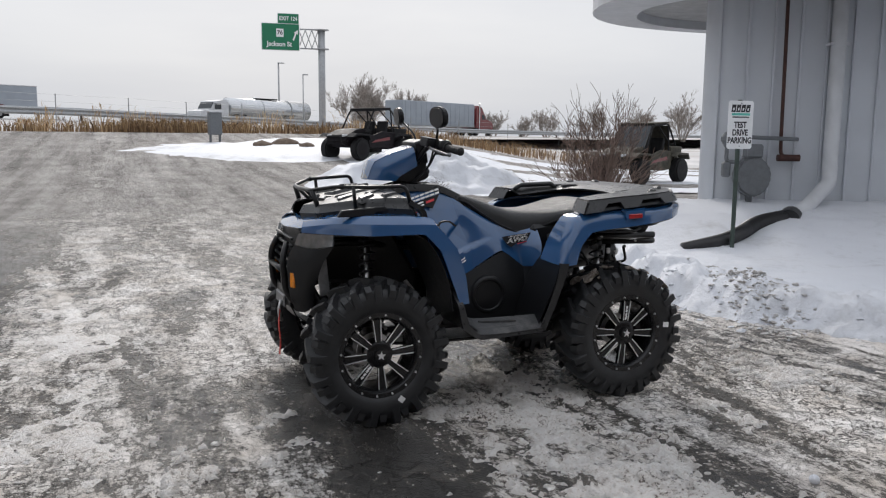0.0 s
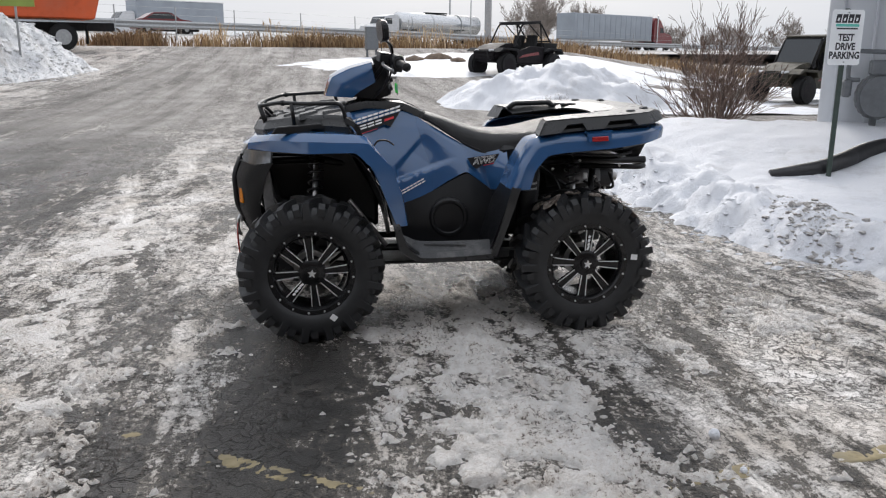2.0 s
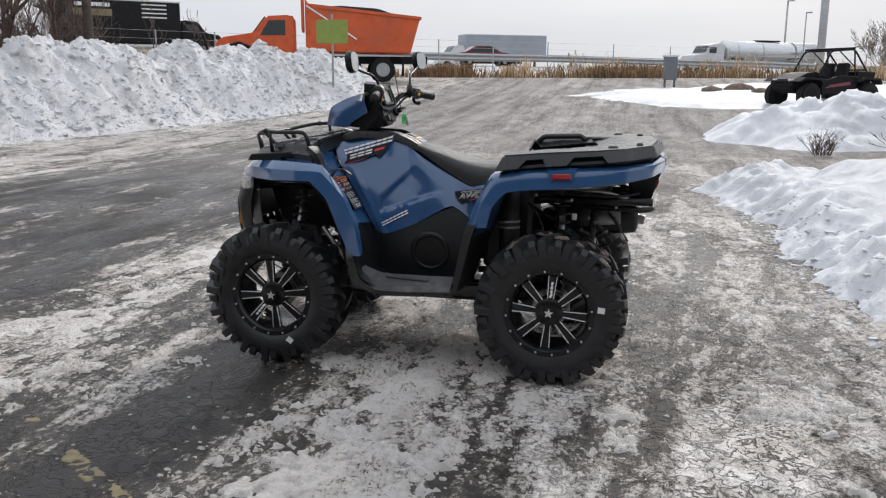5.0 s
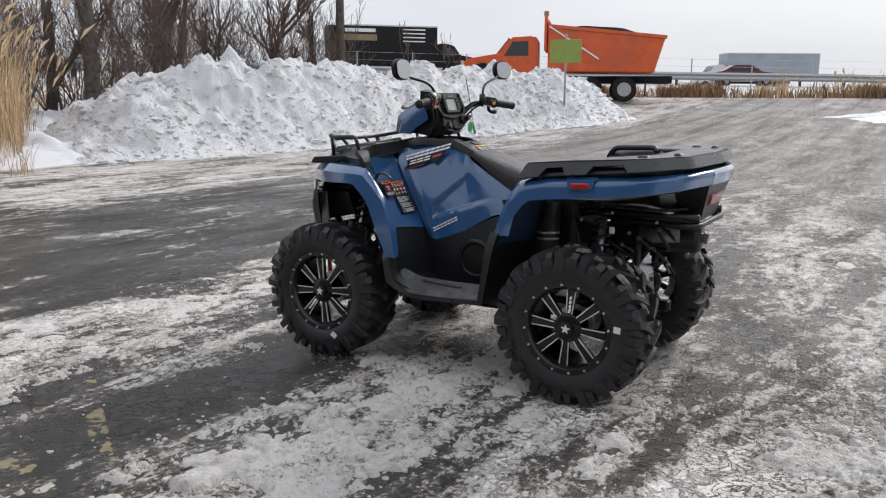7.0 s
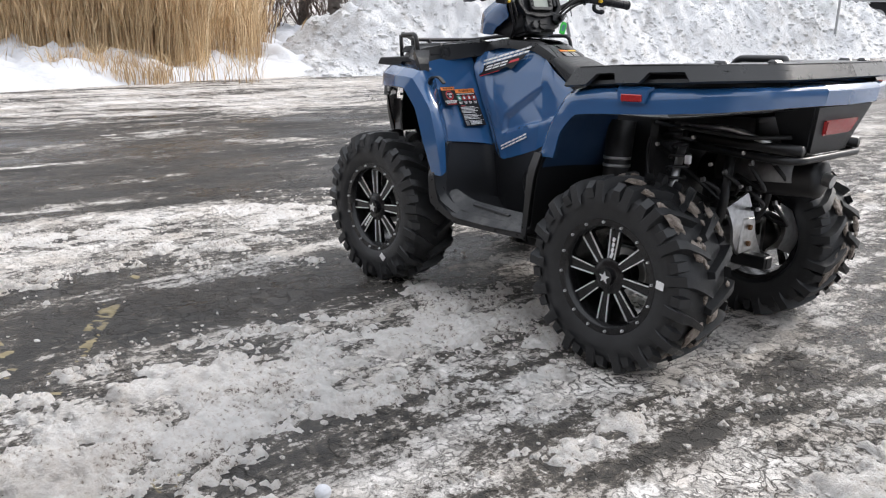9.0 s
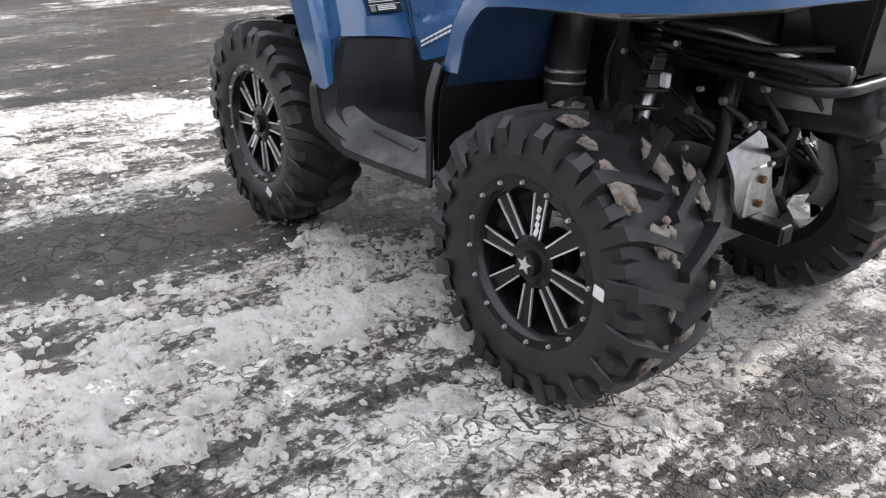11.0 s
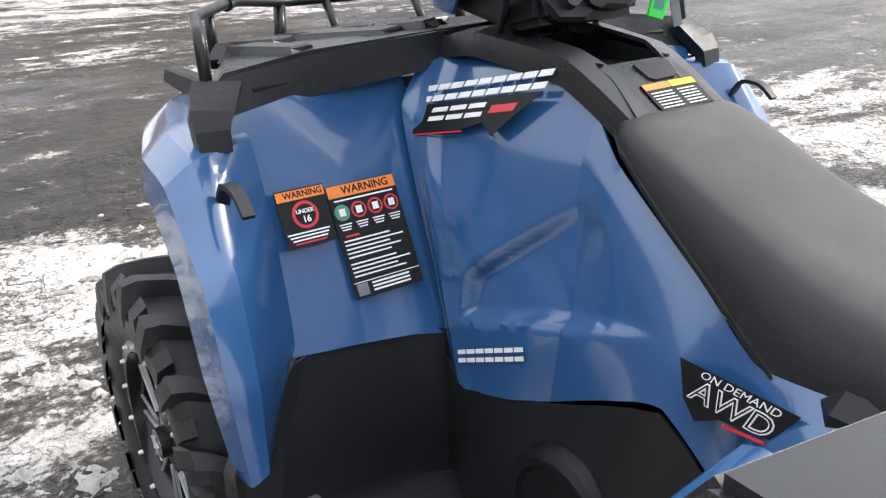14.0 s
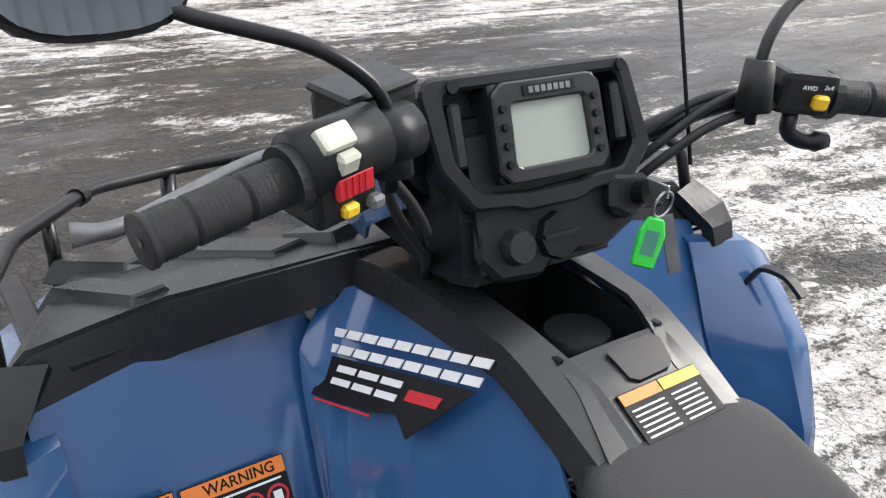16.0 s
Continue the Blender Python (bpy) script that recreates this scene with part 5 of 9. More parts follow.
def build_cabinet():
    c = thing("utility_cabinet", "grey roadside cabinet on posts in snow", "utility box", m=pose(2.19, 32.7, 0.85, 0, 0, 10))
    part("cabinet_body", box((0, 0, 0.85), (0.52, 0.4, 0.95), bev=0.02), M_METER, c)
    part("lid", box((0, 0, 1.36), (0.6, 0.48, 0.08), bev=0.02), M_TRIM, c)
    for x in (-0.2, 0.2):
        part("leg", box((x, 0, 0.15), (0.08, 0.08, 0.6)), M_METER, c)


build_cabinet()


def build_rock(p, s, seed, mat=M_STONE, name="rock", label="brown field stone half sunk in snow"):
    rng = random.Random(seed)
    bm = bmesh.new()
    bmesh.ops.create_icosphere(bm, subdivisions=2, radius=1)
    for v in bm.verts:
        k = 1 + 0.35 * (noise.noise(v.co * 1.3 + Vector((seed, 0, 0))))
        v.co = Vector((v.co.x * s[0] * k, v.co.y * s[1] * k, v.co.z * s[2] * k))
    ob = part(name, bm, mat, None, smooth=True, auto=50)
    ob.matrix_world = Matrix.Translation(p)
    return tagged(ob, label, "rock")


for i, (az, d, sx) in enumerate(((-6.2, 33.5, 0.4), (-7.8, 34.5, 0.55), (-9.2, 33.2, 0.33), (-17.5, 20, 0.3))):
    q = polar(az, d)
    build_rock((q.x, q.y, q.z + 0.15), (sx, sx * 0.8, sx * 0.45), i + 1)


# flecks of bark mulch and clods on the drift
def scatter(name, label, mat, spots, count, size, seed, zf):
    rng = random.Random(seed)
    verts, faces = [], []
    for _ in range(count):
        x0, x1, y0, y1 = spots[rng.randrange(len(spots))]
        x, y = rng.uniform(x0, x1), rng.uniform(y0, y1)
        s = size * rng.uniform(0.4, 1.5)
        z = zf(x, y)
        b = len(verts)
        for dx, dy, dz in ((-1, -0.6, 0), (1, -0.7, 0), (0.8, 0.7, 0), (-0.9, 0.6, 0), (rng.uniform(-.4, .4), rng.uniform(-.4, .4), rng.uniform(0.5, 1.1))):
            verts.append((x + dx * s * rng.uniform(0.7, 1.2), y + dy * s * rng.uniform(0.7, 1.2), z + dz * s - 0.25 * s))
        faces += [(b, b + 1, b + 4), (b + 1, b + 2, b + 4), (b + 2, b + 3, b + 4), (b + 3, b, b + 4)]
    return tagged(link_mesh(name, verts, faces, mat), label, name.replace("_", " "), kind="stuff")


def yard_z(x, y):
    return float(rise(x, y) + yard_snow(np.array([[x]]), np.array([[y]]))[0, 0])


scatter("mulch_flecks", "dark bark mulch showing through the snow", M_CHIPS, [(5.7, 6.7, 5.6, 6.3), (5.9, 6.5, 5.7, 6.2)], 500, 0.02, 3, yard_z)


def bank_clods():
    """Frozen clods lying on and before the ploughed bank."""
    rng = random.Random(21)
    n = 6500
    u, off = np.array([rng.uniform(-1.2, 18.6) for _ in range(n)]), np.array([rng.uniform(-0.6, 2.6) for _ in range(n)])
    ux, uy = 3.8 / 18.006, 17.6 / 18.006
    X, Y = -13.4 + ux * u + uy * off, 7.6 + uy * u - ux * off
    H = np.maximum(long_bank(X, Y), 0.0)
    Z = rise(X, Y) + H
    verts, faces = [], []
    ico = bmesh.new()
    bmesh.ops.create_icosphere(ico, subdivisions=1, radius=1)
    base = [v.co.copy() for v in ico.verts]
    tris = [tuple(v.index for v in f.verts) for f in ico.faces]
    ico.free()
    for x, y, z, h in zip(X, Y, Z, H):
        if h <= 0.0 and rng.random() > 0.12:
            continue
        s = rng.choice((0.012, 0.016, 0.02, 0.025, 0.03, 0.04, 0.07)) * rng.uniform(0.7, 1.4)
        b = len(verts)
        for c in base:
            k = rng.uniform(0.5, 1.3)
            verts.append((x + c.x * s * k * 1.25, y + c.y * s * k, z + c.z * s * k * 0.75 - 0.2 * s))
        faces += [tuple(b + i for i in t) for t in tris]
    tagged(link_mesh("snow_clods", verts, faces, M_BANK, smooth=False), "frozen snow clods strewn over the ploughed bank", "snow clods", kind="stuff")


bank_clods()


def crumbs(name, label, mat, n, box_, size, seed, cover):
    """Loose crumbs of ice on the asphalt, thicker along the slush."""
    rng = random.Random(seed)
    verts, faces = [], []
    ico = bmesh.new()
    bmesh.ops.create_icosphere(ico, subdivisions=1, radius=1)
    base = [v.co.copy() for v in ico.verts]
    tris = [tuple(v.index for v in f.verts) for f in ico.faces]
    ico.free()
    xs = np.array([rng.uniform(box_[0], box_[1]) for _ in range(n)])
    ys = np.array([rng.uniform(box_[2], box_[3]) for _ in range(n)])
    cv, hh = slush_cover(xs, ys), slush_height(xs, ys)
    for x, y, c, h in zip(xs, ys, cv, hh):
        if rng.random() > cover + 0.9 * max(c, 0) or h > 0.02:
            continue
        s = size * rng.choice((0.5, 0.6, 0.8, 1.0, 1.0, 1.6)) * rng.uniform(0.7, 1.3)
        b = len(verts)
        for p in base:
            k = rng.uniform(0.65, 1.2)
            verts.append((x + p.x * s * k * 1.3, y + p.y * s * k, max(h, 0) + p.z * s * k * 0.6 + 0.1 * s))
        faces += [tuple(b + i for i in t) for t in tris]
    tagged(link_mesh(name, verts, faces, mat), label, "ice crumbs", kind="stuff")


crumbs("ice_crumbs", "loose crumbs of dirty ice scattered on the asphalt", M_SLUSH, 9000, (-2.6, 2.2, -2.9, 1.2), 0.007, 31, 0.04)


def ice_ball(x, y, r):
    bm = bmesh.new()
    bmesh.ops.create_icosphere(bm, subdivisions=3, radius=r)
    for v in bm.verts:
        v.co *= 1 + 0.12 * noise.noise(v.co * 60)
    ob = part("snow_lump", bm, M_SNOW, None, smooth=True, auto=70)
    ob.location = (x, y, r * 0.8)
    tagged(ob, "small rounded lump of packed snow on the asphalt", "snow lump")


ice_ball(0.722, -1.75, 0.020)
ice_ball(0.70, -1.99, 0.012)

# added unseen wall: closes the lot behind the walk, dims flank and reflections
part("unseen_dark_wall", box((1.0, -9.0, 2.0), (24.0, 0.3, 4.2), bev=0.02), M_DIMWALL, None)
tagged(bpy.data.objects["unseen_dark_wall"], "unseen plain dark wall added to close the lot and dim the flank", "wall", kind="structure")


# crumbled chunks along the foot of the drift
def drift_clods():
    rng = random.Random(77)
    ico = bmesh.new()
    bmesh.ops.create_icosphere(ico, subdivisions=1, radius=1)
    base = [v.co.copy() for v in ico.verts]
    tris = [tuple(v.index for v in f.verts) for f in ico.faces]
    ico.free()
    verts, faces = [], []
    n = 420
    Y = np.array([rng.uniform(-1.5, 4.5) for _ in range(n)])
    X = np.interp(Y, [-4, -0.6, 0.3, 1.0, 2.2, 3.7, 6.3], [4.6, 3.2, 2.55, 2.3, 2.15, 2.2, 1.8]) + np.array([rng.gauss(0.06, 0.20) for _ in range(n)])
    Z = np.maximum(yard_snow(X, Y), 0.0) + rise(X, Y)
    for x, y, z in zip(X, Y, Z):
        s = rng.choice((0.006, 0.008, 0.010, 0.012, 0.016, 0.026)) * rng.uniform(0.7, 1.3)
        b = len(verts)
        for c in base:
            k = rng.uniform(0.45, 1.45)
            verts.append((x + c.x * s * k * 1.4, y + c.y * s * k, z + c.z * s * k * 0.55))
        faces += [tuple(b + i for i in t) for t in tris]
    tagged(link_mesh("drift_clods", verts, faces, M_SNOW), "crumbled dirty snow along the foot of the drift", "snow clods", kind="stuff")



def dirty_crumble():
    """Broken brown-grey snow spilled over the foot of the drift."""
    rng = random.Random(78)
    ico = bmesh.new()
    bmesh.ops.create_icosphere(ico, subdivisions=1, radius=1)
    base = [v.co.copy() for v in ico.verts]
    tris = [tuple(v.index for v in f.verts) for f in ico.faces]
    ico.free()
    verts, faces = [], []
    n = 620
    T = np.array([rng.random() for _ in range(n)])
    X = 2.42 + 0.62 * T + np.array([rng.gauss(0, 0.13) for _ in range(n)])
    Y = 0.20 + 1.30 * T + np.array([rng.gauss(0, 0.15) for _ in range(n)])
    Z = np.maximum(yard_snow(X, Y), 0.0) + rise(X, Y)
    for x, y, z in zip(X, Y, Z):
        s = rng.choice((0.006, 0.008, 0.011, 0.015, 0.022)) * rng.uniform(0.7, 1.3)
        b = len(verts)
        for c in base:
            k = rng.uniform(0.5, 1.4)
            verts.append((x + c.x * s * k * 1.3, y + c.y * s * k, z + c.z * s * k * 0.6))
        faces += [tuple(b + i for i in t) for t in tris]
    tagged(link_mesh("dirty_crumble", verts, faces, M_CRUMBLE), "brown-grey crumbled snow spilled at the foot of the drift", "snow clods", kind="stuff")


M_CRUMBLE = mat_snow("gritty_crumbled_snow", (0.68, 0.66, 0.65), (0.30, 0.26, 0.23), 0.5, 14.0, 0.9)
drift_clods()
dirty_crumble()

# ---- the quad: front towards -x, left flank towards -y ----
M_PAINT = simple("metallic_blue_plastic", (0.025, 0.091, 0.226), 0.18, 0.0, var=0.05, scale=3.0, coat=1.0, bump=0.03, bscale=900)
M_RUSTBOLT = simple("rusty_bolt_head", (0.16, 0.075, 0.03), 0.7, 0.3, var=0.4, scale=60)
# body blue darkened: the shade under the rear fender is in this colour
M_SHADEBLUE = simple("shade_darkened_blue_plastic", (0.012, 0.034, 0.078), 0.5, 0.0, var=0.1, scale=6, bump=0.1, bscale=900)
M_PLASTIC = simple("black_textured_plastic", (0.0120, 0.0125, 0.0140), 0.33, 0.0, var=0.15, scale=12, bump=0.15, bscale=1500, spec=0.32)
M_GREYPLASTIC = simple("charcoal_textured_plastic", (0.0185, 0.019, 0.0202), 0.30, 0.0, var=0.12, scale=10, bump=0.10, bscale=1500, spec=0.55)
M_SILL = simple("scuffed_grey_plastic", (0.034, 0.035, 0.037), 0.45, 0.0, var=0.3, scale=25, bump=0.3, bscale=900, dirt=(0.20, 0.19, 0.18), dirt_amt=0.5)
M_SEAT = simple("grained_seat_vinyl", (0.020, 0.020, 0.021), 0.42, 0.0, var=0.08, scale=8, bump=0.5, bscale=1100)
M_TYRE = simple("tyre_rubber", (0.0175, 0.0182, 0.0198), 0.44, 0.0, var=0.3, scale=18, bump=0.25, bscale=500, spec=0.5)
M_RIM = simple("gloss_black_alloy", (0.010, 0.010, 0.011), 0.22, 0.2, var=0.15, scale=20)
M_MILLED = simple("machined_aluminium", (0.86, 0.87, 0.88), 0.32, 0.75, var=0.06, scale=60)
M_STEELBLK = simple("black_painted_steel", (0.010, 0.010, 0.011), 0.34, 0.3, var=0.2, scale=30)
M_BARE = simple("bare_steel", (0.50, 0.50, 0.50), 0.33, 0.9, var=0.2, scale=40)
M_ALLOYGREY = simple("cast_alloy_grey", (0.20, 0.20, 0.205), 0.45, 0.7, var=0.25, scale=25)
M_RUBBERGRIP = simple("grip_rubber", (0.012, 0.012, 0.013), 0.55, 0.0, var=0.15, scale=60)
M_GRIP = simple("knurled_grip_rubber", (0.012, 0.012, 0.013), 0.5, 0.0, var=0.15, scale=60, bump=0.6, bscale=1500)
M_SPRING = simple("spring_steel_black", (0.03, 0.03, 0.032), 0.3, 0.4, var=0.2)
M_REDLENS = simple("red_reflector", (0.36, 0.012, 0.016), 0.25, var=0.15, scale=60, coat=0.5)
M_AMBER = simple("amber_lens", (0.75, 0.24, 0.02), 0.25, var=0.1, coat=0.5)
M_CLEARLENS = simple("headlamp_lens", (0.16, 0.17, 0.18), 0.08, 0.3, var=0.35, scale=25, coat=0.8)
M_WHITE = simple("white_print", (0.80, 0.80, 0.80), 0.45, var=0.04)
M_DECALBLK = simple("black_decal", (0.010, 0.010, 0.012), 0.5, var=0.1, spec=0.2)
M_DECALORANGE = simple("orange_decal", (0.80, 0.22, 0.03), 0.4, var=0.05)
M_DECALRED = simple("red_decal", (0.55, 0.02, 0.03), 0.4, var=0.05)
M_DECALYEL = simple("yellow_plastic", (0.80, 0.50, 0.02), 0.4, var=0.06)
M_DECALTEAL = simple("green_decal", (0.06, 0.25, 0.18), 0.4, var=0.06)
M_LCD = simple("lcd_glass", (0.36, 0.39, 0.34), 0.12, 0.0, var=0.04, coat=0.5)
M_KEYTAG = simple("bright_green_key_tag", (0.02, 0.62, 0.05), 0.35, var=0.1, coat=0.3)
M_CREAM = simple("cream_switch_plastic", (0.55, 0.56, 0.45), 0.4, var=0.08)
M_STRAP = simple("red_webbing", (0.52, 0.035, 0.025), 0.7, var=0.2, scale=80)
M_MIRROR = bpy.data.materials.new("mirror_glass")
M_MIRROR.use_nodes = True
M_MIRROR.node_tree.nodes["Principled BSDF"].inputs["Base Color"].default_value = (0.36, 0.38, 0.39, 1)
M_MIRROR.node_tree.nodes["Principled BSDF"].inputs["Metallic"].default_value = 1.0
M_MIRROR.node_tree.nodes["Principled BSDF"].inputs["Roughness"].default_value = 0.04
M_MUD = mat_snow("dried_mud_and_slush", (0.46, 0.395, 0.345), (0.13, 0.095, 0.07), 0.6, 45.0, 0.9)
M_BOLT = simple("zinc_bolt", (0.66, 0.66, 0.67), 0.3, 0.6, var=0.1, scale=60)

atv = thing("quad_bike", "dark blue utility quad on black mud tyres, parked on icy asphalt", "quad bike")


def catmull(p, t):
    n = len(p) - 1
    i = min(int(t * n), n - 1)
    f = t * n - i
    a, b, c, d = p[max(i - 1, 0)], p[i], p[i + 1], p[min(i + 2, n)]
    return b + 0.5 * f * (c - a + f * (2 * a - 5 * b + 4 * c - d + f * (3 * (b - c) + d - a)))


def lerp_line(p, t):
    n = len(p) - 1
    i = min(int(t * n), n - 1)
    return p[i] + (p[i + 1] - p[i]) * (t * n - i)


def net(rows, nu, nv, thick=0.004, hard_u=False, hard_v=False, blend=0.5):
    """A shell through a net of points; hard_u and hard_v keep its creases along and across; thick grows to the inner side."""
    R = [[Vector(p) for p in r] for r in rows]

    def mixd(p, t, hard):
        if hard is True:
            return lerp_line(p, t)
        if hard is False:
            return catmull(p, t)
        return lerp_line(p, t) * hard + catmull(p, t) * (1 - hard)
    us = [i / nu for i in range(nu + 1)]
    vs = [j / nv for j in range(nv + 1)]
    grid = []
    for u in us:
        line = [mixd([r[k] for r in R], u, hard_u) for k in range(len(R[0]))]
        grid.append([mixd(line, v, hard_v) for v in vs])
    bm = bmesh.new()
    G = [[bm.verts.new(p) for p in row] for row in grid]
    for i in range(nu):
        for j in range(nv):
            try:
                bm.faces.new((G[i][j], G[i + 1][j], G[i + 1][j + 1], G[i][j + 1]))
            except ValueError:
                pass
    bmesh.ops.recalc_face_normals(bm, faces=bm.faces[:])
    return bm


def shell(bm, thick, out):
    """Gives a one-sheet bmesh thickness, with its face turned towards the direction out."""
    out = Vector(out)
    s = sum((f.normal.dot(out) * f.calc_area() for f in bm.faces))
    if s < 0:
        bmesh.ops.reverse_faces(bm, faces=bm.faces[:])
    bm.normal_update()
    bmesh.ops.solidify(bm, geom=bm.faces[:], thickness=thick)
    bmesh.ops.recalc_face_normals(bm, faces=bm.faces[:])
    return bm


def mirrored(bm):
    b2 = bm.copy()
    for v in b2.verts:
        v.co.y = -v.co.y
    bmesh.ops.reverse_faces(b2, faces=b2.faces[:])
    return b2


def pair(name, bm, mat, parent, label="", smooth=True, auto=28.0):
    """A part of the left flank and its mirror image on the right."""
    b2 = mirrored(bm)
    a = part(name, bm, mat, parent, label, smooth, auto)
    b = part(name, b2, mat, parent, label, smooth, auto)
    return a, b


# ---- wheels ----
WR = 0.330


def tyre_profile(half, rim_r):
    return [(-half * 0.80, rim_r), (-half * 0.92, rim_r + 0.012), (-half * 1.0, rim_r + 0.04), (-half * 1.02, rim_r + 0.075),
            (-half * 0.95, WR - 0.044), (-half * 0.82, WR - 0.031), (-half * 0.4, WR - 0.026), (0, WR - 0.025),
            (half * 0.4, WR - 0.026), (half * 0.82, WR - 0.031), (half * 0.95, WR - 0.044), (half * 1.02, rim_r + 0.075),
            (half * 1.0, rim_r + 0.04), (half * 0.92, rim_r + 0.012), (half * 0.80, rim_r)]


def spin(bm, prof, n, closed=False):
    """Turns a profile of (y, r) round the y axis."""
    rings = []
    for k in range(n):
        a = 2 * math.pi * k / n
        rings.append([bm.verts.new((r * math.cos(a), y, r * math.sin(a))) for y, r in prof])
    m = len(prof)
    for k in range(n):
        r0, r1 = rings[k], rings[(k + 1) % n]
        for j in range(m if closed else m - 1):
            bm.faces.new((r0[j], r0[(j + 1) % m], r1[(j + 1) % m], r1[j]))
    return bm


def lug(bm, a0, half, sgn, wide, twist):
    """One tread lug: a chevron bar from the crown over the shoulder."""
    def pt(a, y, r):
        return Vector((r * math.cos(a), y, r * math.sin(a)))
    st = [(0.03, 0.0, WR - 0.028, WR + 0.002, 0.42), (0.42, twist * 0.45, WR - 0.030, WR + 0.003, 0.46), (0.80, twist * 0.85, WR - 0.036, WR + 0.001, 0.58),
          (1.02, twist, WR - 0.050, WR - 0.008, 0.66), (1.10, twist * 1.02, WR - 0.082, WR - 0.060, 0.74)]
    prev = None
    for f, da, lo, hi, w in st:
        y = sgn * half * f
        ww = wide * w
        # leaning block: broad at the foot
        ring = [bm.verts.new(pt(a0 + da - ww * 0.62, y, lo)), bm.verts.new(pt(a0 + da - ww * 0.42, y, hi)),
                bm.verts.new(pt(a0 + da + ww * 0.42, y, hi)), bm.verts.new(pt(a0 + da + ww * 0.62, y, lo))]
        if prev:
            for k in range(3):
                q = (prev[k], prev[k + 1], ring[k + 1], ring[k])
                bm.faces.new(q if sgn > 0 else q[::-1])
        else:
            bm.faces.new(ring[::-1] if sgn > 0 else ring)
        prev = ring
    bm.faces.new(prev if sgn > 0 else prev[::-1])


def build_wheel_meshes(half, face):
    """Meshes shared by the wheels of one axle. The outer face looks along -y."""
    bm = spin(bmesh.new(), tyre_profile(half, 0.185), 72, closed=True)
    n = 17
    lugs = []
    for sgn in (-1, 1):
        bl = bmesh.new()
        lug(bl, 0, half, sgn, 0.17, 0.20)
        lugs.append(bl)
    biters = []
    for sgn in (-1, 1):
        bb = bmesh.new()
        biters.append(bb)
        # short side biter on the shoulder
        aa = 0.16
        y0, y1 = sgn * half * 0.86, sgn * half * 1.06
        v = []
        for yy, lo, hi in ((y0, WR - 0.036, WR - 0.008), (y1, WR - 0.062, WR - 0.030)):
            for da, rr in ((-0.065, lo), (-0.045, hi), (0.045, hi), (0.065, lo)):
                v.append(bb.verts.new((rr * math.cos(aa + da), yy, rr * math.sin(aa + da))))
        for q in ((0, 1, 5, 4), (1, 2, 6, 5), (2, 3, 7, 6), (4, 5, 6, 7), (3, 2, 1, 0)):
            bb.faces.new([v[i] for i in q])
    for bx in (bm, *lugs, *biters):
        bmesh.ops.recalc_face_normals(bx, faces=bx.faces[:])
    meshes = {}

    def keep(name, b, mat, smooth=True, auto=30):
        ob = part(name, b, mat, None, smooth=smooth, auto=auto)
        meshes[name] = ob.data
        bpy.data.objects.remove(ob)
    keep("tyre", bm, M_TYRE, True, 32)
    keep("outer_lug", lugs[0], M_TYRE, True, 32)
    keep("inner_lug", lugs[1], M_TYRE, True, 32)
    keep("outer_biter", biters[0], M_TYRE, True, 32)
    keep("inner_biter", biters[1], M_TYRE, True, 32)
    # rim: barrel, outer lip ring and beadlock face
    f = face
    bm = spin(bmesh.new(), [(half * 0.8, 0.186), (half * 0.8, 0.165), (0.02, 0.150), (f + 0.05, 0.160), (f + 0.012, 0.160), (f - 0.002, 0.166), (f - 0.012, 0.174), (f - 0.013, 0.196),
                            (f - 0.006, 0.199), (f + 0.012, 0.186)], 64, closed=True)
    bmesh.ops.recalc_face_normals(bm, faces=bm.faces[:])
    keep("rim", bm, M_RIM)
    # spokes: eight broad bevelled bars, milled along both edges
    bm = bmesh.new()
    add_box(bm, (0.106, f + 0.022, 0), (0.125, 0.026, 0.030), None, 0.004)
    for v in bm.verts:
        v.co.z *= 0.78 + 3.6 * (v.co.x - 0.045)
    keep("spoke", bm, M_RIM, False)
    bm = bmesh.new()
    add_box(bm, (0.110, f + 0.008, 0.0152), (0.098, 0.005, 0.0036), Matrix.Rotation(radians(-3.2), 3, 'Y'))
    keep("milled_edge", bm, M_MILLED, False)
    bm = spin(bmesh.new(), [(f + 0.045, 0.0), (f + 0.045, 0.062), (f + 0.012, 0.060), (f + 0.006, 0.048), (f + 0.004, 0.030), (f - 0.012, 0.028), (f - 0.014, 0.0)], 32)
    bmesh.ops.remove_doubles(bm, verts=bm.verts[:], dist=1e-5)
    bmesh.ops.recalc_face_normals(bm, faces=bm.faces[:])
    keep("hub", bm, M_RIM)
    bm = prism([(0.021 * (1 if k % 2 == 0 else 0.42) * math.cos(k * math.pi / 5), 0.021 * (1 if k % 2 == 0 else 0.42) * math.sin(k * math.pi / 5)) for k in range(10)], 0, 0.003)
    for v in bm.verts:
        v.co = Vector((v.co.x, f - 0.014 - v.co.z, v.co.y))
    bmesh.ops.recalc_face_normals(bm, faces=bm.faces[:])
    keep("star_badge", bm, M_MILLED, False)
    bm = bmesh.new()
    bmesh.ops.create_cone(bm, cap_ends=True, segments=8, radius1=0.0052, radius2=0.0040, depth=0.008, matrix=Matrix.Translation((0, f - 0.016, 0)) @ Matrix.Rotation(radians(90), 4, 'X'))
    keep("bolt", bm, M_BOLT)
    bm = bmesh.new()
    bmesh.ops.create_cone(bm, cap_ends=True, segments=28, radius1=0.082, radius2=0.082, depth=0.008, matrix=Matrix.Translation((0, f + 0.10, 0)) @ Matrix.Rotation(radians(90), 4, 'X'))
    keep("brake_disc", bm, M_BARE)
    bm = bmesh.new()
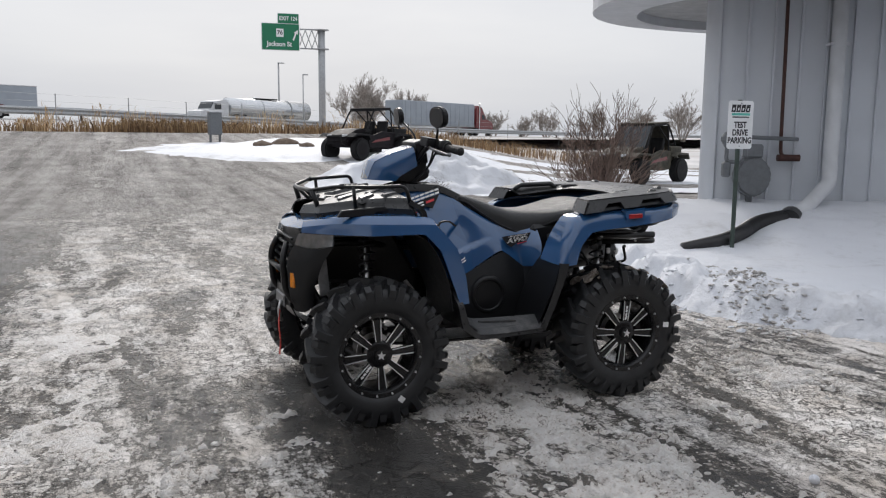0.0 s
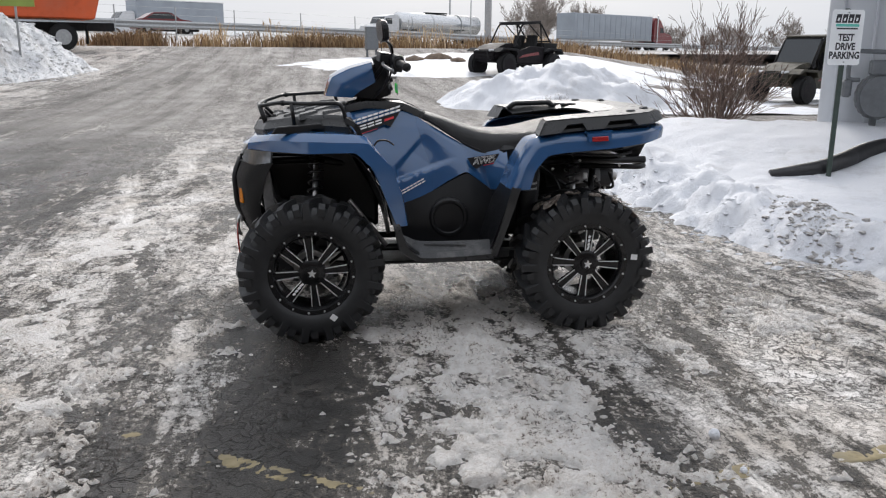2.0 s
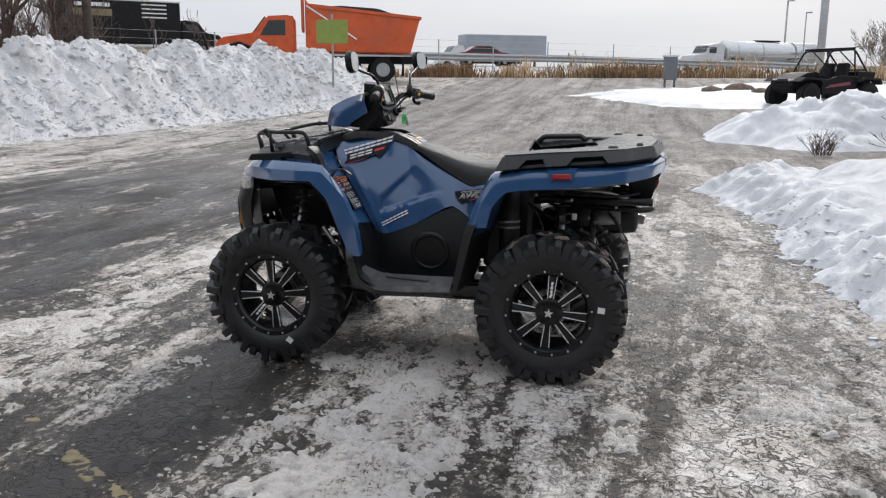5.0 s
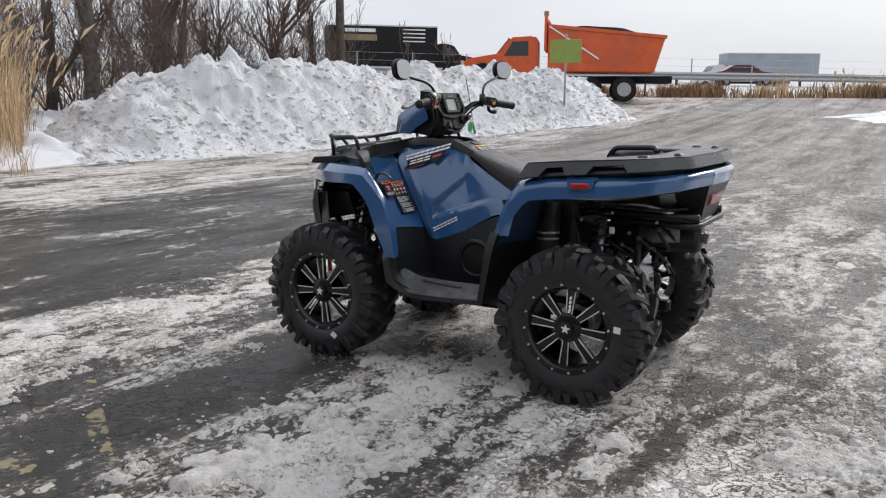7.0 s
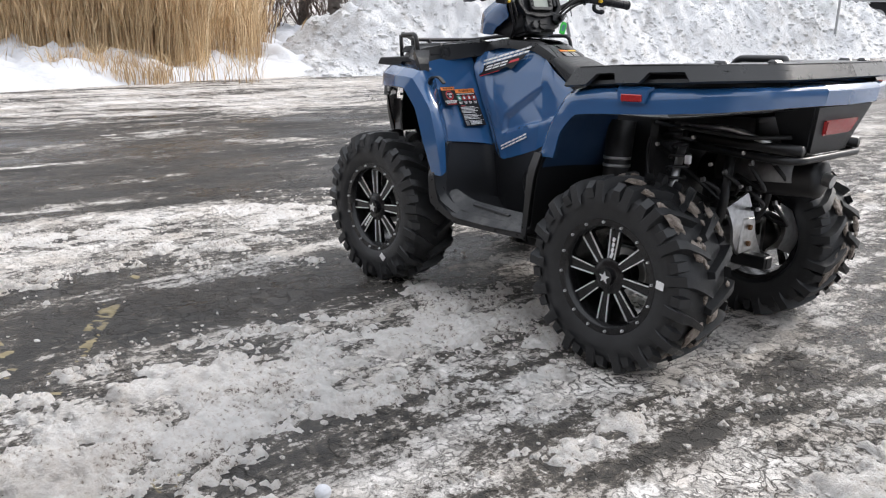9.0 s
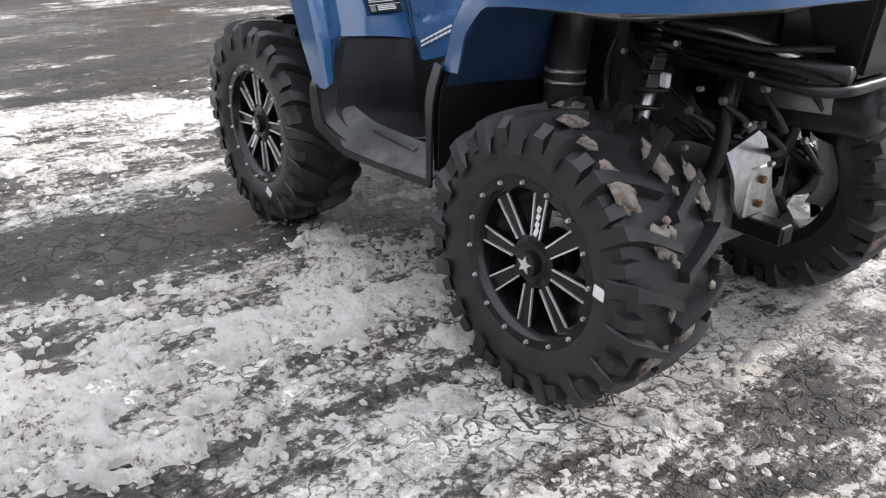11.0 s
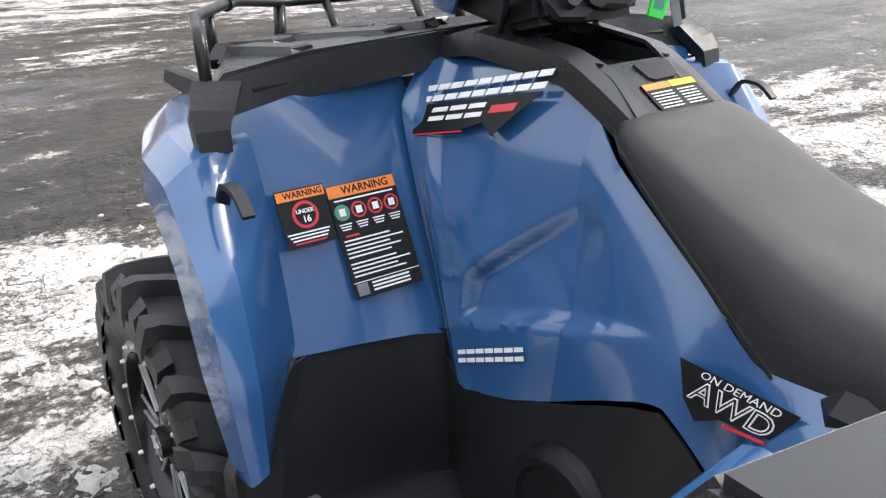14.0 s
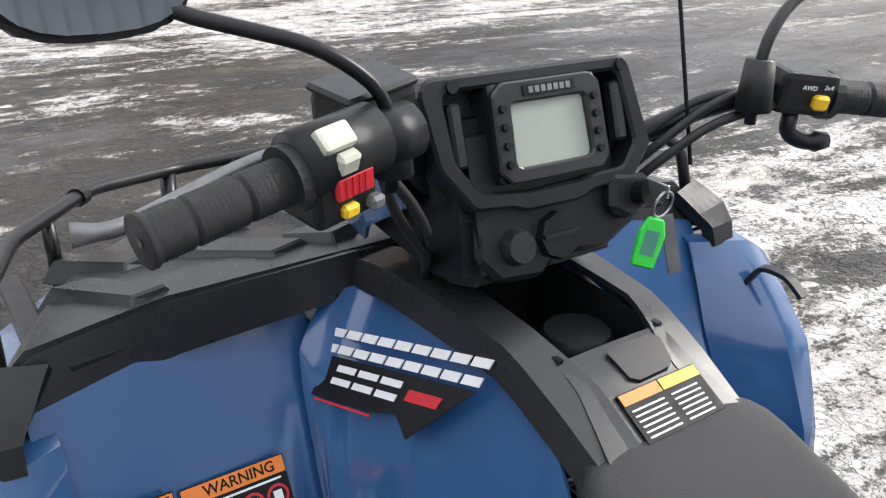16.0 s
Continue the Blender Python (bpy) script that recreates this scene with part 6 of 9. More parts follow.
    add_tube(bm, [(0, f + 0.03, 0), (0, f + 0.2, 0)], [0.05, 0.075], 16)
    keep("axle_hub", bm, M_STEELBLK)
    bm = bmesh.new()
    add_box(bm, (0, 0, 0), (0.026, 0.0016, 0.030))
    keep("size_tag", bm, M_WHITE, False)
    bm = bmesh.new()
    for k in range(4):
        add_box(bm, (0.074 + 0.018 * k, f + 0.0075, 0.0), (0.014 if k else 0.02, 0.002, 0.010), Matrix.Rotation(radians(18), 3, 'Y'))
    keep("spoke_print", bm, M_WHITE, False)
    return meshes


def build_wheel(meshes, x, y, side, turn, half, face, tag_angle, mud=False):
    """side -1 is the left flank. turn: the wheel's rolling angle in degrees."""
    w = new("wheel", meshes["rim"])
    w.parent = atv
    w.matrix_basis = pose(x, y, WR - 0.004, 0, 0, 0 if side < 0 else 180) @ pose(0, 0, 0, 0, turn, 0)

    def kid(name, m=Matrix.Identity(4), label=""):
        o = new(name, meshes[name])
        o.parent = w
        o.matrix_basis = m
        if label:
            o["label"] = label
        return o
    kid("tyre", label="black rubber mud tyre with deep lugs")
    for k in range(17):
        a = 360 * k / 17
        for nm, off in (("outer_lug", 0), ("inner_lug", 180 / 17), ("outer_biter", 180 / 17), ("inner_biter", 0)):
            kid(nm, pose(0, 0, 0, 0, -(a + off), 0)).name = "tread_lug"
    for k in range(8):
        turned = pose(0, 0, 0, 0, k * 45, 0)
        kid("spoke", turned)
        for flip in (1, -1):
            kid("milled_edge", turned @ Matrix.Diagonal((1, 1, flip, 1)), "bright machined edge")
    kid("spoke_print")
    kid("hub")
    kid("star_badge")
    for k in range(16):
        a = 2 * math.pi * (k + 0.5) / 16
        kid("bolt", Matrix.Translation((0.185 * math.cos(a), 0, 0.185 * math.sin(a))))
    kid("brake_disc", label="bare steel brake disc")
    kid("axle_hub")
    a = radians(tag_angle)
    kid("size_tag", Matrix.Translation((0.225 * math.cos(a), -half * 1.035, 0.225 * math.sin(a))) @ pose(0, 0, 0, -6, 0, 0), "white paper size tag")
    return w


FH, RH = 0.112, 0.132
FM = build_wheel_meshes(FH, -0.088)
RM = build_wheel_meshes(RH, -0.108)
WY_F, WY_R = -0.492, -0.472
build_wheel(FM, -0.642, WY_F, -1, 130, FH, -0.088, 64)
build_wheel(FM, -0.642, -WY_F, 1, 40, FH, -0.088, 20)
build_wheel(RM, 0.642, WY_R, -1, -85, RH, -0.108, -77)
build_wheel(RM, 0.642, -WY_R, 1, 20, RH, -0.108, 200)


# frozen slush caught between the rear lugs
def mud_clods():
    rng = random.Random(12)
    k = 0
    for side in (-1, 1):
        for _ in range(34):
            a = radians(rng.uniform(-45, 135))
            y = side * 0.472 + rng.uniform(-0.10, 0.11)
            bm = bmesh.new()
            bmesh.ops.create_icosphere(bm, subdivisions=3, radius=1)
            big = rng.random() < 0.5
            s = (rng.uniform(0.022, 0.055) if big else rng.uniform(0.008, 0.02), rng.uniform(0.012, 0.03) if big else rng.uniform(0.006, 0.014), 0.008 if big else 0.005)
            for v in bm.verts:
                q = 1 + 0.5 * noise.noise(v.co * 1.6 + Vector((k * 3.7, 3, 1))) + 0.30 * noise.noise(v.co * 6.5 + Vector((k, 1, 7)))
                v.co = Vector((v.co.x * s[0] * q, v.co.y * s[1] * q, v.co.z * s[2] * q))
            ob = part("mud_clod", bm, M_MUD, atv, "dried mud and slush caught in the tread", smooth=True, auto=60)
            r = WR - 0.012
            ob.matrix_basis = Matrix.Translation((0.642 + r * math.cos(a), y, WR + r * math.sin(a))) @ Matrix.Rotation(math.pi / 2 - a, 4, 'Y')
            k += 1


mud_clods()

# ---- blue bodywork ----
# front fender: sections run from the nose back over the arch and down its rear leg
fender_f = [
    [(-0.885, -0.12, 0.905), (-0.900, -0.20, 0.895), (-0.915, -0.245, 0.872), (-0.918, -0.25, 0.848)],
    [(-0.780, -0.31, 0.932), (-0.785, -0.385, 0.925), (-0.80, -0.405, 0.900), (-0.80, -0.405, 0.852)],
    [(-0.640, -0.41, 0.942), (-0.645, -0.490, 0.936), (-0.65, -0.525, 0.905), (-0.65, -0.530, 0.855)],
    [(-0.500, -0.45, 0.944), (-0.500, -0.540, 0.936), (-0.50, -0.575, 0.905), (-0.505, -0.580, 0.862)],
    [(-0.425, -0.452, 0.930), (-0.390, -0.545, 0.925), (-0.385, -0.583, 0.900), (-0.435, -0.588, 0.860)],
    [(-0.368, -0.452, 0.800), (-0.290, -0.540, 0.800), (-0.282, -0.580, 0.790), (-0.360, -0.588, 0.785)],
    [(-0.305, -0.462, 0.665), (-0.232, -0.545, 0.665), (-0.235, -0.578, 0.655), (-0.308, -0.586, 0.655)],
    [(-0.262, -0.52, 0.575), (-0.212, -0.552, 0.545), (-0.214, -0.570, 0.530), (-0.258, -0.576, 0.530)],
]
bm = shell(net(fender_f, 42, 12, hard_u=0.72, hard_v=0.8), -0.005, (0.1, -0.5, 1))
pair("front_fender", bm, M_PAINT, atv, "dark blue moulded front fender")
# flat bonnet panel between the front fenders
part("nose_panel", shell(net([[(-0.80, -0.30, 0.930), (-0.86, -0.14, 0.905), (-0.875, 0, 0.90), (-0.86, 0.14, 0.905), (-0.80, 0.30, 0.930)],
                              [(-0.915, -0.24, 0.865), (-0.945, -0.12, 0.86), (-0.955, 0, 0.855), (-0.945, 0.12, 0.86), (-0.915, 0.24, 0.865)]], 4, 16), -0.005, (-1, 0, 1)), M_PAINT, atv, smooth=True)

# leg shield with its shallow crease
shield = [
    [(-0.450, -0.475, 0.958), (-0.472, -0.36, 0.972), (-0.492, -0.27, 0.976), (-0.497, -0.160, 0.974)],
    [(-0.398, -0.475, 0.858), (-0.412, -0.36, 0.856), (-0.418, -0.27, 0.852), (-0.422, -0.165, 0.850)],
    [(-0.352, -0.478, 0.755), (-0.350, -0.36, 0.748), (-0.352, -0.27, 0.742), (-0.355, -0.170, 0.735)],
    [(-0.298, -0.478, 0.650), (-0.290, -0.36, 0.640), (-0.285, -0.27, 0.628), (-0.275, -0.190, 0.610)],
]
pair("leg_shield", shell(net(shield, 12, 12, hard_u=0.5, hard_v=0.5), -0.005, (1, 0, 0.4)), M_PAINT, atv)

# flank below tank cover and seat
flank_a = [
    [(-0.475, -0.135, 0.985), (-0.452, -0.182, 0.935), (-0.385, -0.196, 0.820), (-0.318, -0.205, 0.710), (-0.250, -0.220, 0.595)],
    [(-0.425, -0.090, 1.012), (-0.388, -0.165, 0.915), (-0.292, -0.202, 0.800), (-0.225, -0.222, 0.690), (-0.190, -0.234, 0.572)],
    [(-0.280, -0.092, 1.034), (-0.255, -0.146, 0.930), (-0.195, -0.182, 0.815), (-0.125, -0.212, 0.710), (-0.105, -0.228, 0.600)],
    [(-0.115, -0.090, 0.988), (-0.108, -0.118, 0.930), (-0.085, -0.146, 0.850), (-0.045, -0.192, 0.745), (-0.038, -0.208, 0.628)],
]
flank_b = [
    flank_a[-1],
    [(-0.045, -0.114, 0.938), (-0.030, -0.134, 0.905), (-0.005, -0.156, 0.840), (0.030, -0.185, 0.755), (0.052, -0.200, 0.680)],
    [(0.115, -0.128, 0.845), (0.120, -0.142, 0.820), (0.126, -0.158, 0.790), (0.130, -0.176, 0.755), (0.132, -0.194, 0.712)],
    [(0.215, -0.155, 0.802), (0.220, -0.166, 0.775), (0.228, -0.176, 0.735), (0.240, -0.186, 0.680), (0.256, -0.192, 0.628)],
    [(0.335, -0.178, 0.828), (0.333, -0.220, 0.790), (0.328, -0.262, 0.745), (0.320, -0.275, 0.695), (0.305, -0.280, 0.640)],
]


def scoop(bm):
    """Presses the angular hollow into the flank: steep along its front and lower edges, running out to the rear."""
    tri = [Vector((-0.073, 0.905)), Vector((-0.232, 0.745)), Vector((-0.228, 0.668)), Vector((0.095, 0.780))]
    edges = [(tri[0], tri[1], 0.020), (tri[1], tri[2], 0.014), (tri[2], tri[3], 0.012), (tri[3], tri[0], 0.11)]
    for v in bm.verts:
        p = Vector((v.co.x, v.co.z))
        k = 1.0
        for a, b, w in edges:
            d = b - a
            k *= min(1.0, max(0.0, (d.x * (p.y - a.y) - d.y * (p.x - a.x)) / d.length / w))
        v.co.y += 0.022 * k
        # crease that falls from the tank to the sill
        c = (v.co.x + 0.30) + (v.co.z - 0.75) * 0.55
        v.co.y -= 0.007 * max(0.0, 1 - abs(c) / 0.030)
    return bm


pair("side_panel", shell(scoop(net(flank_a, 56, 60, hard_u=0.55, hard_v=0.45)), -0.005, (0, -1, 0.4)), M_PAINT, atv, "dark blue side panel with angular creases", auto=50)
pair("rear_side_panel", shell(scoop(net(flank_b, 50, 50, hard_u=0.55, hard_v=0.45)), -0.005, (0, -1, 0.4)), M_PAINT, atv, auto=50)

# rear fender
fender_r = [
    [(0.262, -0.380, 0.690), (0.272, -0.518, 0.682), (0.300, -0.554, 0.678), (0.360, -0.558, 0.682)],
    [(0.305, -0.380, 0.800), (0.312, -0.518, 0.790), (0.335, -0.555, 0.788), (0.385, -0.560, 0.772)],
    [(0.365, -0.400, 0.905), (0.378, -0.513, 0.905), (0.400, -0.552, 0.888), (0.442, -0.560, 0.836)],
    [(0.500, -0.440, 0.935), (0.505, -0.523, 0.932), (0.515, -0.555, 0.912), (0.530, -0.562, 0.850)],
    [(0.740, -0.440, 0.948), (0.740, -0.528, 0.945), (0.745, -0.558, 0.925), (0.750, -0.564, 0.868)],
    [(0.900, -0.420, 0.955), (0.920, -0.493, 0.955), (0.930, -0.518, 0.940), (0.930, -0.520, 0.888)],
    [(1.000, -0.340, 0.962), (1.035, -0.410, 0.962), (1.045, -0.425, 0.950), (1.040, -0.422, 0.905)],
    [(1.050, -0.160, 0.965), (1.092, -0.180, 0.965), (1.102, -0.185, 0.953), (1.096, -0.185, 0.910)],
]
bm = shell(net(fender_r, 40, 10, hard_u=0.7, hard_v=0.8), -0.005, (0, -0.6, 1))
pair("rear_fender", bm, M_PAINT, atv, "dark blue moulded rear fender")
part("tail_panel", shell(net([[(1.05, -0.165, 0.965), (1.055, 0, 0.966), (1.05, 0.165, 0.965)], [(1.092, -0.185, 0.965), (1.10, 0, 0.966), (1.092, 0.185, 0.965)],
                              [(1.103, -0.186, 0.953), (1.112, 0, 0.953), (1.103, 0.186, 0.953)], [(1.096, -0.186, 0.910), (1.104, 0, 0.908), (1.096, 0.186, 0.910)]], 9, 12, hard_u=0.8), -0.005, (1, 0, 1)), M_PAINT, atv, smooth=True)
# bulged housing for the side reflector
bm = shell(net([[(0.612, -0.550, 0.938), (0.620, -0.565, 0.930), (0.628, -0.569, 0.896)], [(0.742, -0.552, 0.942), (0.734, -0.567, 0.934), (0.728, -0.571, 0.900)]], 4, 4, hard_u=True, hard_v=True), -0.010, (0, -1, 0.2))
pair("reflector_housing", bm, M_PAINT, atv)
for s in (1, -1):
    part("side_reflector", box((0.678, -0.577 * s, 0.9135), (0.078, 0.014, 0.023), Matrix.Rotation(radians(-2.5), 3, 'Y'), 0.003), M_REDLENS, atv, "red side reflector")

# ---- black plastic: footwells, side covers, inner guards ----
well = [
    [(-0.312, -0.452, 0.662), (-0.309, -0.36, 0.652), (-0.303, -0.27, 0.640), (-0.278, -0.208, 0.622)],
    [(-0.262, -0.500, 0.540), (-0.258, -0.40, 0.530), (-0.255, -0.29, 0.520), (-0.235, -0.225, 0.500)],
    [(-0.225, -0.535, 0.450), (-0.225, -0.42, 0.430), (-0.225, -0.30, 0.415), (-0.215, -0.235, 0.400)],
    [(-0.150, -0.515, 0.388), (-0.155, -0.42, 0.365), (-0.155, -0.30, 0.360), (-0.150, -0.240, 0.360)],
    [(0.190, -0.485, 0.382), (0.180, -0.42, 0.362), (0.180, -0.30, 0.362), (0.180, -0.240, 0.362)],
]
pair("footwell", shell(net(well, 20, 9, hard_u=0.75, hard_v=0.9), -0.006, (0.3, 0, 1)), M_PLASTIC, atv, "black moulded footwell")
# outer rim of the footwell: front wing, sill and rear upright
rim_pts = [
    [(-0.300, -0.455, 0.652), (-0.285, -0.470, 0.648)],
    [(-0.285, -0.540, 0.575), (-0.262, -0.545, 0.575)],
    [(-0.272, -0.580, 0.520), (-0.244, -0.574, 0.526)],
    [(-0.250, -0.585, 0.418), (-0.214, -0.575, 0.428)],
    [(-0.140, -0.548, 0.346), (-0.130, -0.542, 0.364)],
    [(0.205, -0.512, 0.348), (0.200, -0.508, 0.366)],
]
pair("footwell_rim", shell(net(rim_pts, 20, 3, hard_u=0.7, hard_v=True), -0.012, (0, -1, 0)), M_GREYPLASTIC, atv, "charcoal footwell sill")
wing = [[(-0.293, -0.452, 0.650), (-0.262, -0.500, 0.540), (-0.225, -0.535, 0.450), (-0.150, -0.515, 0.394), (0.190, -0.485, 0.388)],
        [(-0.287, -0.468, 0.648), (-0.255, -0.578, 0.530), (-0.212, -0.575, 0.428), (-0.130, -0.534, 0.372), (0.195, -0.502, 0.372)]]
pair("footwell_flange", shell(net(wing, 4, 16, hard_u=True, hard_v=0.7), -0.005, (0.4, -0.2, 1)), M_GREYPLASTIC, atv)
upright = [[(0.188, -0.514, 0.366), (0.220, -0.522, 0.362)],
           [(0.222, -0.540, 0.480), (0.254, -0.548, 0.480)],
           [(0.252, -0.566, 0.610), (0.290, -0.572, 0.610)],
           [(0.275, -0.556, 0.690), (0.316, -0.568, 0.690)]]
pair("rear_upright", shell(net(upright, 8, 2, hard_u=0.5, hard_v=True), -0.006, (0.3, -1, 0)), M_GREYPLASTIC, atv)
guard = [[(0.212, -0.500, 0.370), (0.215, -0.40, 0.36), (0.225, -0.25, 0.36)], [(0.250, -0.530, 0.480), (0.262, -0.42, 0.48), (0.280, -0.26, 0.48)],
         [(0.284, -0.554, 0.610), (0.305, -0.43, 0.61), (0.330, -0.26, 0.61)], [(0.308, -0.550, 0.690), (0.332, -0.44, 0.70), (0.360, -0.26, 0.70)]]
pair("inner_guard", shell(net(guard, 8, 6, hard_u=0.3), -0.004, (1, 0, 0)), M_PLASTIC, atv, "black inner guard of the rear arch", smooth=True)
# inside of the rear arch, shade put into its darker blue
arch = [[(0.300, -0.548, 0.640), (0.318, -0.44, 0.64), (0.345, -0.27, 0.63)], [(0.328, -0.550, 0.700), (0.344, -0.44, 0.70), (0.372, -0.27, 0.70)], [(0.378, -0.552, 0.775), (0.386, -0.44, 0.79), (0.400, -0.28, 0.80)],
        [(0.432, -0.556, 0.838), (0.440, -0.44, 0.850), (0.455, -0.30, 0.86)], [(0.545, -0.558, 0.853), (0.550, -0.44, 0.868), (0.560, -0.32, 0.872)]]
pair("arch_skin", shell(net(arch, 9, 6, hard_u=0.5), -0.003, (1, 0, -1)), M_SHADEBLUE, atv, "inner skin of the rear fender, its blue darkened for shade", smooth=True)
back_wall = [[(0.195, -0.495, 0.380), (0.185, -0.24, 0.365)], [(0.255, -0.556, 0.600), (0.250, -0.27, 0.60)], [(0.285, -0.545, 0.690), (0.290, -0.33, 0.70)]]
pair("footwell_back", shell(net(back_wall, 6, 4, hard_u=True, hard_v=True), -0.005, (-1, 0, 0)), M_PLASTIC, atv)
# broad sloping sill
pair("sill_pad", shell(net([[(-0.222, -0.476, 0.462), (-0.252, -0.580, 0.442)], [(-0.146, -0.448, 0.424), (-0.156, -0.560, 0.370)], [(0.020, -0.438, 0.418), (0.020, -0.542, 0.364)], [(0.200, -0.436, 0.420), (0.214, -0.521, 0.370)]], 14, 4, hard_u=0.6, hard_v=True), -0.006, (0, -0.3, 1)), M_SILL, atv, "scuffed grey footwell sill")
# ribbed foot pegs on the floor
for s in (1, -1):
    for i in range(6):
        part("tread_bar", box((-0.11 + i * 0.05, -0.40 * s, 0.372), (0.022, 0.20, 0.012), rot_z(-16 * s), 0.003), M_GREYPLASTIC, atv)
    part("sill_tread", box((-0.02, -0.470 * s, 0.412), (0.20, 0.016, 0.010), Matrix.Rotation(radians(2), 3, 'Y'), 0.002), M_SILL, atv)
# belt cover side with its round boss
cover = [
    [(-0.255, -0.225, 0.590), (-0.230, -0.235, 0.480), (-0.205, -0.238, 0.362)],
    [(-0.190, -0.236, 0.572), (-0.160, -0.248, 0.470), (-0.150, -0.248, 0.362)],
    [(-0.038, -0.212, 0.626), (-0.030, -0.246, 0.500), (-0.030, -0.246, 0.362)],
    [(0.132, -0.198, 0.708), (0.130, -0.244, 0.530), (0.120, -0.246, 0.362)],
    [(0.256, -0.196, 0.624), (0.250, -0.238, 0.500), (0.225, -0.246, 0.365)],
    [(0.308, -0.282, 0.640), (0.290, -0.280, 0.500), (0.250, -0.280, 0.370)],
]
pair("side_cover", shell(net(cover, 20, 10, hard_u=0.6, hard_v=0.4), -0.006, (0, -1, 0)), M_PLASTIC, atv, "black side cover with a round boss")
for s in (1, -1):
    bm = spin(bmesh.new(), [(-0.232, 0.10), (-0.252, 0.098), (-0.259, 0.088), (-0.259, 0.078), (-0.252, 0.072), (-0.254, 0.03), (-0.255, 0.0)], 40)
    bmesh.ops.remove_doubles(bm, verts=bm.verts[:], dist=1e-5)
    for v in bm.verts:
        v.co = Vector((v.co.x + 0.034, v.co.y * s, v.co.z + 0.497))
    bmesh.ops.recalc_face_normals(bm, faces=bm.faces[:])
    part("cover_boss", bm, M_PLASTIC, atv, smooth=True)
# inner wheel-arch liners
liner_f = [[(-0.86, -0.20, 0.86), (-0.84, -0.36, 0.845)], [(-0.66, -0.22, 0.90), (-0.65, -0.50, 0.853)], [(-0.46, -0.24, 0.88), (-0.46, -0.565, 0.858)],
           [(-0.38, -0.24, 0.74), (-0.375, -0.570, 0.780)], [(-0.30, -0.24, 0.56), (-0.315, -0.570, 0.650)], [(-0.27, -0.24, 0.42), (-0.285, -0.565, 0.50)]]
pair("front_arch_liner", shell(net(liner_f, 16, 4, hard_u=0.3, hard_v=True), 0.004, (0, 0, 1)), M_PLASTIC, atv)
liner_r = [[(0.555, -0.32, 0.876), (0.550, -0.560, 0.856)], [(0.68, -0.24, 0.885), (0.68, -0.552, 0.858)], [(0.82, -0.20, 0.89), (0.82, -0.540, 0.865)], [(1.02, -0.16, 0.90), (1.02, -0.40, 0.895)]]
pair("rear_arch_liner", shell(net(liner_r, 16, 4, hard_u=0.3, hard_v=True), 0.004, (0, 0, 1)), M_PLASTIC, atv)

# ---- seat ----
def build_seat():
    secs = [(-0.095, 0.098, 0.968, 0.996), (-0.06, 0.122, 0.955, 1.000), (0.02, 0.130, 0.900, 0.980), (0.12, 0.138, 0.838, 0.944), (0.222, 0.164, 0.794, 0.918),
            (0.34, 0.186, 0.824, 0.912), (0.45, 0.225, 0.872, 0.922), (0.58, 0.270, 0.905, 0.946), (0.68, 0.265, 0.925, 0.960), (0.74, 0.220, 0.930, 0.957)]
    rows = []
    for x, w, zb, zt in secs:
        row = []
        for k in range(13):
            a = math.pi * k / 12
            c = math.cos(a)
            yy = -w * math.copysign(abs(c) ** 0.55, c)
            zz = zb + (zt - zb) * (math.sin(a) ** 0.62)
            row.append((x + 0.02 * (abs(c) ** 2), yy, zz))
        rows.append(row)
    bm = net(rows, 36, 36)
    bmesh.ops.holes_fill(bm, edges=[e for e in bm.edges if e.is_boundary])
    bmesh.ops.recalc_face_normals(bm, faces=bm.faces[:])
    seat = part("seat", bm, M_SEAT, atv, "long black grained vinyl seat", smooth=True, auto=60)
    # piped seam along the lower edge
    for s in (1, -1):
        part("seam", tube([(x + 0.02, -w * s * 1.003, zb + 0.006) for x, w, zb, zt in secs], 0.004, 6), M_PLASTIC, seat)


build_seat()

# ---- tank console ----
CON = [(-0.455, 0.105, 1.030), (-0.36, 0.112, 1.052), (-0.19, 0.098, 1.046), (-0.118, 0.094, 1.018), (-0.055, 0.090, 0.985)]
for s in (1, -1):
    bm = shell(net([[(x, -(w + 0.002) * s, z - 0.030) for x, w, z in CON], [(x, -(w - 0.004) * s, z) for x, w, z in CON],
                    [(x, -(0.062 if i < 3 else 0.045) * s, z + 0.006) for i, (x, w, z) in enumerate(CON)]], 6, 24, hard_u=0.85, hard_v=0.6), -0.006, (0, -0.4 * s, 1))
    part("console_rail", bm, M_GREYPLASTIC, atv, "charcoal console trim", smooth=True)
bm = shell(net([[(-0.150, y, 1.0375 - abs(y) * 0.03), (-0.118, y, 1.0245 - abs(y) * 0.03), (-0.052, y * 1.25, 0.989 - abs(y) * 0.03)] for y in (-0.068, -0.03, 0.03, 0.068)], 6, 10, hard_v=0.5), -0.006, (0, 0, 1))
part("console_rear", bm, M_GREYPLASTIC, atv, "charcoal console trim", smooth=True)
well_floor = part("storage_well", box((-0.245, 0, 0.945), (0.20, 0.128, 0.01)), M_PLASTIC, atv, "deep black storage well")
for c, d in (((-0.245, -0.064, 0.995), (0.20, 0.006, 0.10)), ((-0.245, 0.064, 0.995), (0.20, 0.006, 0.10)), ((-0.147, 0, 0.982), (0.006, 0.128, 0.084)), ((-0.343, 0, 0.995), (0.006, 0.128, 0.10))):
    part("well_wall", box(c, d), M_PLASTIC, well_floor)
bm = spin(bmesh.new(), [(0.0, 0.0), (0.0, 0.040), (0.030, 0.040), (0.040, 0.034), (0.040, 0.0)], 12)
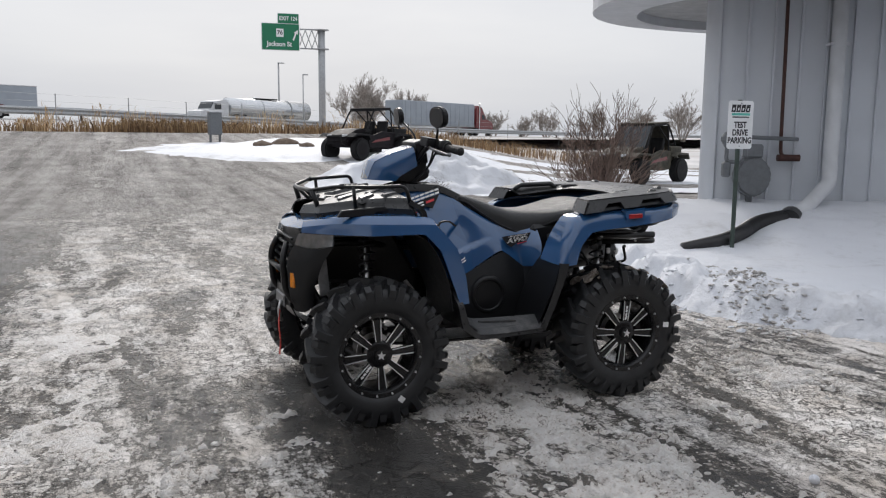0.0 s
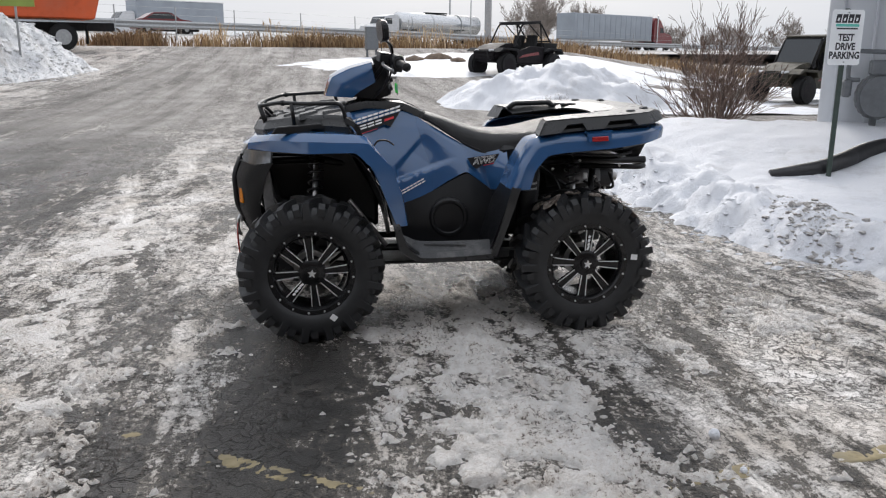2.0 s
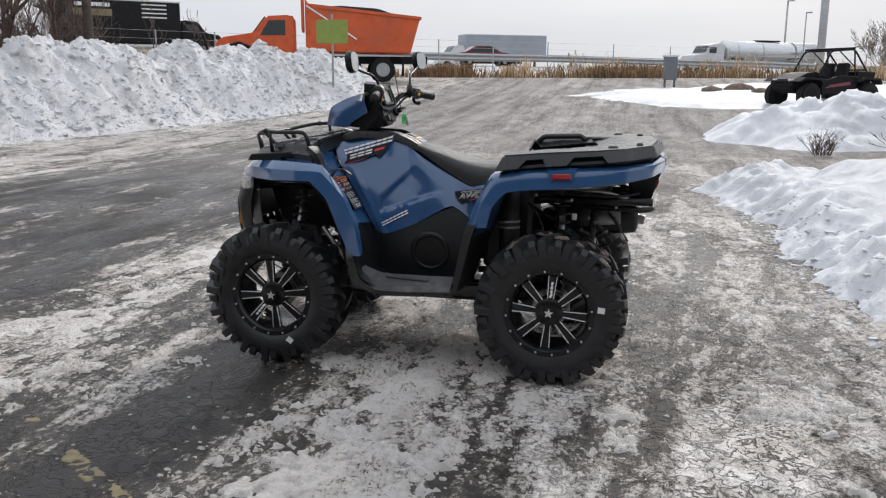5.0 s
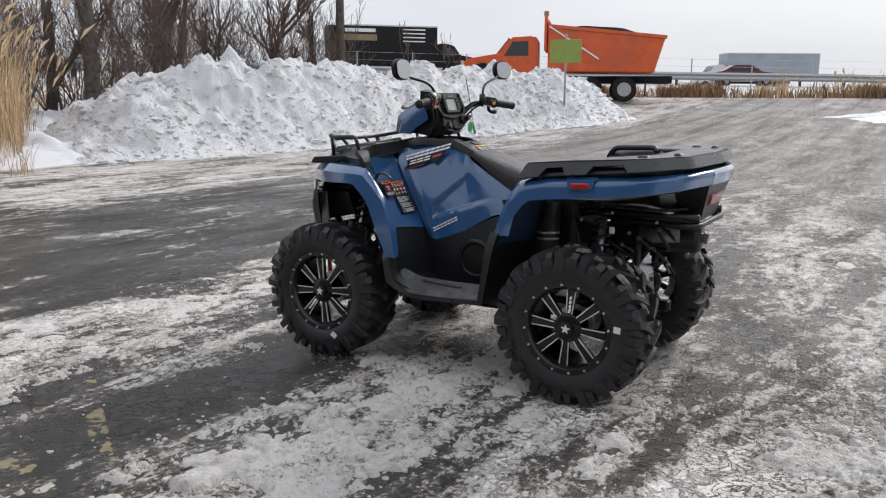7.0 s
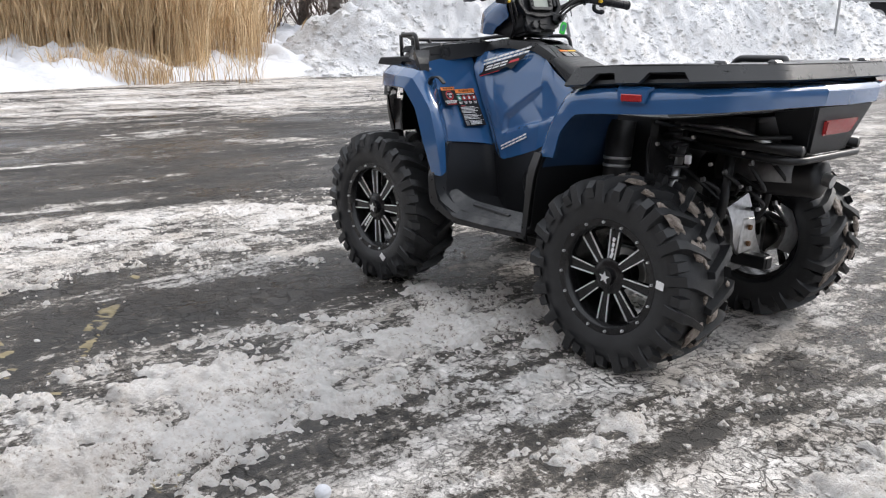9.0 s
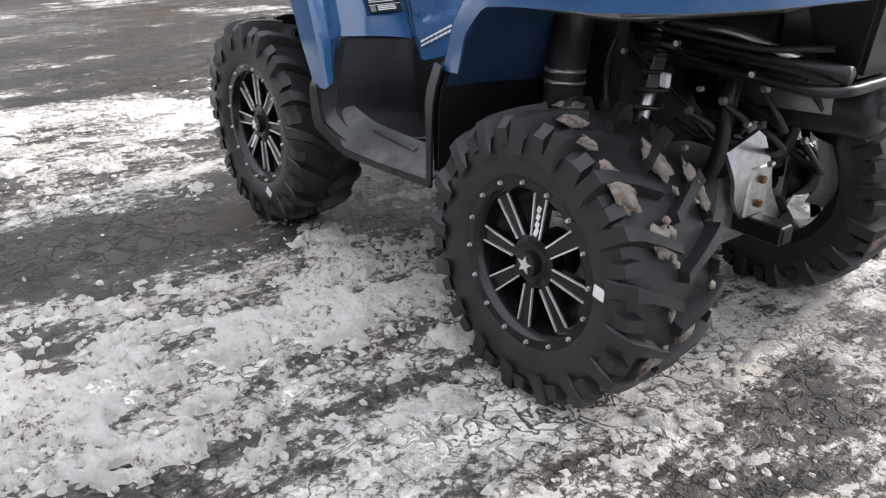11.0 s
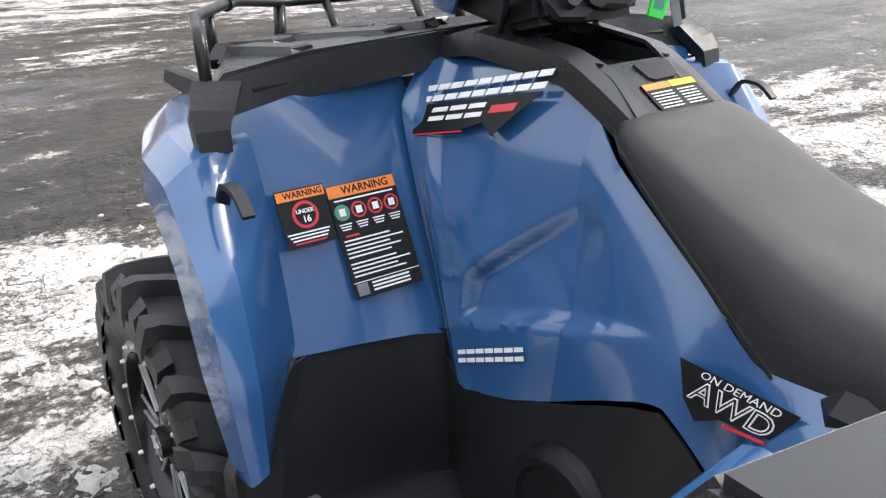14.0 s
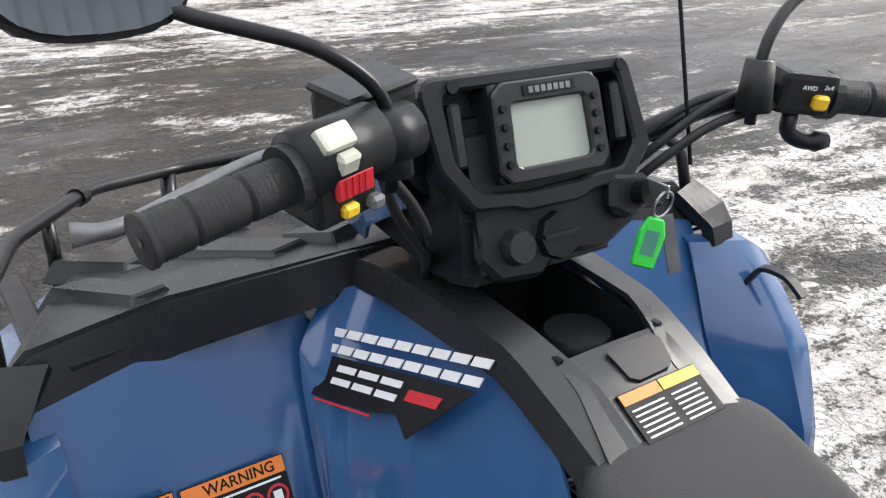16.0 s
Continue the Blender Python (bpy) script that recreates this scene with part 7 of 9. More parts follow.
bmesh.ops.remove_doubles(bm, verts=bm.verts[:], dist=1e-5)
for v in bm.verts:
    v.co = Vector((v.co.x - 0.205, v.co.z + 0.012, v.co.y + 0.985))
bmesh.ops.recalc_face_normals(bm, faces=bm.faces[:])
part("fuel_cap", bm, M_PLASTIC, atv, smooth=True, auto=40)
bm = prism([(-0.138, -0.012), (-0.134, -0.016), (-0.108, -0.012), (-0.103, -0.004), (-0.104, 0.034), (-0.110, 0.044), (-0.132, 0.050), (-0.138, 0.044)], 0, 0.004)
for v in bm.verts:
    v.co.z += 1.0355 - (v.co.x + 0.13) * 0.48
part("console_badge", bm, M_PLASTIC, atv)

# ---- front rack: moulded deck and steel hoop ----
DECK = [[(-0.895, -0.10, 0.925), (-0.84, -0.27, 0.935), (-0.70, -0.385, 0.962), (-0.55, -0.462, 0.968), (-0.462, -0.505, 0.964)],
        [(-0.875, -0.10, 0.962), (-0.82, -0.24, 0.972), (-0.69, -0.35, 0.998), (-0.56, -0.420, 1.012), (-0.474, -0.458, 1.010)],
        [(-0.78, -0.08, 0.985), (-0.74, -0.18, 0.992), (-0.63, -0.24, 1.012), (-0.54, -0.300, 1.026), (-0.484, -0.315, 1.026)],
        [(-0.70, 0.0, 0.992), (-0.66, 0.0, 0.995), (-0.58, 0.0, 1.018), (-0.50, 0.0, 1.038), (-0.450, 0.0, 1.046)]]
for s in (1, -1):
    bm = shell(net([[(x, y * s, z) for x, y, z in r] for r in DECK], 18, 24, hard_u=0.85, hard_v=0.8), -0.006, (0, 0, 1))
    top_pts = [(v.co.x, v.co.y * s, v.co.z) for v in bm.verts if v.normal.z > 0.2]
    part("rack_deck", bm, M_GREYPLASTIC, atv, "charcoal moulded front rack deck", smooth=True, auto=14)
    part("deck_skirt", shell(net([[(x, y * s, z) for x, y, z in DECK[0]], [(x + 0.012, (y + 0.012) * s, z - 0.042) for x, y, z in DECK[0]]], 2, 24, hard_u=True, hard_v=0.8), 0.004, (-0.4, -s, 0)), M_GREYPLASTIC, atv, smooth=True)
    # rear edge of the deck, stepped
    bm = shell(net([[(-0.462, -0.505 * s, 0.964), (-0.474, -0.458 * s, 1.010), (-0.484, -0.315 * s, 1.026), (-0.460, -0.11 * s, 1.044), (-0.450, 0, 1.046)],
                    [(-0.446, -0.505 * s, 0.938), (-0.458, -0.458 * s, 0.956), (-0.476, -0.315 * s, 0.966), (-0.462, -0.13 * s, 0.985), (-0.455, 0, 0.99)]], 4, 16, hard_u=True, hard_v=0.7), -0.006, (1, 0, 0))
    part("deck_edge", bm, M_GREYPLASTIC, atv, smooth=True)
    part("deck_tab", shell(net([[(-0.484, -0.505 * s, 0.992), (-0.466, -0.440 * s, 0.992)], [(-0.444, -0.528 * s, 0.968), (-0.440, -0.468 * s, 0.962)],
                                [(-0.430, -0.530 * s, 0.948), (-0.427, -0.482 * s, 0.946)], [(-0.422, -0.528 * s, 0.924), (-0.420, -0.484 * s, 0.922)]], 9, 4, hard_u=True, hard_v=True), -0.022, (1, 0, 0.3)), M_PLASTIC, atv, "black bracket of the rack deck")
    # dark block on the edge stands for the shade inside the slot opening
    part("deck_slot_shade", box((-0.4765, -0.385 * s, 0.982), (0.016, 0.085, 0.028), Matrix.Rotation(radians(6), 3, 'Y') @ rot_z(7 * s), 0.003), M_DARK, atv)
    # chunky slanted ridges across the deck
    for x, y, L, W, turn in ((-0.640, -0.345, 0.15, 0.060, 40), (-0.535, -0.365, 0.15, 0.060, 40), (-0.560, -0.215, 0.20, 0.070, 44), (-0.700, -0.215, 0.16, 0.060, 30), (-0.525, -0.120, 0.10, 0.050, 44), (-0.620, -0.085, 0.26, 0.060, 4), (-0.785, -0.09, 0.12, 0.050, 70)):
        near = [min(top_pts, key=lambda q: (q[0] - x - dx) ** 2 + (q[1] - y - dy) ** 2)[2] for dx, dy in ((0, 0), (-L / 3, 0), (L / 3, 0))]
        tip = -math.degrees(math.atan2(near[2] - near[1], 2 * L / 3)) * math.cos(radians(turn))
        o = [(-L / 2, -W / 2), (-L / 2 + W * 0.6, W / 2), (L / 2, W / 2), (L / 2 - W * 0.4, -W / 2)]
        bm = prism([(a, b * s) for a, b in o][::int(s)], -0.016, 0.010, 0.003)
        for v in bm.verts:
            if v.co.z > 0:
                v.co.x *= 0.84
                v.co.y *= 0.58
        rib = part("deck_ridge", bm, M_GREYPLASTIC, atv)
        rib.matrix_basis = pose(x, y * s, near[0], 0, tip, turn * s)
    part("deck_side", side_prism([(-0.80, 0.935), (-0.78, 0.965), (-0.51, 0.985), (-0.475, 0.948), (-0.53, 0.942), (-0.55, 0.955), (-0.62, 0.953), (-0.64, 0.935)], -0.452 * s, -0.425 * s, 0.004), M_PLASTIC, atv)
hoop = bend([(-0.468, -0.487, 0.985), (-0.492, -0.484, 1.072), (-0.640, -0.438, 1.066), (-0.770, -0.325, 1.064), (-0.862, -0.19, 1.040), (-0.875, 0, 1.038),
             (-0.862, 0.19, 1.040), (-0.770, 0.325, 1.064), (-0.640, 0.438, 1.066), (-0.492, 0.484, 1.072), (-0.468, 0.487, 0.985)], 0.030, 5)
rack = part("rack_hoop", tube(hoop, 0.0092, 10), M_STEELBLK, atv, "black steel front rack hoop", smooth=True)
for x, y in ((-0.70, -0.39), (-0.70, 0.39), (-0.80, -0.10), (-0.80, 0.10)):
    part("rack_post", tube([(x, y, 0.97), (x - (0.01 if abs(y) > 0.2 else 0.07), y, 1.064 if abs(y) > 0.2 else 1.04)], 0.0088, 8), M_STEELBLK, rack, smooth=True)
for s in (1, -1):
    part("front_post", tube([(-0.858, -0.20 * s, 1.04), (-0.83, -0.215 * s, 0.95)], 0.012, 8), M_STEELBLK, rack, smooth=True)
    part("rack_collar", tube([(-0.745, -0.347 * s, 1.064), (-0.755, -0.338 * s, 1.064)], 0.013, 10), M_STEELBLK, rack)

# ---- rear rack: moulded deck with hand slots ----
RD_LO = [(0.400, -0.560, 0.926), (0.60, -0.566, 0.948), (0.82, -0.562, 0.965), (0.955, -0.514, 0.975), (1.056, -0.372, 0.981), (1.092, 0.0, 0.985)]
RD_UP = [(0.432, -0.538, 0.984), (0.61, -0.546, 1.000), (0.81, -0.542, 1.012), (0.937, -0.488, 1.018), (1.035, -0.352, 1.022), (1.070, 0.0, 1.024)]
RD = [RD_UP,
      [(0.455, -0.39, 0.984), (0.58, -0.37, 0.998), (0.74, -0.36, 1.008), (0.84, -0.30, 1.014), (0.90, -0.20, 1.018), (0.92, 0.0, 1.020)],
      [(0.490, -0.33, 0.952), (0.60, -0.31, 0.966), (0.72, -0.29, 0.980), (0.77, -0.22, 0.990), (0.79, -0.10, 0.994), (0.80, 0.0, 0.994)]]


def deck_z(x, y):
    """Height of the rear deck's flat top."""
    return float(np.interp(x, [p[0] for p in RD_UP], [p[2] for p in RD_UP])) + 0.002


def deck_wall(u0, u1, v0, v1, s, name="deck_side", cut0=0.0, cut1=0.0, inset=0.0, mat=M_GREYPLASTIC):
    """A stretch of the slanted side; cut0 and cut1 take the lower corners away, inset sets it back."""
    lo, up = [Vector(p) for p in RD_LO], [Vector(p) for p in RD_UP]
    rows = [[], []]
    n = max(2, int((u1 - u0) * 40))
    for k in range(n + 1):
        for r, v, w0, w1 in zip(rows, (v0, v1), (u0 + cut0, u0), (u1 - cut1, u1)):
            u = w0 + (w1 - w0) * k / n
            a, b = lerp_line(lo, u), lerp_line(up, u)
            q = a + (b - a) * v
            r.append((q.x, (q.y + inset) * s, q.z))
    part(name, shell(net(rows, 1, n, hard_u=True, hard_v=True), -0.014, (0.2, -s, 0.6)), mat, atv, smooth=True)


for s in (1, -1):
    bm = shell(net([[(x, y * s, z) for x, y, z in r] for r in RD], 14, 25, hard_u=0.85, hard_v=True), -0.010, (0, 0, 1))
    part("rear_deck", bm, M_GREYPLASTIC, atv, "charcoal moulded rear rack deck", smooth=True, auto=14)
    # slanted side with two hand slots
    deck_wall(0.0, 0.115, 0.0, 0.62, s, cut1=0.022)
    deck_wall(0.190, 0.315, 0.0, 0.62, s, cut0=0.022, cut1=0.026)
    deck_wall(0.435, 1.0, 0.0, 0.62, s, cut0=0.026)
    deck_wall(0.0, 1.0, 0.62, 1.0, s, "deck_rim")
    for u0, u1 in ((0.09, 0.215), (0.285, 0.465)):
        deck_wall(u0, u1, -0.04, 0.20, s, "slot_rail", inset=0.022, mat=M_PLASTIC)
    part("deck_front", shell(net([[(0.400, -0.560 * s, 0.926), (0.432, -0.538 * s, 0.984)], [(0.425, -0.40 * s, 0.930), (0.455, -0.39 * s, 0.984)]], 3, 3, hard_u=True, hard_v=True), -0.008, (-1, 0, 0)), M_GREYPLASTIC, atv)
    part("deck_underwall", shell(net([[(0.43, -0.485 * s, 0.965), (0.60, -0.495 * s, 0.98), (0.82, -0.49 * s, 0.99), (0.95, -0.43 * s, 1.0), (1.03, -0.30 * s, 1.0)],
                                      [(0.43, -0.495 * s, 0.925), (0.60, -0.505 * s, 0.94), (0.82, -0.50 * s, 0.95), (0.95, -0.44 * s, 0.955), (1.05, -0.31 * s, 0.96)]], 2, 16, hard_u=True), 0.004, (0, -s, 0)), M_PLASTIC, atv, smooth=True)
    # long raised slats; dark strips and discs give slits and fastening recesses their shade
    for i in range(4):
        x0, x1, y = 0.60 + 0.05 * i, 1.02 - 0.03 * (3 - i) - (0.10 if i == 0 else 0.0), (-0.475 + 0.062 * i) * s
        ym = y * 0.82 if i else y * 0.93
        zz = deck_z((x0 + x1) / 2, 0)
        L = math.hypot(x1 - x0, ym - y)
        part("deck_slat", box(((x0 + x1) / 2, (y + ym) / 2, zz + 0.001), (L, 0.030, 0.012), rot_z(math.degrees(math.atan2(ym - y, x1 - x0))) @ Matrix.Rotation(radians(-2.5), 3, 'Y'), 0.005), M_GREYPLASTIC, atv)
        part("deck_slit_shade", box(((x0 + x1) / 2 - 0.02, (y + ym) / 2 + 0.030 * s, zz - 0.001), (L * 0.5, 0.012, 0.006), rot_z(math.degrees(math.atan2(ym - y, x1 - x0))) @ Matrix.Rotation(radians(-2.5), 3, 'Y')), M_DARK, atv)
    for x in (0.475, 0.66, 0.86):
        zz = deck_z(x, 0)
        part("deck_recess_shade", tube([(x, -0.500 * s, zz - 0.004), (x, -0.500 * s, zz + 0.0030)], 0.019, 20), M_DARK, atv)
        part("deck_screw", tube([(x, -0.500 * s, zz - 0.004), (x, -0.500 * s, zz + 0.0050)], 0.008, 10), M_STEELBLK, atv)
    part("rack_corner_post", box((0.99, -0.31 * s, 1.030), (0.030, 0.05, 0.022), bev=0.007), M_GREYPLASTIC, atv)
    part("rack_corner_post", box((0.88, -0.42 * s, 1.024), (0.045, 0.03, 0.020), bev=0.007), M_GREYPLASTIC, atv)
part("rear_rack_bow", tube(bend([(0.47, 0.36, 0.985), (0.50, 0.35, 1.015), (0.70, 0.33, 1.022), (0.72, 0.32, 0.995)], 0.03, 4), 0.014, 8), M_GREYPLASTIC, atv, smooth=True)

# ---- headlamp pod and dash ----
pod_rows = [
    [(-0.545, -0.060, 1.080), (-0.555, 0.0, 1.078), (-0.545, 0.060, 1.080)],
    [(-0.515, -0.078, 1.165), (-0.525, 0.0, 1.172), (-0.515, 0.078, 1.165)],
    [(-0.430, -0.098, 1.208), (-0.435, 0.0, 1.217), (-0.430, 0.098, 1.208)],
    [(-0.325, -0.108, 1.238), (-0.327, 0.0, 1.246), (-0.325, 0.108, 1.238)],
]
pod = part("headlamp_pod", shell(net(pod_rows, 12, 10, hard_u=0.6, hard_v=0.4), -0.005, (-0.3, 0, 1)), M_PAINT, atv, "blue headlamp pod on the handlebar", smooth=True)
for s in (1, -1):
    rows = [[(-0.545, -0.060 * s, 1.080), (-0.515, -0.078 * s, 1.165), (-0.430, -0.098 * s, 1.208), (-0.325, -0.108 * s, 1.238)],
            [(-0.490, -0.098 * s, 1.078), (-0.470, -0.112 * s, 1.135), (-0.410, -0.122 * s, 1.17), (-0.325, -0.130 * s, 1.215)],
            [(-0.420, -0.108 * s, 1.075), (-0.395, -0.118 * s, 1.10), (-0.360, -0.122 * s, 1.12), (-0.310, -0.125 * s, 1.150)]]
    part("pod_cheek", shell(net(rows, 8, 12, hard_u=0.6, hard_v=0.6), -0.005, (0, -s, 0.3)), M_PAINT, pod, smooth=True)
part("pod_lamp", shell(net([[(-0.550, -0.055, 1.085), (-0.560, 0, 1.083), (-0.550, 0.055, 1.085)], [(-0.522, -0.070, 1.160), (-0.532, 0, 1.166), (-0.522, 0.070, 1.160)]], 4, 6), 0.003, (-1, 0, 0)), M_CLEARLENS, pod, "clear headlamp lens", smooth=True)
part("pod_core", side_prism([(-0.50, 1.085), (-0.48, 1.15), (-0.32, 1.235), (-0.275, 1.235), (-0.245, 1.15), (-0.235, 1.085), (-0.30, 1.065)], -0.100, 0.100, 0.012, 2), M_PLASTIC, pod)


def dash():
    # axes on the instrument's face: u across to the right, v up, w out to the rider
    c = Vector((-0.270, 0.000, 1.217))
    vz = Vector((-0.035, 0.0, 0.098)).normalized()
    ux = Vector((0.0, 1.0, 0.0))
    ux = (Matrix.Rotation(radians(-4), 3, 'Z') @ ux)
    wz = vz.cross(ux) * -1
    if wz.x < 0:
        wz = -wz
    m = Matrix((( ux.x, vz.x, wz.x, c.x), (ux.y, vz.y, wz.y, c.y), (ux.z, vz.z, wz.z, c.z), (0, 0, 0, 1)))

    def frame_ring(o, i, z0, z1, bev=0.0):
        bm = bmesh.new()
        n = len(o)
        vo0 = [bm.verts.new((x, y, z0)) for x, y in o]
        vo1 = [bm.verts.new((x, y, z1)) for x, y in o]
        vi0 = [bm.verts.new((x, y, z0)) for x, y in i]
        vi1 = [bm.verts.new((x, y, z1)) for x, y in i]
        for k in range(n):
            k2 = (k + 1) % n
            bm.faces.new((vo0[k], vo0[k2], vo1[k2], vo1[k]))
            bm.faces.new((vi0[k2], vi0[k], vi1[k], vi1[k2]))
            bm.faces.new((vo1[k], vo1[k2], vi1[k2], vi1[k]))
            bm.faces.new((vo0[k2], vo0[k], vi0[k], vi0[k2]))
        bmesh.ops.recalc_face_normals(bm, faces=bm.faces[:])
        if bev:
            bmesh.ops.bevel(bm, geom=bm.edges[:], offset=bev, segments=1, affect='EDGES')
        return bm
    d = part("dash_bezel", frame_ring([(-0.132, 0.050), (-0.122, 0.062), (0.104, 0.062), (0.112, 0.054), (0.128, -0.030), (0.100, -0.062), (0.045, -0.066), (0.030, -0.072), (-0.035, -0.072), (-0.050, -0.066), (-0.092, -0.062), (-0.122, -0.020)],
                                      [(-0.108, 0.040), (-0.102, 0.048), (0.090, 0.048), (0.096, 0.042), (0.106, -0.026), (0.088, -0.048), (0.040, -0.050), (0.028, -0.052), (-0.030, -0.052), (-0.044, -0.050), (-0.082, -0.046), (-0.104, -0.016)], -0.030, 0.016, 0.003), M_PLASTIC, atv, "black angular instrument bezel")
    d.matrix_basis = m

    def on(name, bm, mat, label="", smooth=False):
        return part(name, bm, mat, d, label, smooth)
    on("bezel_back", box((-0.003, 0.0, -0.022), (0.222, 0.100, 0.012)), M_PLASTIC)
    on("gauge_body", box((0.002, 0.004, 0.000), (0.128, 0.094, 0.032), bev=0.006, seg=2), M_PLASTIC)
    on("gauge_frame", frame_ring([(-0.062, 0.040), (-0.050, 0.050), (0.052, 0.050), (0.064, 0.040), (0.066, -0.032), (0.056, -0.044), (-0.052, -0.044), (-0.064, -0.032)],
                                 [(-0.042, 0.028), (-0.040, 0.030), (0.042, 0.030), (0.044, 0.028), (0.046, -0.026), (0.042, -0.030), (-0.040, -0.030), (-0.044, -0.026)], 0.014, 0.024, 0.002), M_GREYPLASTIC)
    on("screen", box((0.001, 0.0, 0.0155), (0.090, 0.060, 0.004)), M_LCD, "pale lcd screen, switched off")
    on("brand_strip", box((0.002, 0.040, 0.0245), (0.060, 0.010, 0.002)), M_STEELBLK)
    for k in range(7):
        on("brand_block", box((-0.020 + k * 0.0072, 0.040, 0.0257), (0.005, 0.006, 0.0008)), M_ALLOYGREY)
    for sx in (-1, 1):
        for k in range(4):
            b = bmesh.new()
            bmesh.ops.create_cone(b, cap_ends=True, segments=14, radius1=0.0042, radius2=0.0036, depth=0.005, matrix=Matrix.Translation((sx * 0.0535, 0.026 - k * 0.017, 0.0255)))
            on("gauge_button", b, M_STEELBLK)
        on("side_panel_insert", box((sx * 0.095, 0.008, 0.004), (0.014, 0.060, 0.016), bev=0.003), M_GREYPLASTIC)
        on("bezel_screw", tube([(sx * 0.098, 0.052, 0.010), (sx * 0.098, 0.052, 0.019)], 0.006, 10), M_STEELBLK)
    # lower dash with socket, plug and key switch
    on("lower_dash", prism([(-0.085, -0.060), (0.110, -0.060), (0.110, -0.105), (0.06, -0.128), (0.0, -0.122), (-0.02, -0.140), (-0.07, -0.136), (-0.092, -0.110)], -0.045, 0.004, 0.006), M_PLASTIC)
    b = bmesh.new()
    bmesh.ops.create_cone(b, cap_ends=True, segments=20, radius1=0.019, radius2=0.015, depth=0.014, matrix=Matrix.Translation((-0.048, -0.104, 0.010)))
    on("power_socket_cap", b, M_GREYPLASTIC, smooth=True)
    b = bmesh.new()
    bmesh.ops.create_cone(b, cap_ends=True, segments=8, radius1=0.025, radius2=0.023, depth=0.010, matrix=Matrix.Translation((0.0, -0.102, 0.008)))
    on("round_plug", b, M_STEELBLK)
    on("plug_bar", box((0.0, -0.100, 0.0145), (0.042, 0.004, 0.005)), M_PLASTIC)
    on("key_housing", prism([(0.068, -0.052), (0.118, -0.060), (0.122, -0.090), (0.085, -0.104), (0.062, -0.090)], -0.03, 0.020, 0.006), M_PLASTIC)
    on("key_switch", tube([(0.100, -0.078, 0.018), (0.100, -0.078, 0.036)], 0.013, 14), M_STEELBLK)
    return d, m


_, DASH_M = dash()
KEY_W = DASH_M @ Vector((0.100, -0.082, 0.045))


def build_key():
    k = thing("key", "ignition key with a bright green tag", "key", m=Matrix.Translation(KEY_W))
    part("key_blade", box((-0.004, 0, 0.008), (0.030, 0.003, 0.014), bev=0.001), M_BARE, k)
    part("key_ring", tube([(0.006 + 0.002 * math.cos(a), 0.013 * math.sin(a), -0.006 + 0.014 * math.cos(a)) for a in np.linspace(0, 2 * math.pi, 19)], 0.0013, 6), M_BARE, k)
    bm = prism([(-0.012, -0.026), (0.012, -0.026), (0.014, 0.010), (0.008, 0.026), (-0.008, 0.026), (-0.014, 0.010)], -0.003, 0.003, 0.002)
    t = part("key_tag", bm, M_KEYTAG, k, "bright green plastic key tag")
    t.matrix_basis = Matrix.Translation((0.006, -0.014, -0.044)) @ pose(0, 0, 0, 78, 14, 55)
    part("tag_print", box((0, 0, 0.0034), (0.014, 0.026, 0.0006)), M_DECALTEAL, t)
    bm = prism([(-0.007, -0.032), (0.007, -0.032), (0.007, 0.030), (-0.007, 0.030)], -0.001, 0.001)
    t = part("metal_tag", bm, M_ALLOYGREY, k, "thin grey metal tag")
    t.matrix_basis = Matrix.Translation((0.010, 0.014, -0.050)) @ pose(0, 0, 0, 80, -12, 70)


build_key()


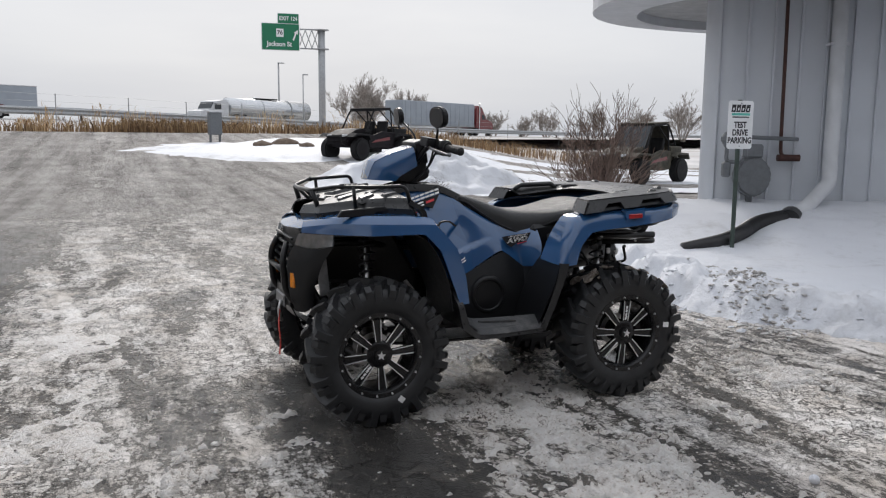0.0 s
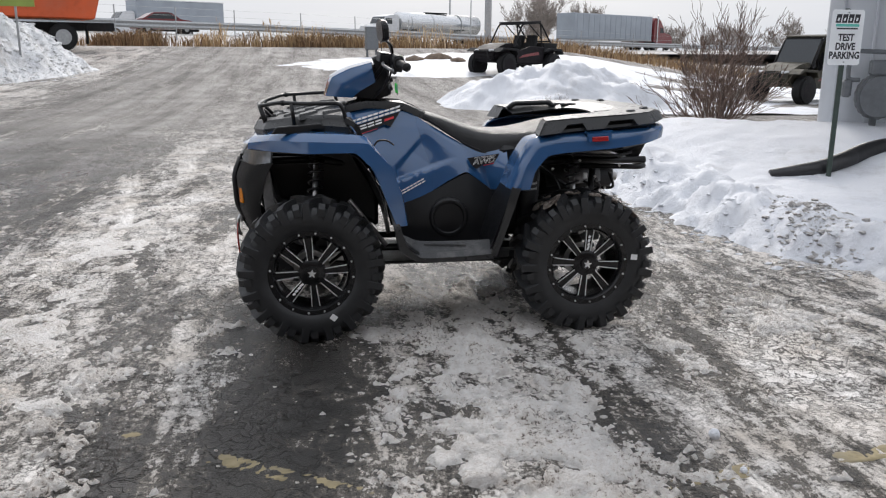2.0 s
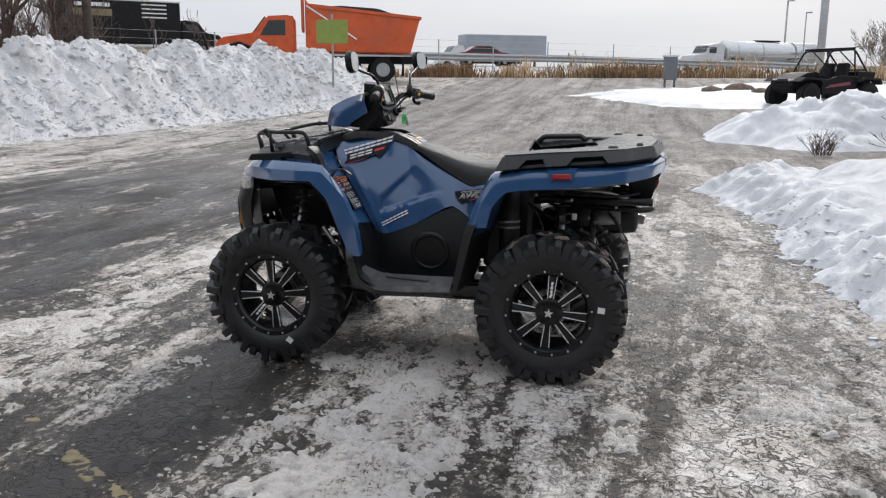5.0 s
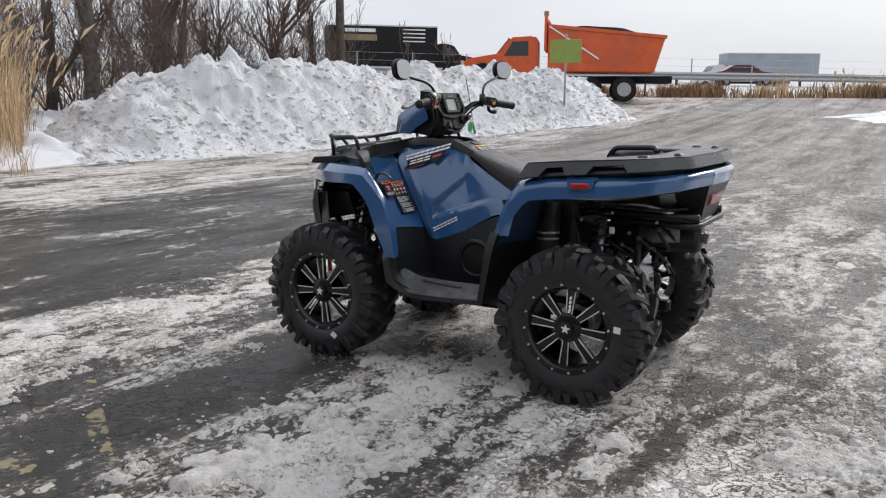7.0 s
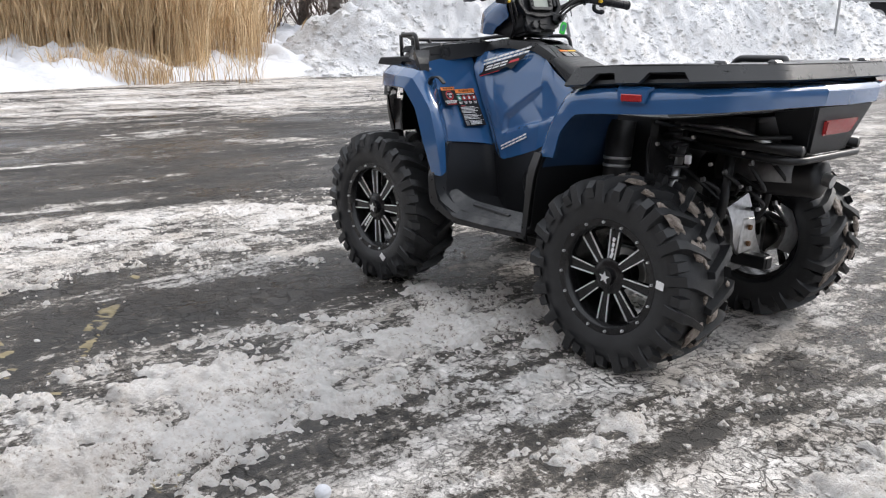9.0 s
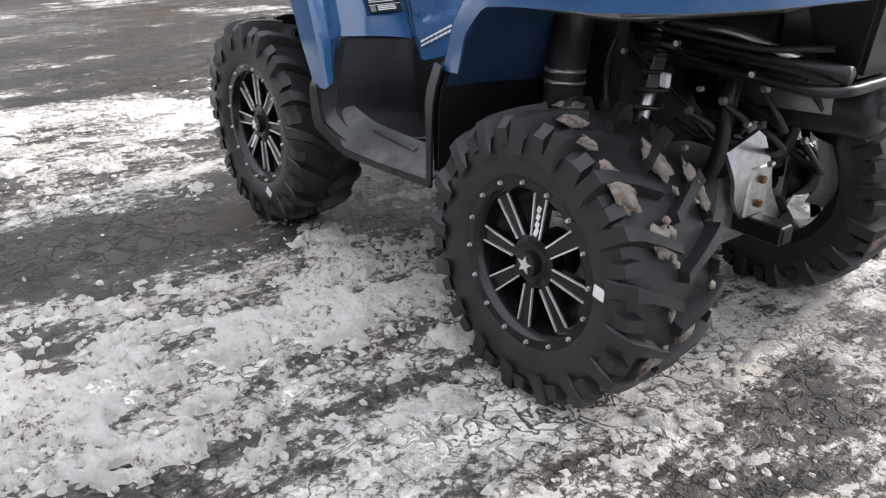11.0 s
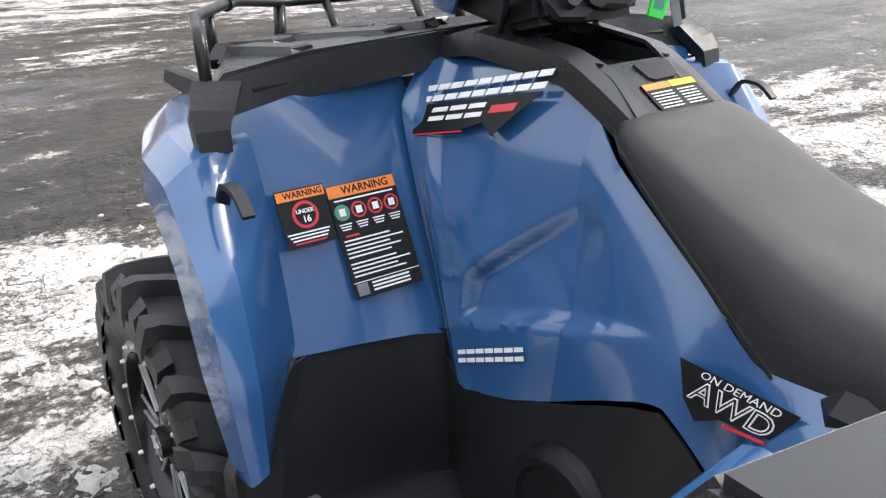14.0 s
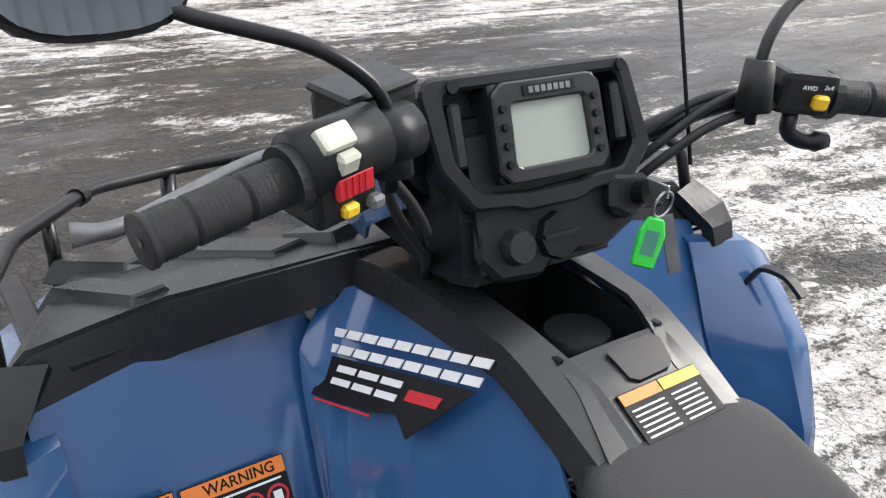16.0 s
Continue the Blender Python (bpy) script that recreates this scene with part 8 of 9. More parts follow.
# ---- handlebar ----
def build_bar():
    GL_IN, GL_OUT = Vector((-0.212, -0.285, 1.240)), Vector((-0.190, -0.400, 1.225))
    GR_IN, GR_OUT = Vector((-0.182, 0.330, 1.230)), Vector((-0.130, 0.452, 1.214))
    bar = part("handlebar", tube(bend([GL_IN + (GL_IN - GL_OUT) * 0.6, GL_IN + (GL_IN - GL_OUT) * 1.1 + Vector((-0.03, 0, -0.01)), (-0.315, -0.10, 1.16), (-0.325, 0.0, 1.150), (-0.315, 0.10, 1.16),
                                       (-0.225, 0.22, 1.232), GR_IN], 0.05, 5), 0.0115, 10), M_STEELBLK, atv, "black handlebar with rubber grips", smooth=True)
    part("bar_end", tube([GL_IN + (GL_IN - GL_OUT) * 0.7, GL_IN], 0.0115, 10), M_STEELBLK, bar)
    part("steering_stem", tube([(-0.335, 0.0, 1.15), (-0.42, 0.0, 0.96)], 0.022, 10), M_STEELBLK, bar)
    for y in (-0.045, 0.045):
        part("pod_strut", tube([(-0.33, y, 1.12), (-0.36, y, 1.03)], 0.010, 8), M_STEELBLK, bar)

    def grip(a, b):
        d = (b - a).normalized()
        pts, rad = [], []
        L = (b - a).length
        n = 60
        for i in range(n + 1):
            t = i / n
            r = 0.0178 + (0.0009 if i % 2 else 0.0)
            if abs(t - 0.36) < 0.012 or abs(t - 0.72) < 0.012:
                r = 0.0160
            if t > 0.95 or t < 0.05:
                r = 0.0200
            pts.append(a + d * L * t)
            rad.append(r)
        g = part("grip", tube(pts, rad, 28), M_GRIP, bar, "knurled black rubber grip", smooth=True)
        part("grip_end_hole", tube([b + d * 0.0003, b + d * 0.0008], 0.004, 10), M_STEELBLK, g)
        part("grip_flange", tube([a - d * 0.004, a + d * 0.006], 0.0265, 20), M_RUBBERGRIP, g)
        return d
    dl = grip(GL_IN, GL_OUT)
    dr = grip(GR_IN, GR_OUT)
    # left switch block
    yl = -dl
    z = Vector((0.1, 0, 1)).normalized()
    xl = yl.cross(z).normalized()
    z = xl.cross(yl).normalized()
    c = GL_IN + yl * 0.034
    m = Matrix(((xl.x, yl.x, z.x, c.x), (xl.y, yl.y, z.y, c.y), (xl.z, yl.z, z.z, c.z), (0, 0, 0, 1)))
    # x points to the rider
    sw = part("switch_block", box((0.0, 0.0, -0.012), (0.046, 0.058, 0.058), bev=0.006, seg=2), M_PLASTIC, bar)
    sw.matrix_basis = m
    part("switch_barrel", tube([(0, -0.030, 0.006), (0, 0.046, 0.006)], 0.028, 24), M_PLASTIC, sw, smooth=True)
    sx = 1 if (m.to_3x3() @ Vector((1, 0, 0))).x > 0 else -1
    part("lamp_switch", box((0.016 * sx, -0.004, 0.026), (0.020, 0.030, 0.016), Matrix.Rotation(radians(40 * sx), 3, 'Y'), 0.004, 2), M_CREAM, sw, "cream rocker switch")
    part("lamp_switch_grip", box((0.025 * sx, 0.000, 0.010), (0.012, 0.020, 0.018), Matrix.Rotation(radians(20 * sx), 3, 'Y'), 0.003), M_CREAM, sw)
    part("stop_switch", box((0.0225 * sx, 0.006, -0.010), (0.010, 0.036, 0.020), None, 0.002), M_DECALRED, sw, "red engine stop switch")
    for k in range(4):
        part("stop_switch_ridge", box((0.0278 * sx, -0.003 + k * 0.006, -0.010), (0.0012, 0.002, 0.016)), M_DECALRED, sw)
    part("reverse_button", box((0.024 * sx, 0.000, -0.031), (0.010, 0.016, 0.012), None, 0.003), M_DECALYEL, sw, "yellow button")
    part("start_button", box((0.026 * sx, 0.024, -0.032), (0.012, 0.014, 0.012), None, 0.003), M_METER, sw)
    # brake clamp, fluid reservoir
    part("brake_clamp", tube([c + yl * 0.045, c + yl * 0.085], 0.024, 16), M_PLASTIC, bar, smooth=True)
    r = part("brake_reservoir", box((0, 0, 0), (0.055, 0.072, 0.040), None, 0.008, 2), M_PLASTIC, bar, "black brake fluid reservoir")
    r.matrix_basis = Matrix.Translation(c + yl * 0.066 + Vector((-0.045, 0.0, 0.012))) @ m.to_3x3().to_4x4()
    part("reservoir_lid", box((0, 0, 0.022), (0.058, 0.076, 0.008), None, 0.003), M_STEELBLK, r)
    lev = bend([c + yl * 0.06 + Vector((-0.05, 0, -0.005)), GL_IN + Vector((-0.075, 0, -0.008)), GL_OUT + Vector((-0.065, 0, -0.015)), GL_OUT + Vector((-0.070, -0.03, -0.014))], 0.03, 4)
    part("brake_lever", tube(lev, [0.007] * (len(lev) - 1) + [0.010], 8), M_ALLOYGREY, bar, "bare alloy brake lever", smooth=True)
    # right throttle block with thumb lever
    yr = dr
    z2 = Vector((0.1, 0, 1)).normalized()
    xr = yr.cross(z2).normalized()
    z2 = xr.cross(yr).normalized()
    c2 = GR_IN - yr * 0.036
    m2 = Matrix(((xr.x, yr.x, z2.x, c2.x), (xr.y, yr.y, z2.y, c2.y), (xr.z, yr.z, z2.z, c2.z), (0, 0, 0, 1)))
    sx2 = 1 if (m2.to_3x3() @ Vector((1, 0, 0))).x > 0 else -1
    th = part("throttle_block", box((0, 0, 0.004), (0.048, 0.066, 0.046), None, 0.007, 2), M_PLASTIC, bar)
    th.matrix_basis = m2
    part("drive_switch", box((0.026 * sx2, 0.014, -0.002), (0.012, 0.018, 0.016), None, 0.003), M_DECALYEL, th, "yellow drive switch")
    bar_text("AWD", 0.007, m2.inverted() @ m2 @ pose(0.0246 * sx2, -0.002, 0.012, 90, 0, 90), M_WHITE, th, depth=0.0003)
    bar_text("2x4", 0.007, pose(0.0246 * sx2, 0.020, 0.014, 90, 0, 90), M_WHITE, th, depth=0.0003)
    tl = bend([(0.012 * sx2, -0.006, -0.02), (0.014 * sx2, -0.004, -0.042), (0.018 * sx2, 0.020, -0.050), (0.020 * sx2, 0.044, -0.044)], 0.012, 4)
    part("thumb_lever", tube(tl, [0.009] * (len(tl) - 2) + [0.012, 0.009], 8), M_PLASTIC, th, smooth=True)
    # cables
    cab = [((-0.20, 0.27, 1.245), (-0.225, 0.20, 1.232), (-0.255, 0.14, 1.175), (-0.32, 0.10, 1.09)),
           ((-0.195, 0.26, 1.225), (-0.215, 0.19, 1.212), (-0.25, 0.13, 1.155), (-0.32, 0.09, 1.06)),
           ((-0.205, 0.27, 1.235), (-0.235, 0.20, 1.238), (-0.27, 0.145, 1.19), (-0.34, 0.11, 1.08)),
           ((-0.25, -0.19, 1.225), (-0.255, -0.17, 1.17), (-0.27, -0.13, 1.12), (-0.33, -0.09, 1.06)),
           ((-0.235, -0.20, 1.23), (-0.24, -0.165, 1.19), (-0.25, -0.14, 1.15), (-0.31, -0.10, 1.09))]
    for p in cab:
        part("cable", tube(bend(p, 0.05, 5), 0.0052, 6), M_RUBBERGRIP, bar, smooth=True)
    # mirrors
    for s, base, head in ((-1, Vector((-0.232, -0.188, 1.250)), Vector((-0.290, -0.385, 1.385))), (1, Vector((-0.195, 0.225, 1.255)), Vector((-0.203, 0.470, 1.405)))):
        mir = part("mirror_stem", tube(bend([base + Vector((0, 0, -0.045)), base + Vector((0, 0, 0.035)), base + Vector((-0.012, s * 0.05, 0.075)), head + Vector((0.0, -s * 0.055, -0.035)), head + Vector((-0.005, -s * 0.012, -0.01))], 0.03, 5), 0.0062, 8), M_STEELBLK, atv, "slim black mirror stem", smooth=True)
        part("mirror_boot", tube([base + Vector((0, 0, -0.03)), base + Vector((0, 0, 0.022))], [0.019, 0.015], 12), M_RUBBERGRIP, mir, smooth=True)
        out = [(0.075 * math.copysign(abs(math.cos(a)) ** 0.75, math.cos(a)), 0.050 * math.copysign(abs(math.sin(a)) ** 0.75, math.sin(a))) for a in np.linspace(0, 2 * math.pi, 25)[:-1]]
        mm = Matrix.Translation(head) @ pose(0, 0, 0, 84, 0, 90 - s * 6)
        h = part("mirror_housing", prism(out, -0.022, 0.006, 0.008, 2), M_PLASTIC, mir, smooth=True)
        h.matrix_basis = mm
        g = part("mirror_glass", prism([(x * 0.9, y * 0.88) for x, y in out], 0.0065, 0.0085), M_MIRROR, mir, "silvered mirror glass")
        g.matrix_basis = mm


build_bar()
part("whip_aerial", tube([(-0.235, 0.19, 1.16), (-0.26, 0.16, 1.36)], 0.0022, 5), M_STEELBLK, atv)

# ---- nose: lamps, grille, bumper, winch ----
for s in (1, -1):
    lens = [[(-0.925, -0.235 * s, 0.845), (-0.862, -0.330 * s, 0.848), (-0.800, -0.395 * s, 0.850)], [(-0.940, -0.225 * s, 0.790), (-0.880, -0.320 * s, 0.782), (-0.805, -0.395 * s, 0.800)]]
    part("headlamp", shell(net(lens, 4, 8), -0.012, (-1, -s, 0)), M_CLEARLENS, atv, "clear headlamp set in the fender", smooth=True)
    cheek = [[(-0.945, -0.225 * s, 0.790), (-0.882, -0.322 * s, 0.780), (-0.800, -0.385 * s, 0.798)], [(-0.975, -0.20 * s, 0.715), (-0.92, -0.29 * s, 0.70), (-0.84, -0.34 * s, 0.72)],
             [(-0.965, -0.19 * s, 0.56), (-0.92, -0.25 * s, 0.56), (-0.87, -0.28 * s, 0.60)], [(-0.935, -0.17 * s, 0.47), (-0.90, -0.22 * s, 0.47), (-0.87, -0.24 * s, 0.50)]]
    part("front_guard", shell(net(cheek, 9, 6, hard_u=0.6), -0.008, (-1, -0.6 * s, 0)), M_PLASTIC, atv, "black moulded front guard", smooth=True)
    part("marker_lamp", box((-0.957, -0.222 * s, 0.625), (0.020, 0.030, 0.075), rot_z(30 * s), 0.004), M_AMBER, atv, "amber marker lamp")
    part("guard_strut", box((-0.835, -0.30 * s, 0.665), (0.05, 0.012, 0.22), Matrix.Rotation(radians(-6), 3, 'Y'), 0.004), M_ALLOYGREY, atv)
    part("bumper_tube", tube(bend([(-0.90, -0.19 * s, 0.47), (-0.985, -0.17 * s, 0.55), (-0.995, -0.16 * s, 0.72), (-0.965, -0.12 * s, 0.79)], 0.05, 4), 0.015, 8), M_STEELBLK, atv, smooth=True)
for i in range(5):
    part("grille_bar", box((-0.955 - 0.003 * i, 0, 0.815 - i * 0.035), (0.014, 0.40 - 0.012 * i, 0.012), None, 0.003), M_PLASTIC, atv)
part("grille_back", box((-0.915, 0, 0.73), (0.01, 0.42, 0.24)), M_PLASTIC, atv)
part("bumper_cross", tube([(-0.992, -0.17, 0.66), (-0.992, 0.17, 0.66)], 0.014, 8), M_STEELBLK, atv, smooth=True)
part("skid_nose", shell(net([[(-0.96, -0.17, 0.57), (-0.97, 0, 0.57), (-0.96, 0.17, 0.57)], [(-0.93, -0.16, 0.44), (-0.94, 0, 0.44), (-0.93, 0.16, 0.44)], [(-0.70, -0.14, 0.30), (-0.70, 0, 0.30), (-0.70, 0.14, 0.30)]], 6, 4), -0.006, (-1, 0, -1)), M_PLASTIC, atv, smooth=True)
part("winch_drum", tube([(-0.90, -0.10, 0.50), (-0.90, 0.10, 0.50)], 0.045, 16), M_STEELBLK, atv, smooth=True)
part("winch_fairlead", box((-0.975, 0, 0.50), (0.015, 0.20, 0.06), None, 0.006), M_ALLOYGREY, atv)
part("winch_hook", tube(bend([(-0.985, -0.06, 0.50), (-1.0, -0.07, 0.46), (-0.995, -0.075, 0.42), (-0.985, -0.06, 0.40)], 0.015, 4), 0.009, 8), M_BARE, atv, smooth=True)
st = [[(-1.000, -0.085, 0.46), (-0.998, -0.055, 0.46)], [(-1.004, -0.085, 0.38), (-1.002, -0.055, 0.38)], [(-0.998, -0.088, 0.30), (-0.996, -0.058, 0.30)], [(-1.003, -0.085, 0.235), (-1.001, -0.055, 0.235)]]
part("pull_strap", shell(net(st, 9, 2), 0.004, (-1, 0, 0)), M_STRAP, atv, "red webbing pull strap", smooth=True)

# ---- chassis, engine and running gear ----
part("front_inner_panel", side_prism([(-0.88, 0.84), (-0.45, 0.86), (-0.30, 0.60), (-0.30, 0.42), (-0.50, 0.56), (-0.80, 0.58)], -0.10, 0.10, 0.02), M_PLASTIC, atv, "black inner fender panel")
part("rear_inner_panel", side_prism([(0.30, 0.84), (0.50, 0.86), (0.52, 0.80), (0.50, 0.42), (0.28, 0.42)], -0.20, 0.20, 0.02), M_PLASTIC, atv, "black inner fender panel")
part("engine_block", box((0.02, 0, 0.47), (0.40, 0.26, 0.30), None, 0.05, 2), M_STEELBLK, atv)
part("engine_head", box((-0.02, 0, 0.68), (0.20, 0.16, 0.14), None, 0.03), M_STEELBLK, atv)
part("skid_plate", prism([(-0.72, -0.14), (-0.30, -0.24), (0.30, -0.24), (0.72, -0.12), (0.72, 0.12), (0.30, 0.24), (-0.30, 0.24), (-0.72, 0.14)], 0.265, 0.28, 0.005), M_PLASTIC, atv)
for s in (1, -1):
    part("frame_tube", tube(bend([(-0.88, -0.14 * s, 0.62), (-0.74, -0.14 * s, 0.33), (0.60, -0.15 * s, 0.33), (0.78, -0.15 * s, 0.46), (0.80, -0.16 * s, 0.74)], 0.08, 4), 0.018, 8), M_STEELBLK, atv, smooth=True)
    part("frame_upper", tube(bend([(-0.88, -0.16 * s, 0.78), (-0.60, -0.12 * s, 0.78), (-0.42, -0.07 * s, 0.74), (0.38, -0.07 * s, 0.72), (0.62, -0.18 * s, 0.765), (1.06, -0.20 * s, 0.765)], 0.08, 4), 0.018, 8), M_STEELBLK, atv, smooth=True)
    part("frame_brace", tube([(0.45, -0.18 * s, 0.76), (0.78, -0.16 * s, 0.56)], 0.009, 8), M_STEELBLK, atv)
    # front suspension
    part("upper_arm", tube(bend([(-0.76, -0.15 * s, 0.46), (-0.66, -0.40 * s, 0.41), (-0.52, -0.15 * s, 0.46)], 0.06, 4), 0.013, 8), M_STEELBLK, atv)
    part("lower_arm", tube(bend([(-0.80, -0.14 * s, 0.32), (-0.65, -0.42 * s, 0.26), (-0.48, -0.14 * s, 0.32)], 0.06, 4), 0.015, 8), M_STEELBLK, atv)
    part("tie_rod", tube([(-0.56, -0.08 * s, 0.44), (-0.56, -0.40 * s, 0.40)], 0.008, 6), M_BARE, atv)
    part("front_axle", tube([(-0.642, -0.10 * s, 0.34), (-0.642, -0.42 * s, 0.325)], [0.02, 0.016], 10), M_STEELBLK, atv)
    part("axle_boot", tube([(-0.642, (-0.30 - 0.012 * k) * s, 0.326) for k in range(9)], [0.036 - 0.0016 * k + (0.006 if k % 2 else 0) for k in range(9)], 12), M_RUBBERGRIP, atv, smooth=True)
    part("knuckle", box((-0.642, -0.405 * s, 0.33), (0.07, 0.06, 0.17), None, 0.015), M_ALLOYGREY, atv)
    part("radius_rod", tube([(-0.46, -0.38 * s, 0.62), (-0.29, -0.40 * s, 0.40)], 0.011, 8), M_BARE, atv)
    # rear suspension
    part("rear_upper_arm", tube(bend([(0.52, -0.15 * s, 0.44), (0.63, -0.38 * s, 0.40), (0.76, -0.15 * s, 0.44)], 0.06, 4), 0.014, 8), M_STEELBLK, atv)
    part("rear_lower_arm", tube(bend([(0.48, -0.14 * s, 0.31), (0.64, -0.40 * s, 0.25), (0.82, -0.14 * s, 0.31)], 0.06, 4), 0.016, 8), M_STEELBLK, atv)
    part("rear_axle", tube([(0.642, -0.10 * s, 0.34), (0.642, -0.40 * s, 0.325)], [0.02, 0.016], 10), M_STEELBLK, atv)
    part("axle_boot", tube([(0.642, (-0.27 - 0.012 * k) * s, 0.326) for k in range(9)], [0.038 - 0.0016 * k + (0.006 if k % 2 else 0) for k in range(9)], 12), M_RUBBERGRIP, atv, smooth=True)
    part("rear_knuckle", box((0.642, -0.365 * s, 0.33), (0.08, 0.06, 0.18), None, 0.015), M_ALLOYGREY, atv)
    part("arm_guard", shell(net([[(0.80, -0.24 * s, 0.50), (0.80, -0.34 * s, 0.46)], [(0.83, -0.25 * s, 0.40), (0.83, -0.36 * s, 0.36)], [(0.80, -0.26 * s, 0.32), (0.80, -0.37 * s, 0.28)]], 6, 4), 0.004, (1, 0, 0)), M_BARE, atv, "bright alloy arm guard", smooth=True)

    def shock(top, bot, r=0.034):
        top, bot = Vector(top), Vector(bot)
        sh = part("shock_absorber", tube([bot, bot + (top - bot) * 0.5, bot + (top - bot) * 0.5, top], [0.02, 0.02, 0.012, 0.012], 10), M_STEELBLK, atv, "black coil-over shock", smooth=True)
        d = (top - bot).normalized()
        a = d.cross(Vector((1, 0, 0))).normalized()
        b = d.cross(a)
        n, turns = 100, 8
        part("coil_spring", tube([bot + (top - bot) * (0.25 + 0.65 * i / n) + (a * math.cos(2 * math.pi * turns * i / n) + b * math.sin(2 * math.pi * turns * i / n)) * r for i in range(n + 1)], 0.0055, 6), M_SPRING, sh, smooth=True)
        part("spring_seat", tube([bot + (top - bot) * 0.23, bot + (top - bot) * 0.26], r * 1.15, 14), M_STEELBLK, sh)
        part("spring_seat", tube([bot + (top - bot) * 0.9, bot + (top - bot) * 0.92], r * 1.15, 14), M_STEELBLK, sh)
        part("shock_shaft", tube([bot + (top - bot) * 0.27, bot + (top - bot) * 0.89], 0.0145, 10), M_BARE, sh, "bright shock body", smooth=True)
        part("shock_bolt", tube([top + Vector((0, 0.03, 0)), top - Vector((0, 0.03, 0))], 0.009, 8), M_BARE, sh)
    shock((-0.60, -0.22 * s, 0.84), (-0.64, -0.36 * s, 0.36))
    shock((0.66, -0.22 * s, 0.80), (0.66, -0.35 * s, 0.34))
    # clutch breather duct behind the footwell
    part("air_duct", tube([(0.425, -0.29 * s, 0.42), (0.420, -0.28 * s, 0.62), (0.415, -0.26 * s, 0.80)], [0.048, 0.048, 0.052], 18), M_RUBBERGRIP, atv, smooth=True)
    for z in (0.635, 0.662):
        part("duct_clamp", tube([(0.4195, -0.279 * s, z), (0.4192, -0.2785 * s, z + 0.010)], 0.0505, 24), M_BARE, atv, "bright hose clamp", smooth=True)
part("bearing_carrier", shell(net([[(0.795, -0.135, 0.53), (0.80, -0.01, 0.57)], [(0.805, -0.10, 0.46), (0.81, 0.04, 0.47)], [(0.80, -0.075, 0.39), (0.805, 0.07, 0.40)], [(0.79, 0.02, 0.30), (0.79, 0.20, 0.26)]], 8, 4, hard_u=0.6), 0.012, (1, 0, 0)), M_BARE, atv, "bright cast alloy carrier", smooth=True)
part("wire_plug", box((0.715, -0.285, 0.700), (0.022, 0.014, 0.030), None, 0.003), M_WHITE, atv, "white wiring plug")
for k, (x, y, z) in enumerate(((0.74, -0.23, 0.63), (0.80, -0.20, 0.66), (0.84, -0.10, 0.60), (0.70, -0.25, 0.50), (0.86, 0.02, 0.68), (0.83, 0.12, 0.52), (0.88, -0.18, 0.70))):
    part("clamp_band", tube([(x, y, z), (x + 0.012, y, z + 0.004)], 0.0088, 10), M_ALLOYGREY, atv)
    part("hose", tube(bend([(x, y, z), (x + 0.05, y + 0.04, z - 0.03 - 0.01 * k), (x - 0.02, y + 0.12, z - 0.10), (x - 0.10, y + 0.10, z - 0.06)], 0.04, 4), 0.008, 6), M_RUBBERGRIP, atv, smooth=True)
part("gearcase", box((0.64, 0, 0.36), (0.26, 0.20, 0.20), None, 0.04, 2), M_ALLOYGREY, atv)
part("front_gearcase", box((-0.64, 0, 0.36), (0.20, 0.18, 0.16), None, 0.04, 2), M_ALLOYGREY, atv)
part("muffler", tube([(0.52, 0.14, 0.60), (0.55, 0.14, 0.60), (0.98, 0.12, 0.64), (1.0, 0.12, 0.64)], [0.05, 0.075, 0.075, 0.05], 20), M_STEELBLK, atv, "dark exhaust silencer", smooth=True)
part("muffler_shield", tube([(0.62, 0.135, 0.62), (0.92, 0.122, 0.648)], 0.079, 20), M_ALLOYGREY, atv, smooth=True)
part("tail_pipe", tube([(0.98, 0.12, 0.64), (1.03, 0.12, 0.63)], 0.024, 12), M_BARE, atv)
# rear carrier bar, hitch and tail lamps
part("rear_bar", tube(bend([(0.70, -0.25, 0.745), (1.02, -0.25, 0.735), (1.06, -0.20, 0.735), (1.06, 0.20, 0.735), (1.02, 0.25, 0.735), (0.70, 0.25, 0.745)], 0.05, 4), 0.013, 8), M_STEELBLK, atv, smooth=True)
part("rear_plate", box((0.86, 0, 0.748), (0.34, 0.36, 0.010), None, 0.002), M_STEELBLK, atv)
part("hitch_receiver", box((0.81, 0.0, 0.33), (0.18, 0.048, 0.048), None, 0.004), M_STEELBLK, atv)
# dark plate on the receiver's end paints the shade of its hollow
part("hitch_mouth_shade", box((0.902, 0.0, 0.33), (0.004, 0.036, 0.036)), M_DARK, atv)
hb = part("hitch_bracket", box((0.80, 0.0, 0.415), (0.022, 0.085, 0.13), None, 0.006), M_BARE, atv, "bare cast hitch bracket")
for z in (0.385, 0.445):
    part("rusty_bolt", tube([(0.812, 0.0, z), (0.822, 0.0, z)], 0.010, 6), M_RUSTBOLT, hb)
def block(lo, hi, bev=0.0):
    """A tapered block between a lower and an upper quadrilateral."""
    bm = bmesh.new()
    a, b = [bm.verts.new(p) for p in lo], [bm.verts.new(p) for p in hi]
    for k in range(4):
        bm.faces.new((a[k], a[(k + 1) % 4], b[(k + 1) % 4], b[k]))
    bm.faces.new(a[::-1])
    bm.faces.new(b)
    bmesh.ops.recalc_face_normals(bm, faces=bm.faces[:])
    if bev:
        bmesh.ops.bevel(bm, geom=bm.edges[:], offset=bev, segments=2, affect='EDGES')
    return bm


